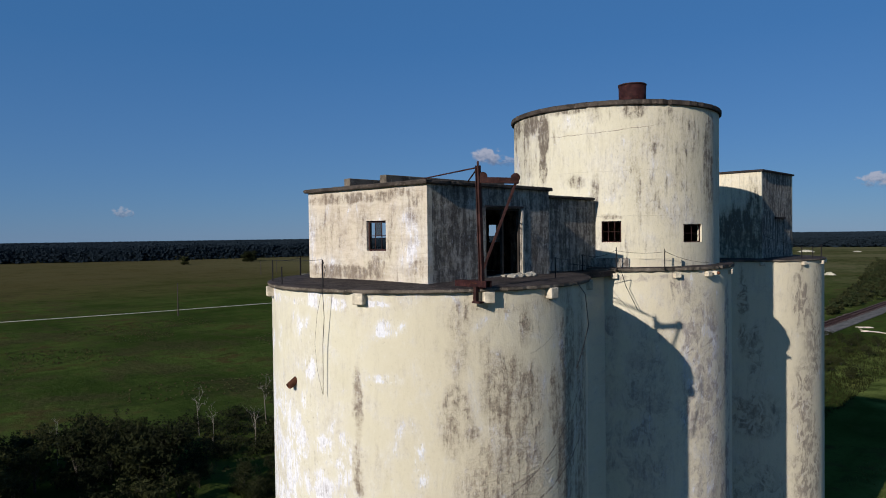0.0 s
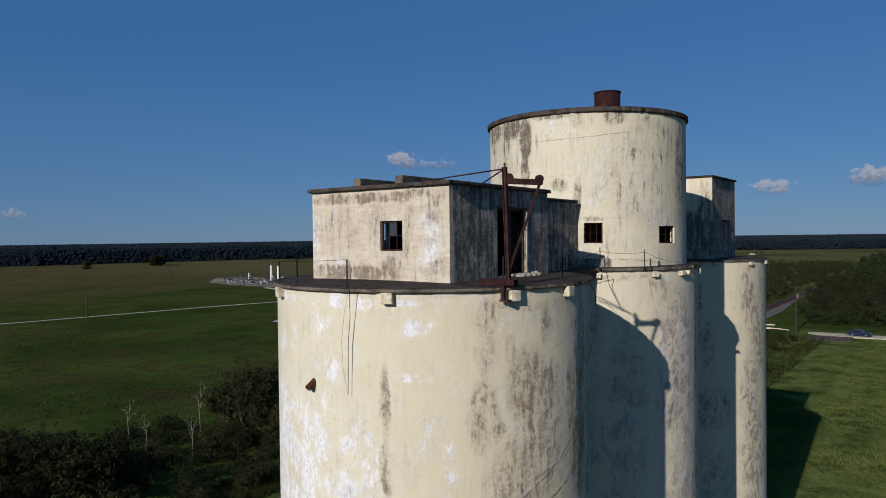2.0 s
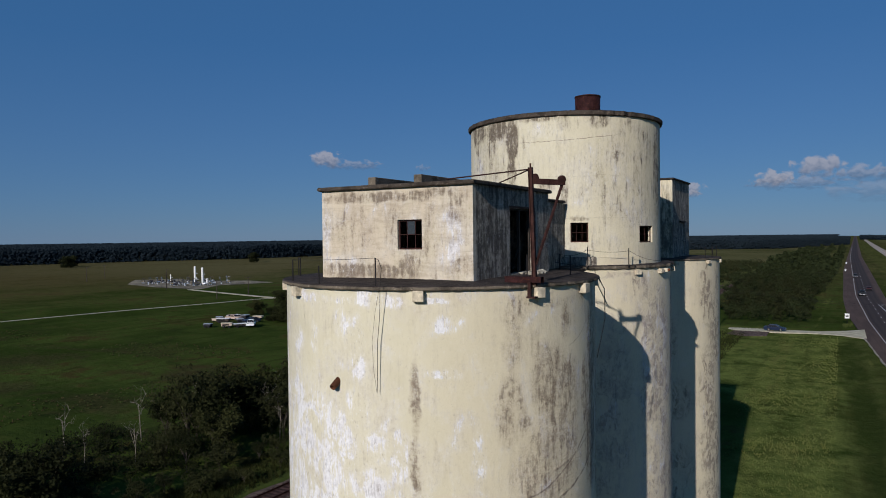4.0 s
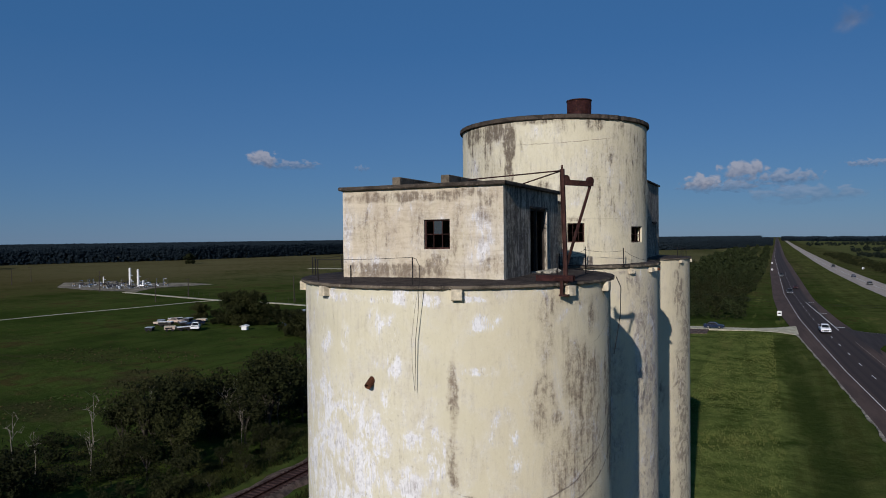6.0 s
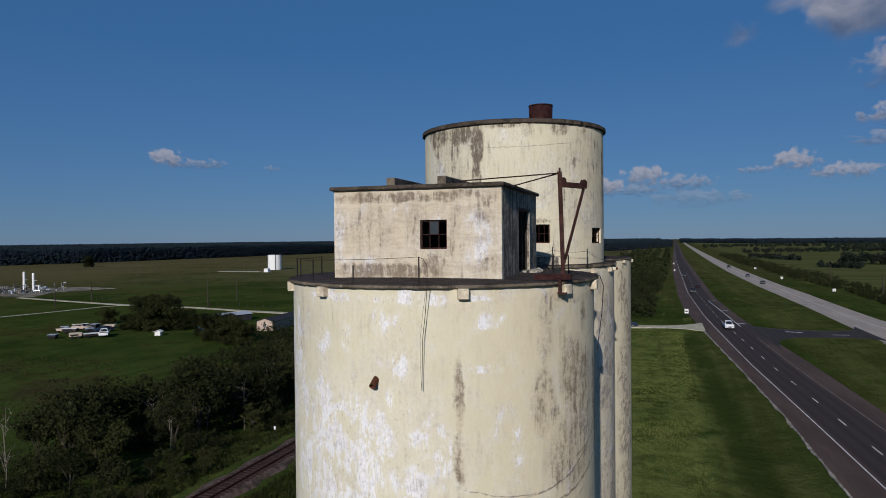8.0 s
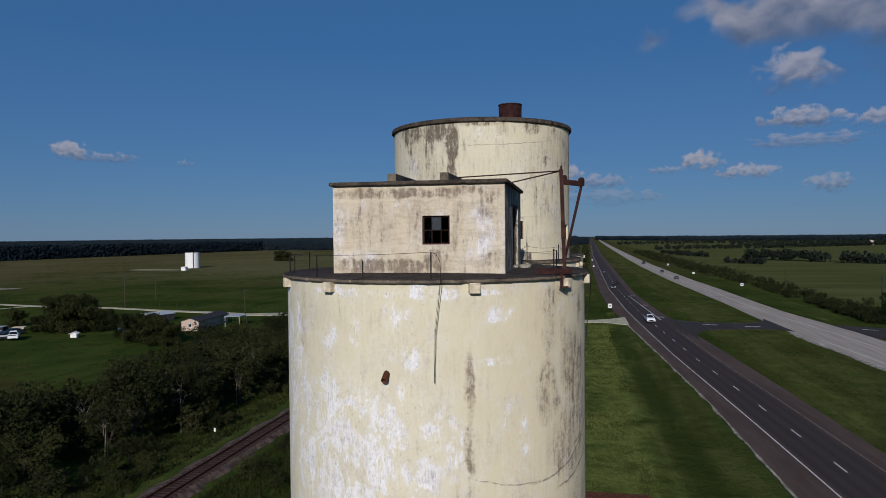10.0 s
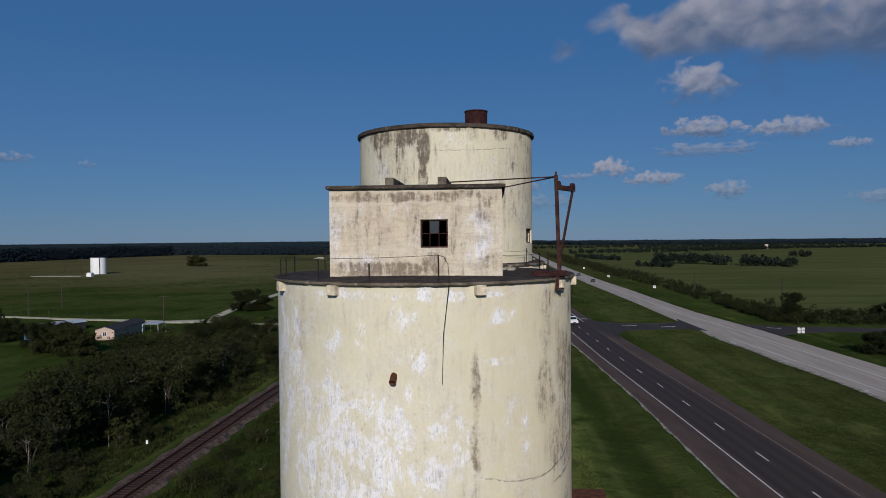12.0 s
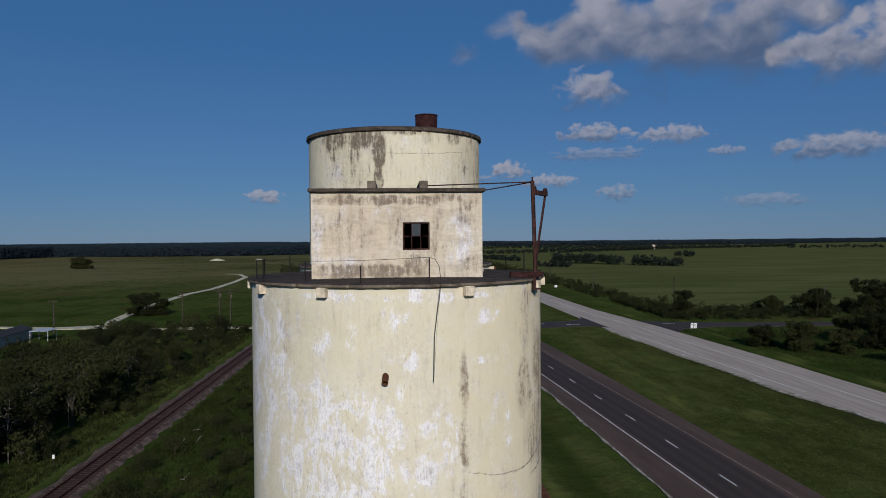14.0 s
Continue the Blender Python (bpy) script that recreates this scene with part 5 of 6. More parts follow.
def tree_thing(seed, height, spread, leaves, size, material, label, category="tree", group="", bare=False, low=0.25):
    """A tree: a tapered trunk with limbs, and an uneven crown of small leaf sprays with gaps."""
    rng, rr = np.random.default_rng(seed), random.Random(seed)
    root = thing("tree" if category == "tree" else "shrub", label, category, (0, 0, 0), group)
    bm = bmesh.new()
    fork = height * (rr.uniform(0.45, 0.6) if bare else rr.uniform(0.28, 0.4))
    rod(bm, (0, 0, -0.3), (rr.uniform(-0.2, 0.2), rr.uniform(-0.2, 0.2), fork), height * (0.008 if bare else 0.026), height * (0.005 if bare else 0.017), 8)
    centres, radii = [], []
    limbs = 7 if not bare else 6
    for i in range(limbs):
        a = 2 * math.pi * (i + rr.uniform(-0.3, 0.3)) / limbs
        out = spread * rr.uniform(0.35, 0.75) * (0.35 if i == 0 else 1)
        tip = Vector((out * math.cos(a), out * math.sin(a), height * rr.uniform(0.5, 0.86)))
        mid = Vector((tip.x * 0.45, tip.y * 0.45, fork + (tip.z - fork) * 0.55))
        rod(bm, (0, 0, fork * rr.uniform(0.6, 1.0)), mid, height * (0.0045 if bare else 0.013), height * (0.0028 if bare else 0.008), 6)
        rod(bm, mid, tip, height * (0.0028 if bare else 0.008), height * (0.001 if bare else 0.003), 6)
        if bare:
            for _ in range(3):
                e = mid.lerp(tip, rr.uniform(0.2, 0.9))
                rod(bm, e, e + Vector((rr.uniform(-1, 1), rr.uniform(-1, 1), rr.uniform(0.2, 1.2))) * height * 0.11, height * 0.0016, height * 0.0007, 5)
        for k in range(2):
            centres.append(tuple(mid.lerp(tip, 0.55 + 0.55 * k) + Vector((rr.uniform(-0.6, 0.6), rr.uniform(-0.6, 0.6), rr.uniform(-0.2, 0.5)))))
            radii.append(spread * rr.uniform(0.26, 0.46))
    centres.append((0, 0, height * 0.82))
    radii.append(spread * 0.42)
    for _ in range(9 if spread > 6 else 4):
        a = rr.uniform(0, 6.28)
        centres.append((spread * 0.6 * math.cos(a), spread * 0.6 * math.sin(a), height * low))
        radii.append(spread * rr.uniform(0.25, 0.4))
    part("trunk", bm, DEADWOOD if bare else BARK, root, "bleached bare trunk and limbs" if bare else "")
    if not bare:
        v, f = leaf_quads(rng, np.array(centres), np.array(radii), leaves, size)
        ob = new("crown", leaf_mesh("crown", v, f, material))
        ob.parent = root
    return root


def planted(proto, x, y, scale, turn, rr):
    ob = copy_thing(proto, pose(x, y, -0.05, 0, 0, turn))
    ob.scale = (scale * rr.uniform(0.9, 1.1), scale * rr.uniform(0.9, 1.1), scale)
    return ob


rr = random.Random(21)
WOOD = "dense wood beside the railway"
OAKS = [tree_thing(31 + i, 5.6 + i * 0.6, 2.7 + 0.3 * i, 4200, 0.135, LEAF_BROWN if i == 3 else LEAF, "olive-brown tree in dense scrub wood" if i == 3 else "dark green broadleaf tree in dense scrub wood", group=WOOD) for i in range(4)]
BRUSH = [tree_thing(51 + i, 3.9, 2.2, 2600, 0.115, LEAF_BROWN if i == 1 else LEAF, "olive scrub tree, half in shade" if i == 0 else "brownish dry scrub tree", group=WOOD, low=0.3) for i in range(2)]
DEAD = [tree_thing(61 + i, 6.4, 1.5, 0, 0.2, LEAF, "dead tree with bleached bare limbs", group="dead trees", bare=True) for i in range(2)]
SHRUB = [tree_thing(71 + i, 1.9, 1.5, 1300, 0.085, (LEAF, LEAF_BROWN)[i], ("low dark green roadside bush", "low olive-brown scrubby bush")[i], "shrub", "scattered bushes", low=0.35) for i in range(2)]
BIG_OAK = tree_thing(81, 11.0, 7.0, 16000, 0.26, LEAF, "broad dark oak with a dense round crown", group="farmyard oaks", low=0.2)


def wood_edge(y):
    return -61 if y < 8 else -54 if y < 66 else -57 if y < 86 else -62


spot_list = []
y = -14.0
while y < 150:
    x = -38.8
    while x > wood_edge(y):
        px, py = x + rr.uniform(-1.3, 1.3), y + rr.uniform(-1.5, 1.5)
        if rr.random() < (0.88 if y < 104 else 0.68) and py < 146 and not (px < -46 and 11 < py < 27):
            spot_list.append((px, py))
        x -= 3.3
    y += 3.5
for px, py in spot_list:
    k = rr.random()
    near_track = px > -39.4
    proto = (BRUSH if near_track or k < 0.28 else OAKS)[rr.randrange(2 if near_track or k < 0.28 else 4)]
    planted(proto, px, py, rr.uniform(0.62, 1.25) * (0.8 if near_track else 1.15 if 32 < py < 62 else 0.95) * (0.64 if py > 86 else 1), rr.uniform(0, 360), rr)
for px, py in ((-43, 29), (-48.5, 22.5), (-53, 20), (-57, 20.5), (-55, 28), (-45, 44), (-42, 56), (-49, 68), (-44, 76), (-41, 66), (-58, 6), (-41, 35), (-46, 38.5), (-42.5, 49), (-40.5, 53), (-47, 60), (-43, 71), (-40.5, 80), (-52, 33), (-39.5, 46), (-41.5, 42), (-44, 52.5), (-47.5, 47), (-40, 60), (-43.5, 64), (-46, 73), (-50, 57), (-42, 85), (-45, 90), (-39.8, 72), (-51, 45), (-48, 82)):
    planted(DEAD[rr.randrange(2)], px, py, rr.uniform(0.8, 1.2), rr.uniform(0, 360), rr)
for px, py, s in ((-114.5, 117.5, 0.82), (-112.5, 119, 0.72), (-107.5, 121.5, 0.45), (-121.5, 118, 0.36), (-93.5, 112, 0.48), (-90, 109.5, 0.50), (-86, 106, 0.58), (-82, 104, 0.54), (-88, 111, 0.45), (-78.5, 104, 0.42), (-136, 126, 0.4), (-76, 186, 0.62), (-71, 188, 0.45)):
    planted(BIG_OAK, px, py, s, rr.uniform(0, 360), rr)
for px, py, s in ((-66, 138, 0.75), (-62, 137, 0.7), (-58, 140, 0.6), (-54, 133, 0.6), (-70, 142, 0.6), (-50, 128, 0.6), (-60, 126, 0.7), (-68, 128, 0.6), (-47, 140, 0.5), (-42, 146, 0.45)):
    planted(OAKS[rr.randrange(4)], px, py, s * 0.8, rr.uniform(0, 360), rr)
for px, py, s in ((81, 164, 0.8), (86, 190, 0.75), (108, 172, 0.7), (119, 170, 0.95), (124, 165, 0.9), (104, 118, 0.9), (133, 168, 0.8), (144, 170, 1.0), (150, 160, 1.0), (139, 150, 0.9), (127, 128, 0.9), (88, 86, 0.8), (98, 80, 0.9)):
    planted(OAKS[rr.randrange(4)], px, py, s * 0.8, rr.uniform(0, 360), rr)
for px, py, s in ((73.8, 109, 0.38), (79, 103, 0.52), (84.5, 99, 0.42), (90.6, 185, 0.50), (108.5, 166, 0.45), (116, 156, 0.58), (95, 104, 0.64), (101, 97, 0.62), (112, 107, 0.6), (124, 112, 0.6), (92, 82, 0.6), (80.5, 162, 0.42), (124, 168, 0.62), (140, 165, 0.85), (148, 162, 0.8), (97, 116, 0.46), (108, 112, 0.52), (133, 160, 0.5)):
    planted(BIG_OAK, px, py, s, rr.uniform(0, 360), rr)
for _ in range(170):
    py = 14 + 134 * rr.random() ** 1.4
    planted(SHRUB[rr.randrange(2)], rr.uniform(-26, -9) if rr.random() < 0.7 else rr.uniform(-38, -34.5), py, rr.uniform(0.4, 0.95), rr.uniform(0, 360), rr)
for px, py in ((-640, 380), (-560, 330), (-545, 318), (-470, 455), (-259, 556), (-250, 552), (-540, 255), (-262, 560)):
    planted(BIG_OAK, px, py, rr.uniform(0.5, 0.9), rr.uniform(0, 360), rr)
for proto in OAKS + BRUSH + DEAD + SHRUB + [BIG_OAK]:
    for o in (*proto.children_recursive, proto):
        bpy.data.objects.remove(o)


def thicket(name, spots_xyz, per, size, material, label, seed):
    """One sheet of far canopy: many leaf sprays over many uneven lobes."""
    rng = np.random.default_rng(seed)
    c = np.array([s[:3] for s in spots_xyz])
    r = np.array([s[3] for s in spots_xyz])
    v, f = leaf_quads(rng, c, r, per * len(c), size, 0.9)
    v[:, 2] = np.maximum(v[:, 2], -0.02)
    return tagged(new(name, leaf_mesh(name, v, f, material)), label, "woodland", kind="stuff")


def wood_west(y):
    return -13 - (y - 160) * 0.12 if y < 210 else -19 - (y - 210) * 0.07 if y < 310 else -27


lobes = []
y = 172.0
while y < 1000:
    gap = 3.4 if y < 320 else 7 if y < 600 else 12
    edge = 4.6 if y < 250 else 4.6 + (y - 250) * 0.03 if y < 400 else 9.2 + (y - 400) * 0.012
    x = edge - 1
    while x > wood_west(y):
        h = rr.uniform(2.2, 4.6) if y < 250 else rr.uniform(2.8, 6.5)
        px, py = x + rr.uniform(-1.5, 1.5), y + rr.uniform(-1.5, 1.5)
        if rr.random() < 0.88:
            lobes.append((px, py, h * 0.5, h * rr.uniform(0.40, 0.60)))
        if rr.random() < 0.35:
            lobes.append((px + rr.uniform(-1, 1), py, h * rr.uniform(0.9, 1.25), h * rr.uniform(0.2, 0.35)))
        x -= gap
    y += gap
near_lobes = [l for l in lobes if l[1] < 330]
rr.shuffle(near_lobes)
third = len(near_lobes) * 2 // 5
thicket("woodland", near_lobes[third:], 380, 0.19, LEAF_SCRUB, "dense green scrub wood beside the highway", 5)
thicket("woodland", near_lobes[:third], 340, 0.19, LEAF_BROWN, "olive-brown brush mixed into the scrub wood", 15)
thicket("woodland", [l for l in lobes if l[1] >= 330], 90, 0.85, LEAF_SCRUB, "dense green scrub wood far along the highway", 6)
# brush past the rails at the far end
lobes = []
for _ in range(420):
    py = rr.uniform(185, 520)
    h = rr.uniform(1.0, 2.6) * (1.0 if py < 380 else 1.7)
    lobes.append((rr.uniform(-34 - (py - 185) * 0.16, -33), py, h * 0.5, h * rr.uniform(0.5, 0.75)))
thicket("woodland", lobes[::2], 100, 0.36, LEAF_SCRUB, "scattered green bushes along the rails", 7)
thicket("woodland", lobes[1::2], 100, 0.36, LEAF_BROWN, "scattered olive brush along the rails", 17)


hedge = []
for _ in range(620):
    py = 158 + 640 * rr.random() ** 1.5
    h = rr.uniform(0.9, 2.4) * (1.0 if py < 350 else 1.5)
    hedge.append((along([(72, 158), (72, 225), (73, 282), (67, 385), (62, 565), (64, 900)], py) + 3 + rr.random() ** 1.4 * along([(9, 158), (14, 282), (20, 400), (18, 900)], py), py, h * 0.42, h * rr.uniform(0.5, 0.75)))
for _ in range(380):
    h = rr.uniform(0.9, 2.6)
    hedge.append((rr.uniform(73, 175), rr.uniform(152, 180), h * 0.42, h * rr.uniform(0.5, 0.8)))
thicket("hedge", hedge, 170, 0.19, LEAF, "dense dark hedge of bushes beside the far carriageway", 27)


def belt(points, depth, h0, h1, step, seed):
    out = []
    q = random.Random(seed)
    for (x0, y0), (x1, y1) in zip(points, points[1:]):
        length = math.hypot(x1 - x0, y1 - y0)
        for i in range(int(length / step)):
            for _ in range(4):
                s = (i + q.random()) * step / length
                d = q.random() ** 1.5 * depth
                px, py = x0 + (x1 - x0) * s, y0 + (y1 - y0) * s
                m = math.hypot(px, py)
                h = q.uniform(h0, h1)
                out.append((px + px / m * d, py + py / m * d, h * (0.10 + 0.54 * q.random() ** 0.5), h * q.uniform(0.3, 0.40)))
    return out


def canopy(points, depth, h0, h1, count, size, label, seed):
    """A far forest front: leaf sprays scattered evenly over its depth and height, under a gently uneven top."""
    rng = np.random.default_rng(seed)
    pts = np.array(points, float)
    seg = np.diff(pts, axis=0)
    length = np.hypot(seg[:, 0], seg[:, 1])
    k = rng.choice(len(seg), count, p=length / length.sum())
    f = rng.random(count)[:, None]
    base = pts[k] + seg[k] * f
    along_it = (np.concatenate([[0.0], np.cumsum(length)])[k] + length[k] * f[:, 0]) / 30.0
    back = depth * rng.random(count) ** 1.6
    p2 = base * (1 + back / np.linalg.norm(base, axis=1))[:, None]
    top = h0 + (h1 - h0) * (0.5 + 0.22 * np.sin(along_it * 1.3) + 0.16 * np.sin(along_it * 3.7 + back * 0.05) + 0.12 * np.sin(along_it * 9.1))
    z = (top - size * 1.1) * np.maximum(rng.random(count) ** 0.6, np.where(back > depth * 0.25, 0.8, 0.0))
    p = np.column_stack([p2, z])
    n = rng.normal(size=(count, 3)) * 0.28 + np.column_stack([-p2 / np.linalg.norm(p2, axis=1)[:, None] * 0.8, np.full(count, 0.45)])
    n /= np.linalg.norm(n, axis=1)[:, None]
    t = np.cross(n, rng.normal(size=(count, 3)))
    t /= np.linalg.norm(t, axis=1)[:, None]
    b = np.cross(n, t)
    s = (size * np.where(z < top * 0.78, 1.7, 1.0) * (0.6 + 0.8 * rng.random(count)))[:, None]
    v = np.stack([p - t * s - b * s * 0.4, p + b * s * 0.8, p + t * s - b * s * 0.3], 1).reshape(-1, 3)
    v[:, 2] = np.maximum(v[:, 2], -0.1)
    return tagged(new("woodland", leaf_mesh("woodland", v, np.arange(count * 3).reshape(-1, 3), LEAF_HAZED)), label, "woodland", kind="stuff")


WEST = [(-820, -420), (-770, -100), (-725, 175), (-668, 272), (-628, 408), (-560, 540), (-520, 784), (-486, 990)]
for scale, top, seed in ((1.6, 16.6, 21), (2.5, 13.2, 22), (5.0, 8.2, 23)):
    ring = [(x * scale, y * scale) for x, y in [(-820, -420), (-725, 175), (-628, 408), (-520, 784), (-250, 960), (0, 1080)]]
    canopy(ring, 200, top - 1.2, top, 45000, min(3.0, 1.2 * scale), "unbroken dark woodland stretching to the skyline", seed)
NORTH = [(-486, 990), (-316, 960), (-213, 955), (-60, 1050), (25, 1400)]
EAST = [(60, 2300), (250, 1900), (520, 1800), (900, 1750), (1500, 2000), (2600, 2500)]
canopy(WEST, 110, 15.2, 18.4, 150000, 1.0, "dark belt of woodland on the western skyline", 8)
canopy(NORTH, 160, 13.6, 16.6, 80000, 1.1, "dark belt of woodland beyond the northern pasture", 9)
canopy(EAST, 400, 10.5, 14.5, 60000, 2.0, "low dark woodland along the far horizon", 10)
ROWS_FAR = belt([(138, 575), (178, 508)], 25, 7, 10, 6, 4) + belt([(185, 505), (212, 472)], 20, 7, 9, 6, 5) + belt([(308, 715), (326, 700)], 10, 6, 8, 7, 6) + belt([(110, 505), (130, 470)], 15, 3, 5, 8, 7) + belt([(240, 1120), (330, 1090), (440, 1130)], 40, 8, 11, 9, 8) + belt([(90, 720), (120, 620)], 30, 4, 6, 10, 9) + belt([(100, 900), (235, 950), (500, 1170), (800, 1300)], 40, 5, 8, 9, 12) + belt([(75, 1300), (300, 1450), (800, 1560)], 60, 6, 9, 12, 13) + belt([(700, 1160), (1050, 1000)], 30, 5, 8, 14, 10)
thicket("woodland", ROWS_FAR, 80, 0.9, LEAF_ROWS_HAZED, "dark rows of trees in the distant fields", 11)
# sedge clumps in the wet pasture
clumps = []
while len(clumps) < 2600:
    px, py = rr.uniform(-170, -56), rr.uniform(-60, 80)
    if px > wood_edge(py) - 4 or noise.noise((px * 0.035, py * 0.05, 2.0)) < 0.10:
        continue
    h = rr.uniform(0.06, 0.17)
    clumps.append((px, py, h * 0.3, h * rr.uniform(0.6, 1.1)))
thicket("sedge", clumps[::2], 30, 0.10, SEDGE, "brown sedge clumps scattered over the pasture", 31)
thicket("sedge", clumps[1::2], 30, 0.10, SEDGE_GREEN, "dark green rush clumps scattered over the pasture", 32)
brush = [(rr.uniform(-62, -45), rr.uniform(9, 28), 0.5, rr.uniform(0.7, 1.7)) for _ in range(130)]
thicket("brush", brush, 160, 0.12, LEAF, "low dark brush at the edge of the wood", 33)
# coarse grass
rng = np.random.default_rng(12)


def tufts(name, boxes, material, label, high):
    vs, fs = [], []
    for x0, x1, y0, y1, n in boxes:
        x, y = x0 + (x1 - x0) * rng.random(n), y0 + (y1 - y0) * rng.random(n) ** 1.5
        for k in range(4):
            a = rng.uniform(0, 2 * np.pi, n)
            h, w = high * rng.uniform(0.5, 1.4, n), 0.02 + 0.03 * rng.random(n)
            lean = rng.uniform(0.4, 1.6, n) * h
            bx, by = x + rng.normal(0, 0.12, n), y + rng.normal(0, 0.12, n)
            p = np.stack([np.stack([bx - w * np.sin(a), by + w * np.cos(a), np.full(n, -0.2)], 1), np.stack([bx + w * np.sin(a), by - w * np.cos(a), np.full(n, -0.2)], 1),
                          np.stack([bx + lean * np.cos(a), by + lean * np.sin(a), h], 1)], 1)
            vs.append(p.reshape(-1, 3))
    v = np.concatenate(vs)
    return tagged(new(name, leaf_mesh(name, v, np.arange(len(v)).reshape(-1, 3), material)), label, "grass", kind="stuff")


tufts("grass", [(1.0, 12.0, 22, 148, 5000)], TUFT_VERGE, "short yellow-green grass between silos and highway", 0.06)
tufts("grass", [(33.5, 54.5, 28, 137, 9000)], TUFT_MOWN, "short mown green roadside grass", 0.075)
tufts("grass", [(-27, -6, 16, 148, 16000), (-39, -33.5, 14, 148, 5000), (73, 95, 60, 130, 4000)], TUFT, "coarse tall grass and weeds", 0.36)


# ---------------------------------------------------------------- farm, gas well, poles, signs and vehicles
def extruded(profile, x0, x1, inset=None):
    """A side profile of (y, z) points swept from x0 to x1; inset(z) draws the sides in towards the top."""
    bm = bmesh.new()
    f = inset or (lambda z: 0.0)
    a = [bm.verts.new((x0 + f(z), y, z)) for y, z in profile]
    b = [bm.verts.new((x1 - f(z), y, z)) for y, z in profile]
    n = len(profile)
    for i in range(n):
        k = (i + 1) % n
        bm.faces.new((a[i], a[k], b[k], b[i]))
    bm.faces.new(list(reversed(a)))
    bm.faces.new(b)
    bmesh.ops.recalc_face_normals(bm, faces=bm.faces)
    return bm


def vehicle(kind, paint, label, x, y, turn, group=""):
    """A pickup or a car; it faces -y before the turn."""
    car = thing("pickup_truck" if kind == "pickup" else "car", label, "pickup" if kind == "pickup" else "car", (0, 0, 0), group)
    tall = lambda z: 0.0 if z < 1.02 else (z - 1.02) * 0.30
    if kind == "pickup":
        prof = [(-2.85, 0.45), (-2.88, 0.85), (-2.75, 1.08), (-1.35, 1.18), (-1.3, 1.2), (1.05, 1.2), (1.05, 1.12), (2.85, 1.12), (2.88, 0.55), (2.2, 0.42), (-2.2, 0.40)]
        cab = [(-1.45, 1.15), (-0.72, 1.82), (-0.45, 1.88), (0.75, 1.88), (0.98, 1.80), (1.08, 1.15)]
        half = 0.98
    else:
        prof = [(-2.25, 0.35), (-2.3, 0.62), (-2.1, 0.80), (-1.05, 0.95), (1.45, 0.98), (2.2, 0.92), (2.3, 0.60), (2.2, 0.35), (-1.8, 0.28)]
        cab = [(-1.15, 0.92), (-0.45, 1.38), (-0.15, 1.44), (0.75, 1.44), (1.05, 1.38), (1.75, 0.95)]
        half = 0.90
    body = extruded(prof, -half, half)
    bmesh.ops.bevel(body, geom=list(body.edges), offset=0.05, segments=2, affect="EDGES")
    body_ob = part("body", body, paint, car)
    cabin = extruded(cab, -half + 0.06, half - 0.06, tall)
    bmesh.ops.bevel(cabin, geom=list(cabin.edges), offset=0.04, segments=2, affect="EDGES")
    part("cabin", cabin, paint, car)
    zb, zt = cab[0][1] + 0.08, cab[2][1] - 0.10
    for s in (-1, 1):
        pts = [(cab[0][0] + 0.35, zb), (cab[1][0] + 0.18, zt), (cab[4][0] - 0.10, zt), (cab[5][0] - 0.18, zb)]
        xs_ = [s * (half - 0.06 - tall(z) + 0.006) for _, z in pts]
        bm = bmesh.new()
        vs = [bm.verts.new((xv, yv, zv)) for xv, (yv, zv) in zip(xs_, pts)] + [bm.verts.new((xv - s * 0.03, yv, zv)) for xv, (yv, zv) in zip(xs_, pts)]
        for f in ((0, 1, 2, 3), (7, 6, 5, 4), (0, 4, 5, 1), (1, 5, 6, 2), (2, 6, 7, 3), (3, 7, 4, 0)):
            bm.faces.new([vs[i] for i in f])
        bmesh.ops.recalc_face_normals(bm, faces=bm.faces)
        part("side_window", bm, DARK_GLASS, car)
    for i0, i1, name in ((0, 1, "windscreen"), (5, 4, "rear_window")):
        (ya, za), (yb, zb2) = cab[i0], cab[i1]
        bm = bmesh.new()
        d = Vector((0, yb - ya, zb2 - za)).normalized()
        nrm = Vector((0, -d.z, d.y)) if i0 == 0 else Vector((0, d.z, -d.y))
        quad = []
        for k in (0.12, 0.95):
            p = Vector((0, ya, za)).lerp(Vector((0, yb, zb2)), k)
            w = half - 0.14 - tall(p.z)
            quad.append((p + Vector((-w, 0, 0)) + nrm * 0.012, p + Vector((w, 0, 0)) + nrm * 0.012))
        cs = [quad[0][0], quad[0][1], quad[1][1], quad[1][0]]
        vs = [bm.verts.new(c) for c in cs] + [bm.verts.new(c - nrm * 0.03) for c in cs]
        for f in ((0, 1, 2, 3), (7, 6, 5, 4), (0, 4, 5, 1), (1, 5, 6, 2), (2, 6, 7, 3), (3, 7, 4, 0)):
            bm.faces.new([vs[i] for i in f])
        bmesh.ops.recalc_face_normals(bm, faces=bm.faces)
        part(name, bm, DARK_GLASS, car)
    r = 0.40 if kind == "pickup" else 0.33
    for wx in (-half + 0.10, half - 0.10):
        for wy in (prof[0][0] + 0.95, -prof[0][0] - 1.05):
            tyre = part("wheel", rodded((wx - 0.12, wy, r), (wx + 0.12, wy, r), r, n=18), RUBBER, car)
            sgn = 1 if wx > 0 else -1
            part("rim", rodded((wx + sgn * 0.10, wy, r), (wx + sgn * 0.13, wy, r), r * 0.6, n=14), CHROME, tyre)
    z = prof[1][1] - 0.05
    for s in (-1, 1):
        part("headlight", boxed((s * 0.72 - 0.17, prof[1][0] - 0.03, z - 0.10), (s * 0.72 + 0.17, prof[1][0] + 0.08, z + 0.06), 0.02), CHROME, car)
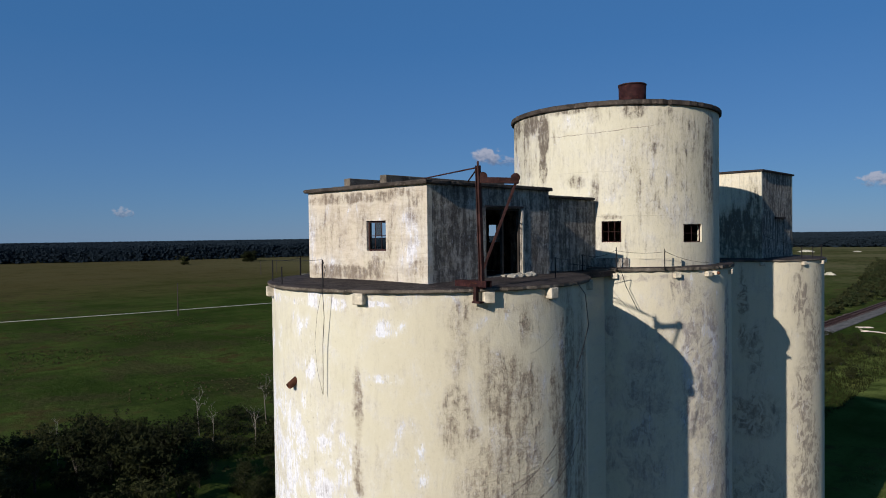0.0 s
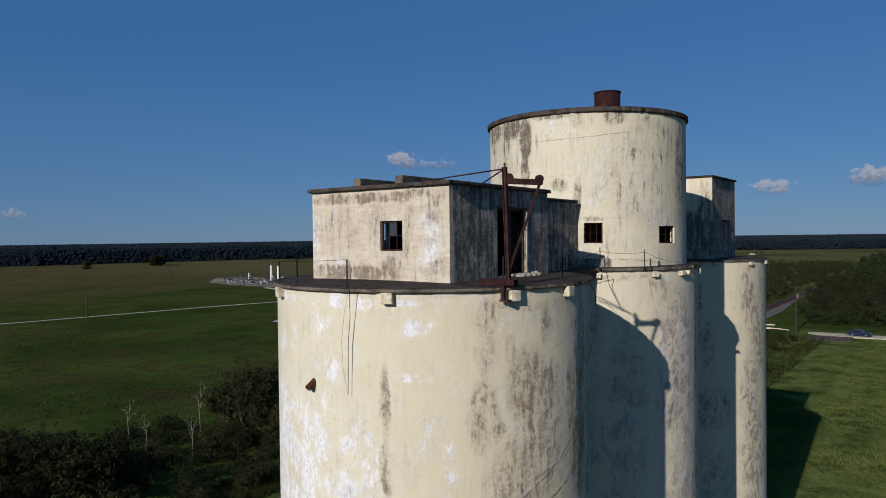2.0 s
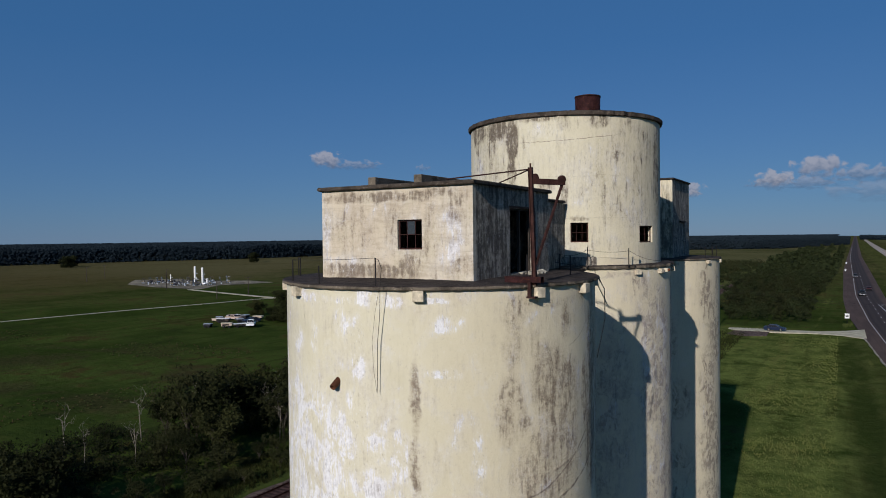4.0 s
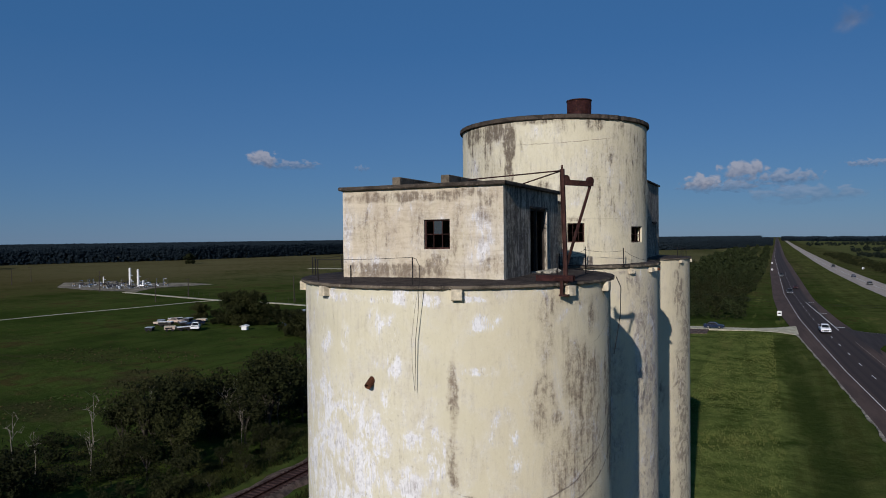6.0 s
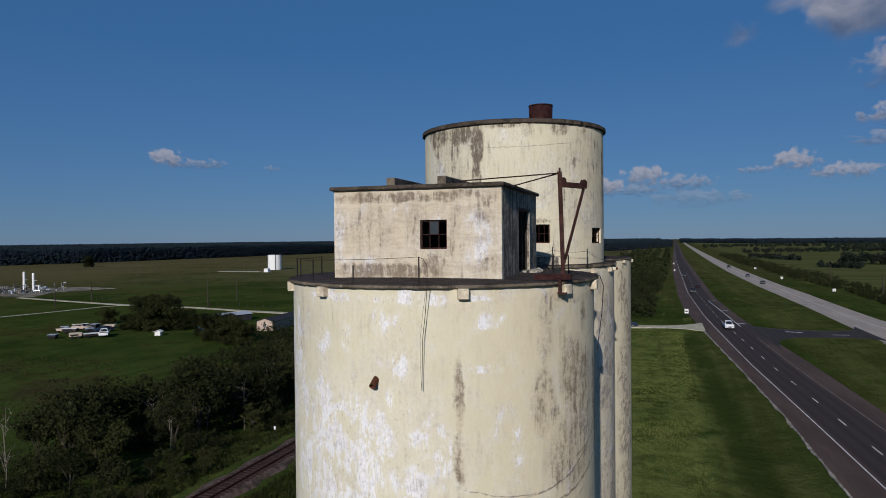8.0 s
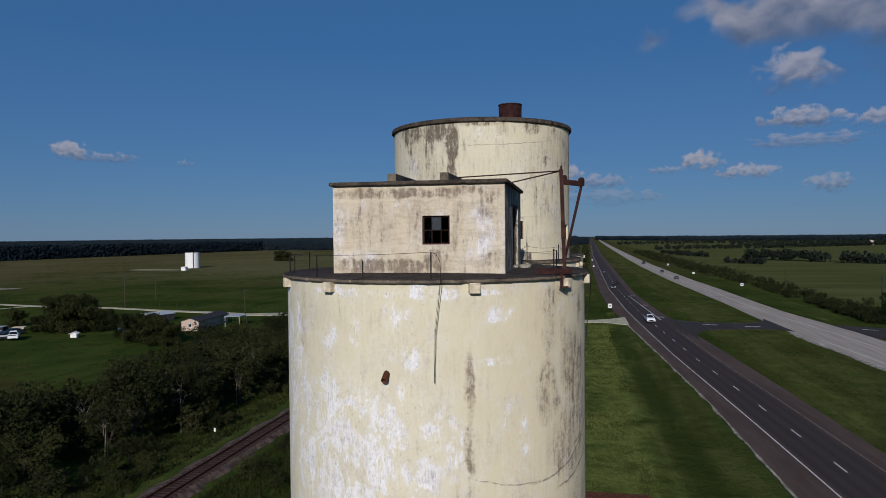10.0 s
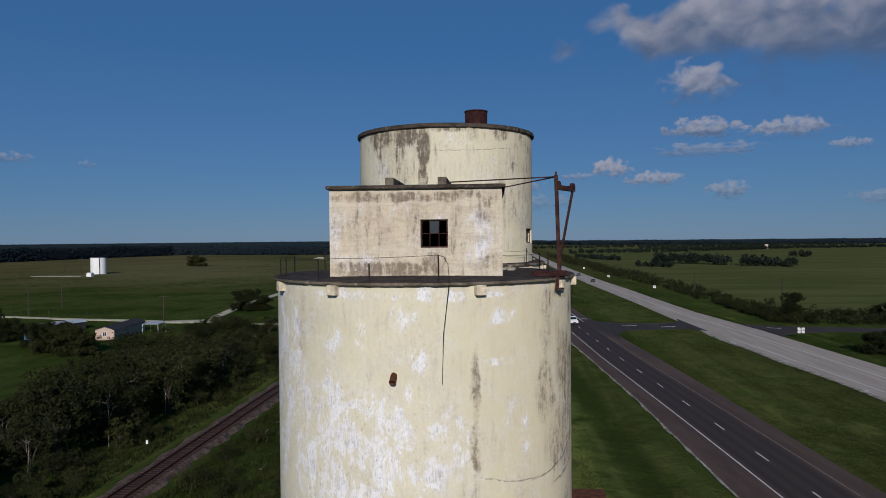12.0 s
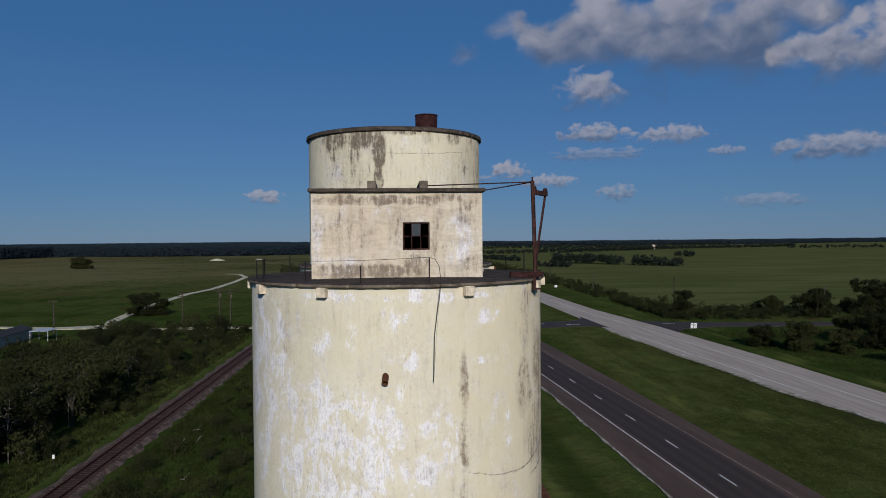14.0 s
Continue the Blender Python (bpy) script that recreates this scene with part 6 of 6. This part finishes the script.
    part("grille", boxed((-0.5, prof[1][0] - 0.02, z - 0.22), (0.5, prof[1][0] + 0.08, z + 0.05), 0.02), RUBBER, car)
    part("bumper", boxed((-half + 0.05, prof[0][0] - 0.10, 0.42), (half - 0.05, prof[0][0] + 0.1, 0.60), 0.03), CHROME if kind == "pickup" else RUBBER, car)
    if kind == "pickup":
        part("load_bed", boxed((-half + 0.12, 1.2, 1.09), (half - 0.12, 2.75, 1.126)), RUBBER, car)
    car.matrix_world = pose(x, y, 0.05, 0, 0, turn)
    return car


TRAFFIC = "highway traffic"
vehicle("pickup", CAR_WHITE, "white pickup truck on the dark highway lanes", 22.6, 153.5, 2, TRAFFIC)
vehicle("pickup", CAR_DARK, "dark grey pickup truck on the highway", 18.9, 262, 0, TRAFFIC)
vehicle("car", CAR_RED, "dark maroon car on the highway", 21.8, 288, 0, TRAFFIC)
vehicle("pickup", CAR_DARK, "dark pickup truck far along the highway", 18.6, 372, 0, TRAFFIC)
vehicle("car", CAR_DARK, "dark car on the pale concrete carriageway", 51.2, 320, 180, TRAFFIC)
vehicle("car", CAR_BLUE, "dark blue car on the pale concrete carriageway", 51.0, 377, 180, TRAFFIC)
vehicle("pickup", CAR_DARK, "black pickup on the pale concrete carriageway", 51.2, 490, 180, TRAFFIC)
vehicle("car", CAR_BLUE, "blue sedan standing on the white gravel lane", -0.6, 152.6, 88)


def utility_pole(x, y, h, arms=1, turn=0, boxes=0):
    """A wooden pole with cross-arms and insulators."""
    pole = thing("utility_pole", "grey wooden utility pole with cross-arms" if arms else "bare grey wooden pole", "pole", (0, 0, 0), "utility poles")
    part("pole", rodded((0, 0, -0.5), (0, 0, h), 0.19, 0.13, 8), POLE_WOOD, pole)
    for i in range(arms):
        z = h - 0.35 - 0.75 * i
        arm = part("cross_arm", boxed((-1.2, -0.16, z), (1.2, -0.05, z + 0.13), 0.01), POLE_WOOD, pole)
        for ix in (-1.1, -0.6, 0.6, 1.1):
            part("insulator", rodded((ix, -0.1, z + 0.13), (ix, -0.1, z + 0.28), 0.045, 0.03, 8), IRON, arm)
    for i in range(boxes):
        part("transformer", rodded((0.32, 0.0, h - 2.6), (0.32, 0.0, h - 1.7), 0.22, n=12), PAD_GRAVEL, pole)
    pole.matrix_world = pose(x, y, 0, 0, 0, turn)
    return pole


for x, y, h, arms, turn, tb in ((88.5, 187.5, 9.6, 3, 75, 0), (-12.8, 152.3, 10.4, 1, 20, 1), (80, 248, 8.4, 1, 80, 0), (119.3, 157.8, 8.0, 1, 20, 0), (-81, 142.5, 8.5, 1, 0, 0), (-57.3, 162.8, 8.5, 2, 10, 0), (-48.2, 165.3, 9.5, 2, 30, 1), (-45.8, 167.7, 9.0, 2, 30, 1),
                                (-139.3, 174.0, 9.2, 0, 0, 0), (-143.5, 196.8, 8.0, 1, 0, 0), (-190.8, 160.2, 7.0, 1, 60, 0), (-192, 177.2, 7.4, 1, 60, 0), (-253, 186.5, 7.0, 1, 60, 0), (-263.3, 194.8, 8.5, 1, 60, 0), (-343, 206, 8.0, 1, 60, 0), (-360, 228, 8.0, 1, 60, 0),
                                (-262, 398, 12.0, 0, 0, 0), (-286, 417, 7.0, 1, 0, 0), (83, 340, 8.4, 1, 80, 0), (-176, 75, 9.5, 0, 0, 0)):
    utility_pole(x, y, h, arms, turn, tb)


power_line = thing("power_line", "thin sagging power line strung across the highway", "cable")
for dz in (0.0, 0.45):
    tube_path("wire", slack((-12.8, 152.3, 9.9 - dz), (88.5, 187.5, 9.2 - dz), 4.6, 24), 0.014, CABLE, power_line)


def road_sign(label, x, y, plates, h, turn=0):
    """Plates of (x0, x1, z0, z1) on thin posts; the writing on them is unreadable and kept as bars."""
    sign = thing("road_sign", label, "sign", (0, 0, 0))
    for px in sorted({(p[0] + p[1]) / 2 for p in plates}) if len(plates) < 2 else (0.0,):
        part("post", rodded((px, 0.03, -0.3), (px, 0.03, h), 0.04, n=8), IRON, sign)
    for x0, x1, z0, z1 in plates:
        plate = part("plate", boxed((x0, -0.03, z0), (x1, -0.01, z1), 0.005), WHITE, sign)
        part("bar", boxed((x0 + 0.18 * (x1 - x0), -0.036, z0 + 0.35 * (z1 - z0)), (x1 - 0.18 * (x1 - x0), -0.031, z0 + 0.62 * (z1 - z0))), RUBBER, plate, "dark unreadable lettering")
    sign.matrix_world = pose(x, y, 0, 0, 0, turn)
    return sign


road_sign("white rectangular road sign on a thin post", 13.8, 173.5, [(-0.5, 0.5, 1.3, 2.5)], 2.5)
road_sign("pair of white route signs on one post", 68.7, 128.5, [(-0.68, -0.1, 1.7, 2.3), (0.1, 0.68, 1.7, 2.3), (-0.68, -0.1, 1.1, 1.62), (0.1, 0.68, 1.1, 1.62)], 2.3, -10)
for x, y in ((63.5, 349), (69.5, 269), (63.5, 451)):
    road_sign("small white square sign by the far carriageway", x, y, [(-0.55, 0.55, 0.7, 1.7)], 1.6)
for x, y in ((14.6, 420), (15.6, 520)):
    road_sign("small white marker sign by the highway", x, y, [(-0.4, 0.4, 1.0, 2.0)], 2.0)
marker = thing("rail_marker", "white-topped marker post beside the railway", "marker", (-33.9, 43.6, 0))
part("post", rodded((0, 0, -0.2), (0, 0, 1.15), 0.035, n=8), IRON, marker)
part("plate", boxed((-0.11, -0.05, 1.05), (0.11, 0.03, 1.45), 0.02), WHITE, marker)


def farm_house(label, x, y, turn, w, d, h, ridge, wall_mat, roof_mat, windows=()):
    """A gabled house: gable wall towards -y before the turn; windows as (x, z) on the gable."""
    house = thing("house", label, "house")
    prof = [(-w / 2, 0.0), (w / 2, 0.0), (w / 2, h), (0, ridge), (-w / 2, h)]
    bm = bmesh.new()
    a = [bm.verts.new((px, 0, pz)) for px, pz in prof]
    b = [bm.verts.new((px, d, pz)) for px, pz in prof]
    for i in range(5):
        k = (i + 1) % 5
        bm.faces.new((a[i], a[k], b[k], b[i]))
    bm.faces.new(list(reversed(a)))
    bm.faces.new(b)
    bmesh.ops.recalc_face_normals(bm, faces=bm.faces)
    part("wall", bm, wall_mat, house)
    rise, run = ridge - h, w / 2
    for s in (-1, 1):
        bm = bmesh.new()
        slope = Vector((s * run, 0, -rise)).normalized()
        up = Vector((s * rise, 0, run)).normalized()
        e = Vector((0, 0, ridge + 0.02))
        ps = [e + up * 0.04, e + slope * (math.hypot(rise, run) + 0.3) + up * 0.04]
        vs = [bm.verts.new(p + Vector((0, yy, 0)) + up * t) for yy in (-0.3, d + 0.3) for p in ps for t in (0, 0.08)]
        for f in ((0, 1, 3, 2), (4, 6, 7, 5), (0, 4, 5, 1), (2, 3, 7, 6), (0, 2, 6, 4), (1, 5, 7, 3)):
            bm.faces.new([vs[i] for i in f])
        bmesh.ops.recalc_face_normals(bm, faces=bm.faces)
        part("roof", bm, roof_mat, house)
    for wx, wz in windows:
        win = part("window", boxed((wx - 0.45, -0.05, wz - 0.5), (wx + 0.45, 0.02, wz + 0.5), 0.01), WHITE, house)
        for px in (-0.2, 0.2):
            part("pane", boxed((wx + px - 0.17, -0.07, wz - 0.42), (wx + px + 0.17, -0.045, wz + 0.42)), DARK_GLASS, win)
    house.matrix_world = pose(x, y, 0, 0, 0, turn)
    return house


farm_house("long low mobile home with peach gable and dark roof", -85.4, 123.4, 5, 4.3, 16.5, 2.3, 3.0, SIDING, ROOF_DARK, [(0.0, 1.4)])
farm_house("small blue house with a blue roof among trees", -99.8, 118.2, -30, 4.0, 5.5, 2.3, 3.1, BLUE_WALL, BLUE_WALL, [(0.0, 1.4)])
farm_house("low shed with a pale metal roof", -108.5, 136.0, -24, 5.0, 9.5, 1.7, 2.2, ROOF_DARK, ROOF_METAL)
farm_house("small white outbuilding at the field edge", -106.0, 110.0, 20, 1.3, 1.3, 0.9, 1.15, WHITE, WHITE)
carport = thing("carport", "open carport with a pale metal roof on posts", "carport", (-80.0, 135.6, 0), turn=5)
part("roof", boxed((-2.0, -2.6, 2.35), (2.0, 2.6, 2.45), 0.02), ROOF_METAL, carport)
for px in (-1.85, 1.85):
    for py in (-2.4, 2.4):
        part("post", rodded((px, py, -0.1), (px, py, 2.36), 0.05), WHITE, carport)
lean_to = thing("lean_to_shed", "low shed with a rust-brown metal roof beside the silos", "shed")
part("roof", boxed((5.3, 6.5, 5.9), (9.5, 19.3, 5.98), 0.01), RUST_ORANGE, lean_to, "rust-brown sheet-metal roof")
part("wall", boxed((5.6, 6.9, -0.1), (9.2, 18.9, 5.9)), PAINT_SIDE, lean_to)
tank = thing("storage_tank", "white upright steel storage tank in the pasture", "tank", (-268, 427, 0))
bm = bmesh.new()
bmesh.ops.create_cone(bm, cap_ends=True, segments=40, radius1=5.0, radius2=5.0, depth=11.2, matrix=Matrix.Translation((0, 0, 5.6)))
smooth_by_angle(part("shell", bm, WHITE, tank))
bm = bmesh.new()
bmesh.ops.create_cone(bm, cap_ends=True, segments=40, radius1=5.05, radius2=0.6, depth=0.5, matrix=Matrix.Translation((0, 0, 11.45)))
part("roof", bm, ROOF_DARK, tank)
part("ladder", bar(bmesh.new(), (3.2, -4.0, 0), (3.2, -4.0, 11.4), 0.5, 0.1, (0, 1, 0)), IRON, tank)
for z in (2.8, 5.6, 8.4):
    bm = bmesh.new()
    bmesh.ops.create_cone(bm, cap_ends=False, segments=40, radius1=5.03, radius2=5.03, depth=0.12, matrix=Matrix.Translation((0, 0, z)))
    part("seam", bm, WHITE, tank)
farm_house("small white equipment shed beside the tank", -253, 391, 0, 3.2, 3.0, 2.2, 2.6, WHITE, WHITE)
tagged(part("gravel_pad", boxed((-296, 396, -0.02), (-262, 404, 0.05)), CALICHE), "pale gravel patch beside the tank", "pad", kind="structure")

# the gas well
GAS = "gas well plant"
for x, y, h, r in ((-266.5, 214.0, 9.2, 0.52), (-259.0, 212.2, 8.8, 0.50), (-257.2, 213.5, 3.4, 0.5), (-276.0, 222.0, 4.0, 0.4), (-271.5, 219.0, 3.4, 0.4), (-291.0, 219.0, 4.6, 0.25)):
    vessel = thing("gas_column", "upright white steel process column on the gravel pad", "vessel", (x, y, 0), GAS)
    bm = rodded((0, 0, 0.2), (0, 0, h - 0.4), r, n=20)
    bmesh.ops.create_uvsphere(bm, u_segments=20, v_segments=10, radius=r, matrix=Matrix.Translation((0, 0, h - 0.4)) @ Matrix.Diagonal((1, 1, 0.5, 1)))
    smooth_by_angle(part("shell", bm, WHITE, vessel))
    part("skirt", rodded((0, 0, -0.1), (0, 0, 0.3), r * 1.15, n=16), ROOF_DARK, vessel)
    part("outlet", rodded((r * 0.8, 0, h * 0.6), (r + 1.4, 0, h * 0.6), 0.12), ROOF_METAL, vessel)
rg = random.Random(9)
for k in range(40):
    x, y = rg.uniform(-302, -250), rg.uniform(202, 230)
    vessel = thing("gas_skid", "grey pipework skid with a small horizontal tank", "pipework", (x, y, 0), GAS, turn=rg.uniform(0, 180))
    ln = rg.uniform(1.2, 2.8)
    smooth_by_angle(part("drum", rodded((-ln / 2, 0, 1.0), (ln / 2, 0, 1.0), rg.uniform(0.3, 0.5), n=14), rg.choice([PAD_GRAVEL, CHROME, ROOF_METAL, POLE_WOOD, ROOF_DARK]), vessel))
    for sx in (-0.35, 0.35):
        part("leg", boxed((sx * ln - 0.1, -0.3, -0.05), (sx * ln + 0.1, 0.3, 0.9)), ROOF_METAL, vessel)
    hh = rg.uniform(1.6, 3.6)
    bm = rodded((0.2 * ln, 0.6, 0), (0.2 * ln, 0.6, hh), 0.1)
    rod(bm, (0.2 * ln, 0.6, hh), (-0.5 * ln, 0.6, hh), 0.1)
    rod(bm, (-0.5 * ln, 0.6, hh), (-0.5 * ln, 0.6, 0), 0.1)
    part("pipe", bm, rg.choice([CHROME, POLE_WOOD, ROOF_DARK]), vessel)

# the row of scrap in the farmyard
for k, (x, y) in enumerate(((-127.0, 100.2), (-122.2, 102.0), (-119.6, 104.0), (-117.8, 106.0), (-133.8, 109.5), (-130.6, 108.6), (-136.6, 112.6), (-133.0, 114.4), (-136.5, 117.5), (-131.5, 117.2), (-128.0, 118.6), (-124.0, 112.2), (-127.4, 111.4))):
    if k % 4 == 3:
        vehicle("car" if k % 3 else "pickup", (CAR_WHITE, SIDING, CAR_BLUE)[k % 3], "old pale car parked in the farmyard", x, y, 40 + 60 * k, "scrap in the farmyard")
        continue
    trailer = thing("box_trailer", ("peach box trailer parked in the farmyard", "dark box trailer with white roof in the farmyard", "low brown trailer parked in the farmyard")[k % 3], "trailer", (x, y, 0), "scrap in the farmyard", turn=25 + 17 * (k % 5))
    ln, hh = 0.9 + 0.4 * (k % 3), 0.45 + 0.25 * (k % 2)
    part("box", boxed((-ln, -0.9, 0.45), (ln, 0.9, 0.45 + hh), 0.05), (ROOF_DARK, SIDING, POLE_WOOD)[k % 3], trailer)
    part("roof", boxed((-ln - 0.06, -0.96, 0.45 + hh), (ln + 0.06, 0.96, 0.53 + hh), 0.02), (ROOF_METAL, CREAM, WHITE)[k % 3], trailer)
    part("opening", boxed((-ln * 0.8, -0.92, 0.6), (ln * 0.5, -0.89, 0.4 + hh * 0.8)), RUBBER, trailer)
    for sx in (-0.5, 0.5):
        for sy in (-0.8, 0.8):
            part("wheel", rodded((sx * ln, sy - 0.1, 0.3), (sx * ln, sy + 0.1, 0.3), 0.3, n=12), RUBBER, trailer)

# far buildings
for x, y, w, h, m in ((448, 1142, 4, 8, SIDING), (436, 1146, 10, 5, ROOF_DARK)):
    barn = thing("farm_building", "pale low farm building far across the fields", "building", (x, y, 0))
    part("wall", boxed((-w / 2, -2, -0.1), (w / 2, 3, h * 0.7)), m, barn)
    bm = extruded([(-2.3, h * 0.7), (0.5, h), (3.3, h * 0.7)], -w / 2 - 0.3, w / 2 + 0.3)
    part("roof", bm, m, barn)
# heaps of pale gravel out in the northern pasture
for k, (x, y, r, h) in enumerate(((-195, 745, 8.5, 2.6), (-152, 757, 4.5, 1.5), (-78, 362, 3.2, 1.8))):
    q = random.Random(40 + k)
    bm = bmesh.new()
    rings = [[bm.verts.new((r * f * math.cos(a * math.pi / 9) * q.uniform(0.88, 1.12), r * f * 0.6 * math.sin(a * math.pi / 9), h * (1 - f ** 1.7) * q.uniform(0.9, 1.05) - 0.15)) for a in range(18)] for f in (1.0, 0.72, 0.45, 0.2)]
    for a, b in zip(rings, rings[1:]):
        for i in range(18):
            bm.faces.new((a[i], a[(i + 1) % 18], b[(i + 1) % 18], b[i]))
    bm.faces.new(rings[-1])
    heap = tagged(part("gravel_heap", bm, CALICHE, smooth=True), "low heap of pale gravel in the pasture", "heap", "gravel heaps")
    heap.matrix_world = pose(x, y, -0.05)
# cast-off timbers by the rails
for k, (a, b) in enumerate((((-22.4, 161.8), (-19.7, 163.5)), ((-21.6, 161.0), (-19.0, 162.6)), ((-19.8, 155.0), (-16.5, 156.0)), ((-20.4, 157.2), (-14.6, 154.4)))):
    plank = thing("timber", "weathered pale timber lying in the grass by the rails", "timber", (0, 0, 0), "cast-off timbers")
    part("beam", bar(bmesh.new(), (*a, 0.14), (*b, 0.16), 0.22, 0.16), CREAM, plank)
for a, b, c in (((-24.7, 50.4), (-23.1, 50.5), 0.3), ((-24.1, 56.2), (-22.5, 53.5), 0.9), ((-22.5, 53.5), (-21.7, 48.9), 0.7), ((-20.4, 39.3), (-19.3, 37.0), 0.8)):
    branch = thing("fallen_branch", "bleached fallen branch lying in the weeds", "branch", (0, 0, 0), "fallen branches")
    bm = rodded((*a, 0.1), (*b, c), 0.05, 0.02, 6)
    mid = Vector((*a, 0.1)).lerp(Vector((*b, c)), 0.55)
    rod(bm, mid, mid + Vector((0.5, 0.4, 0.5)), 0.025, 0.01, 5)
    part("limb", bm, DEADWOOD, branch)
# low fence beside the side road
fence = thing("fence", "thin wooden posts of a pasture fence", "fence")
for i in range(40):
    part("post", rodded((-70 - i * 3.4, 166.0 + i * 0.55, -0.2), (-70 - i * 3.4, 166.0 + i * 0.55, 1.2), 0.06, n=6), POLE_WOOD, fence)


# ---------------------------------------------------------------- clouds
def cloud_material(name, seed, white_part, thick, wide):
    g = Graph(name)
    v = g.coord()
    s = g.xyz(v)
    shift = g.shifted(v, (seed * 3.1, seed * 1.7, 0))
    n1 = g.noise(g.scaled(shift, (1.2 * wide, 1.3, 1)), 1.35, 5.0, 0.44, 0.30)
    n2 = g.noise(g.scaled(shift, (1.6 * wide, 2.0, 1)), 1.7, 5.0, 0.44, 0.3)
    low = g.math("MULTIPLY", g.math("MINIMUM", s[1], 0.0), 1.45)
    yy = g.math("ADD", g.math("MAXIMUM", s[1], 0.0), low)
    r2 = g.math("ADD", g.mul(s[0], s[0]), g.mul(yy, yy))
    d = g.math("ADD", g.math("SUBTRACT", 0.80, r2), g.math("MULTIPLY", g.math("SUBTRACT", n1, 0.5), 2.7))
    soft = g.step(s[1], 0.15, -0.5)
    edge = g.math("ADD", g.mul(soft, 0.75), 0.58)
    alpha = g.mul(g.step(g.math("DIVIDE", d, edge), 0.0, 1.0), thick)
    lit = g.math("ADD", g.math("MULTIPLY", s[1], 1.0), g.math("ADD", g.math("MULTIPLY", g.math("SUBTRACT", n2, 0.5), 1.6), white_part))
    c = g.mix(g.step(lit, -0.55, 0.8), (0.110, 0.145, 0.215), (0.50, 0.48, 0.49))
    e = g.n("Emission")
    g.put(e, 0, c)
    e.inputs[1].default_value = 0.83
    t = g.n("BsdfTransparent")
    m = g.n("MixShader")
    g.put(m, 0, alpha)
    g.t.links.new(t.outputs[0], m.inputs[1])
    g.t.links.new(e.outputs[0], m.inputs[2])
    g.t.links.new(m.outputs[0], g.t.nodes["Material Output"].inputs[0])
    return g.mat


CLOUDS = ((22.3, 15.2, 15.5, 6.0, -0.14, 1.0), (35.5, 13.0, 6.8, 3.6, 0.05, 1.0), (16.1, 11.7, 3.3, 2.4, 0.05, 0.9), (16.3, 8.5, 3.9, 1.15, 0.1, 0.85), (22.4, 8.1, 3.5, 1.2, 0.1, 0.8), (16.8, 6.9, 4.6, 0.9, 0.0, 0.5), (26.3, 6.8, 1.7, 0.6, 0.1, 0.6),
          (9.5, 5.7, 2.0, 1.2, 0.2, 0.95), (12.7, 4.8, 2.8, 0.9, 0.15, 0.8), (18.3, 3.7, 2.0, 1.1, 0.0, 0.6), (33.8, 6.6, 5.2, 1.5, 0.0, 0.8), (29.2, 2.9, 3.6, 0.9, 0.0, 0.4), (-10.6, 3.7, 1.7, 0.9, 0.2, 0.85), (-39.4, 6.6, 1.5, 1.1, 0.2, 0.9),
          (-37.0, 6.2, 2.6, 0.6, -0.1, 0.5), (-4.3, 4.2, 1.8, 1.0, 0.15, 0.9), (-1.2, 4.9, 2.2, 1.35, 0.15, 0.9), (1.6, 4.4, 2.8, 0.9, 0.0, 0.6), (3.0, 3.1, 5.0, 1.0, -0.1, 0.32), (-2.4, 3.9, 4.0, 0.7, -0.1, 0.5), (6.8, 5.2, 1.7, 0.45, 0.0, 0.5), (-68.1, 2.2, 0.9, 0.6, 0.1, 0.5), (-31.5, 6.0, 0.8, 0.4, 0.0, 0.3), (-10.0, 3.4, 0.9, 0.5, 0.1, 0.5), (40.0, 8.0, 4.0, 1.2, 0.0, 0.6), (30, 21, 9, 3.0, -0.1, 0.9))
for k, (az, el, hw, hh, wp, thick) in enumerate(CLOUDS):
    far = 4200.0
    a, e = radians(az), radians(el - 0.35)
    at = Vector((math.sin(a) * math.cos(e), math.cos(a) * math.cos(e), math.sin(e))) * far + Vector((5, -24, 22))
    bm = bmesh.new()
    bmesh.ops.create_grid(bm, x_segments=1, y_segments=1, size=1.25)
    cloud = part("cloud", bm, cloud_material("cloud_%d" % k, k + 1.0, wp, thick * 0.80, min(2.6, hw / hh)))
    tagged(cloud, "soft white and grey cumulus cloud in the distance", "cloud", kind="structure")
    cloud.matrix_world = look(at, at * 2 - Vector((5, -24, 22))) @ Matrix.Diagonal((far * math.tan(radians(hw)), far * math.tan(radians(hh)), 1, 1))
    cloud.visible_shadow = False
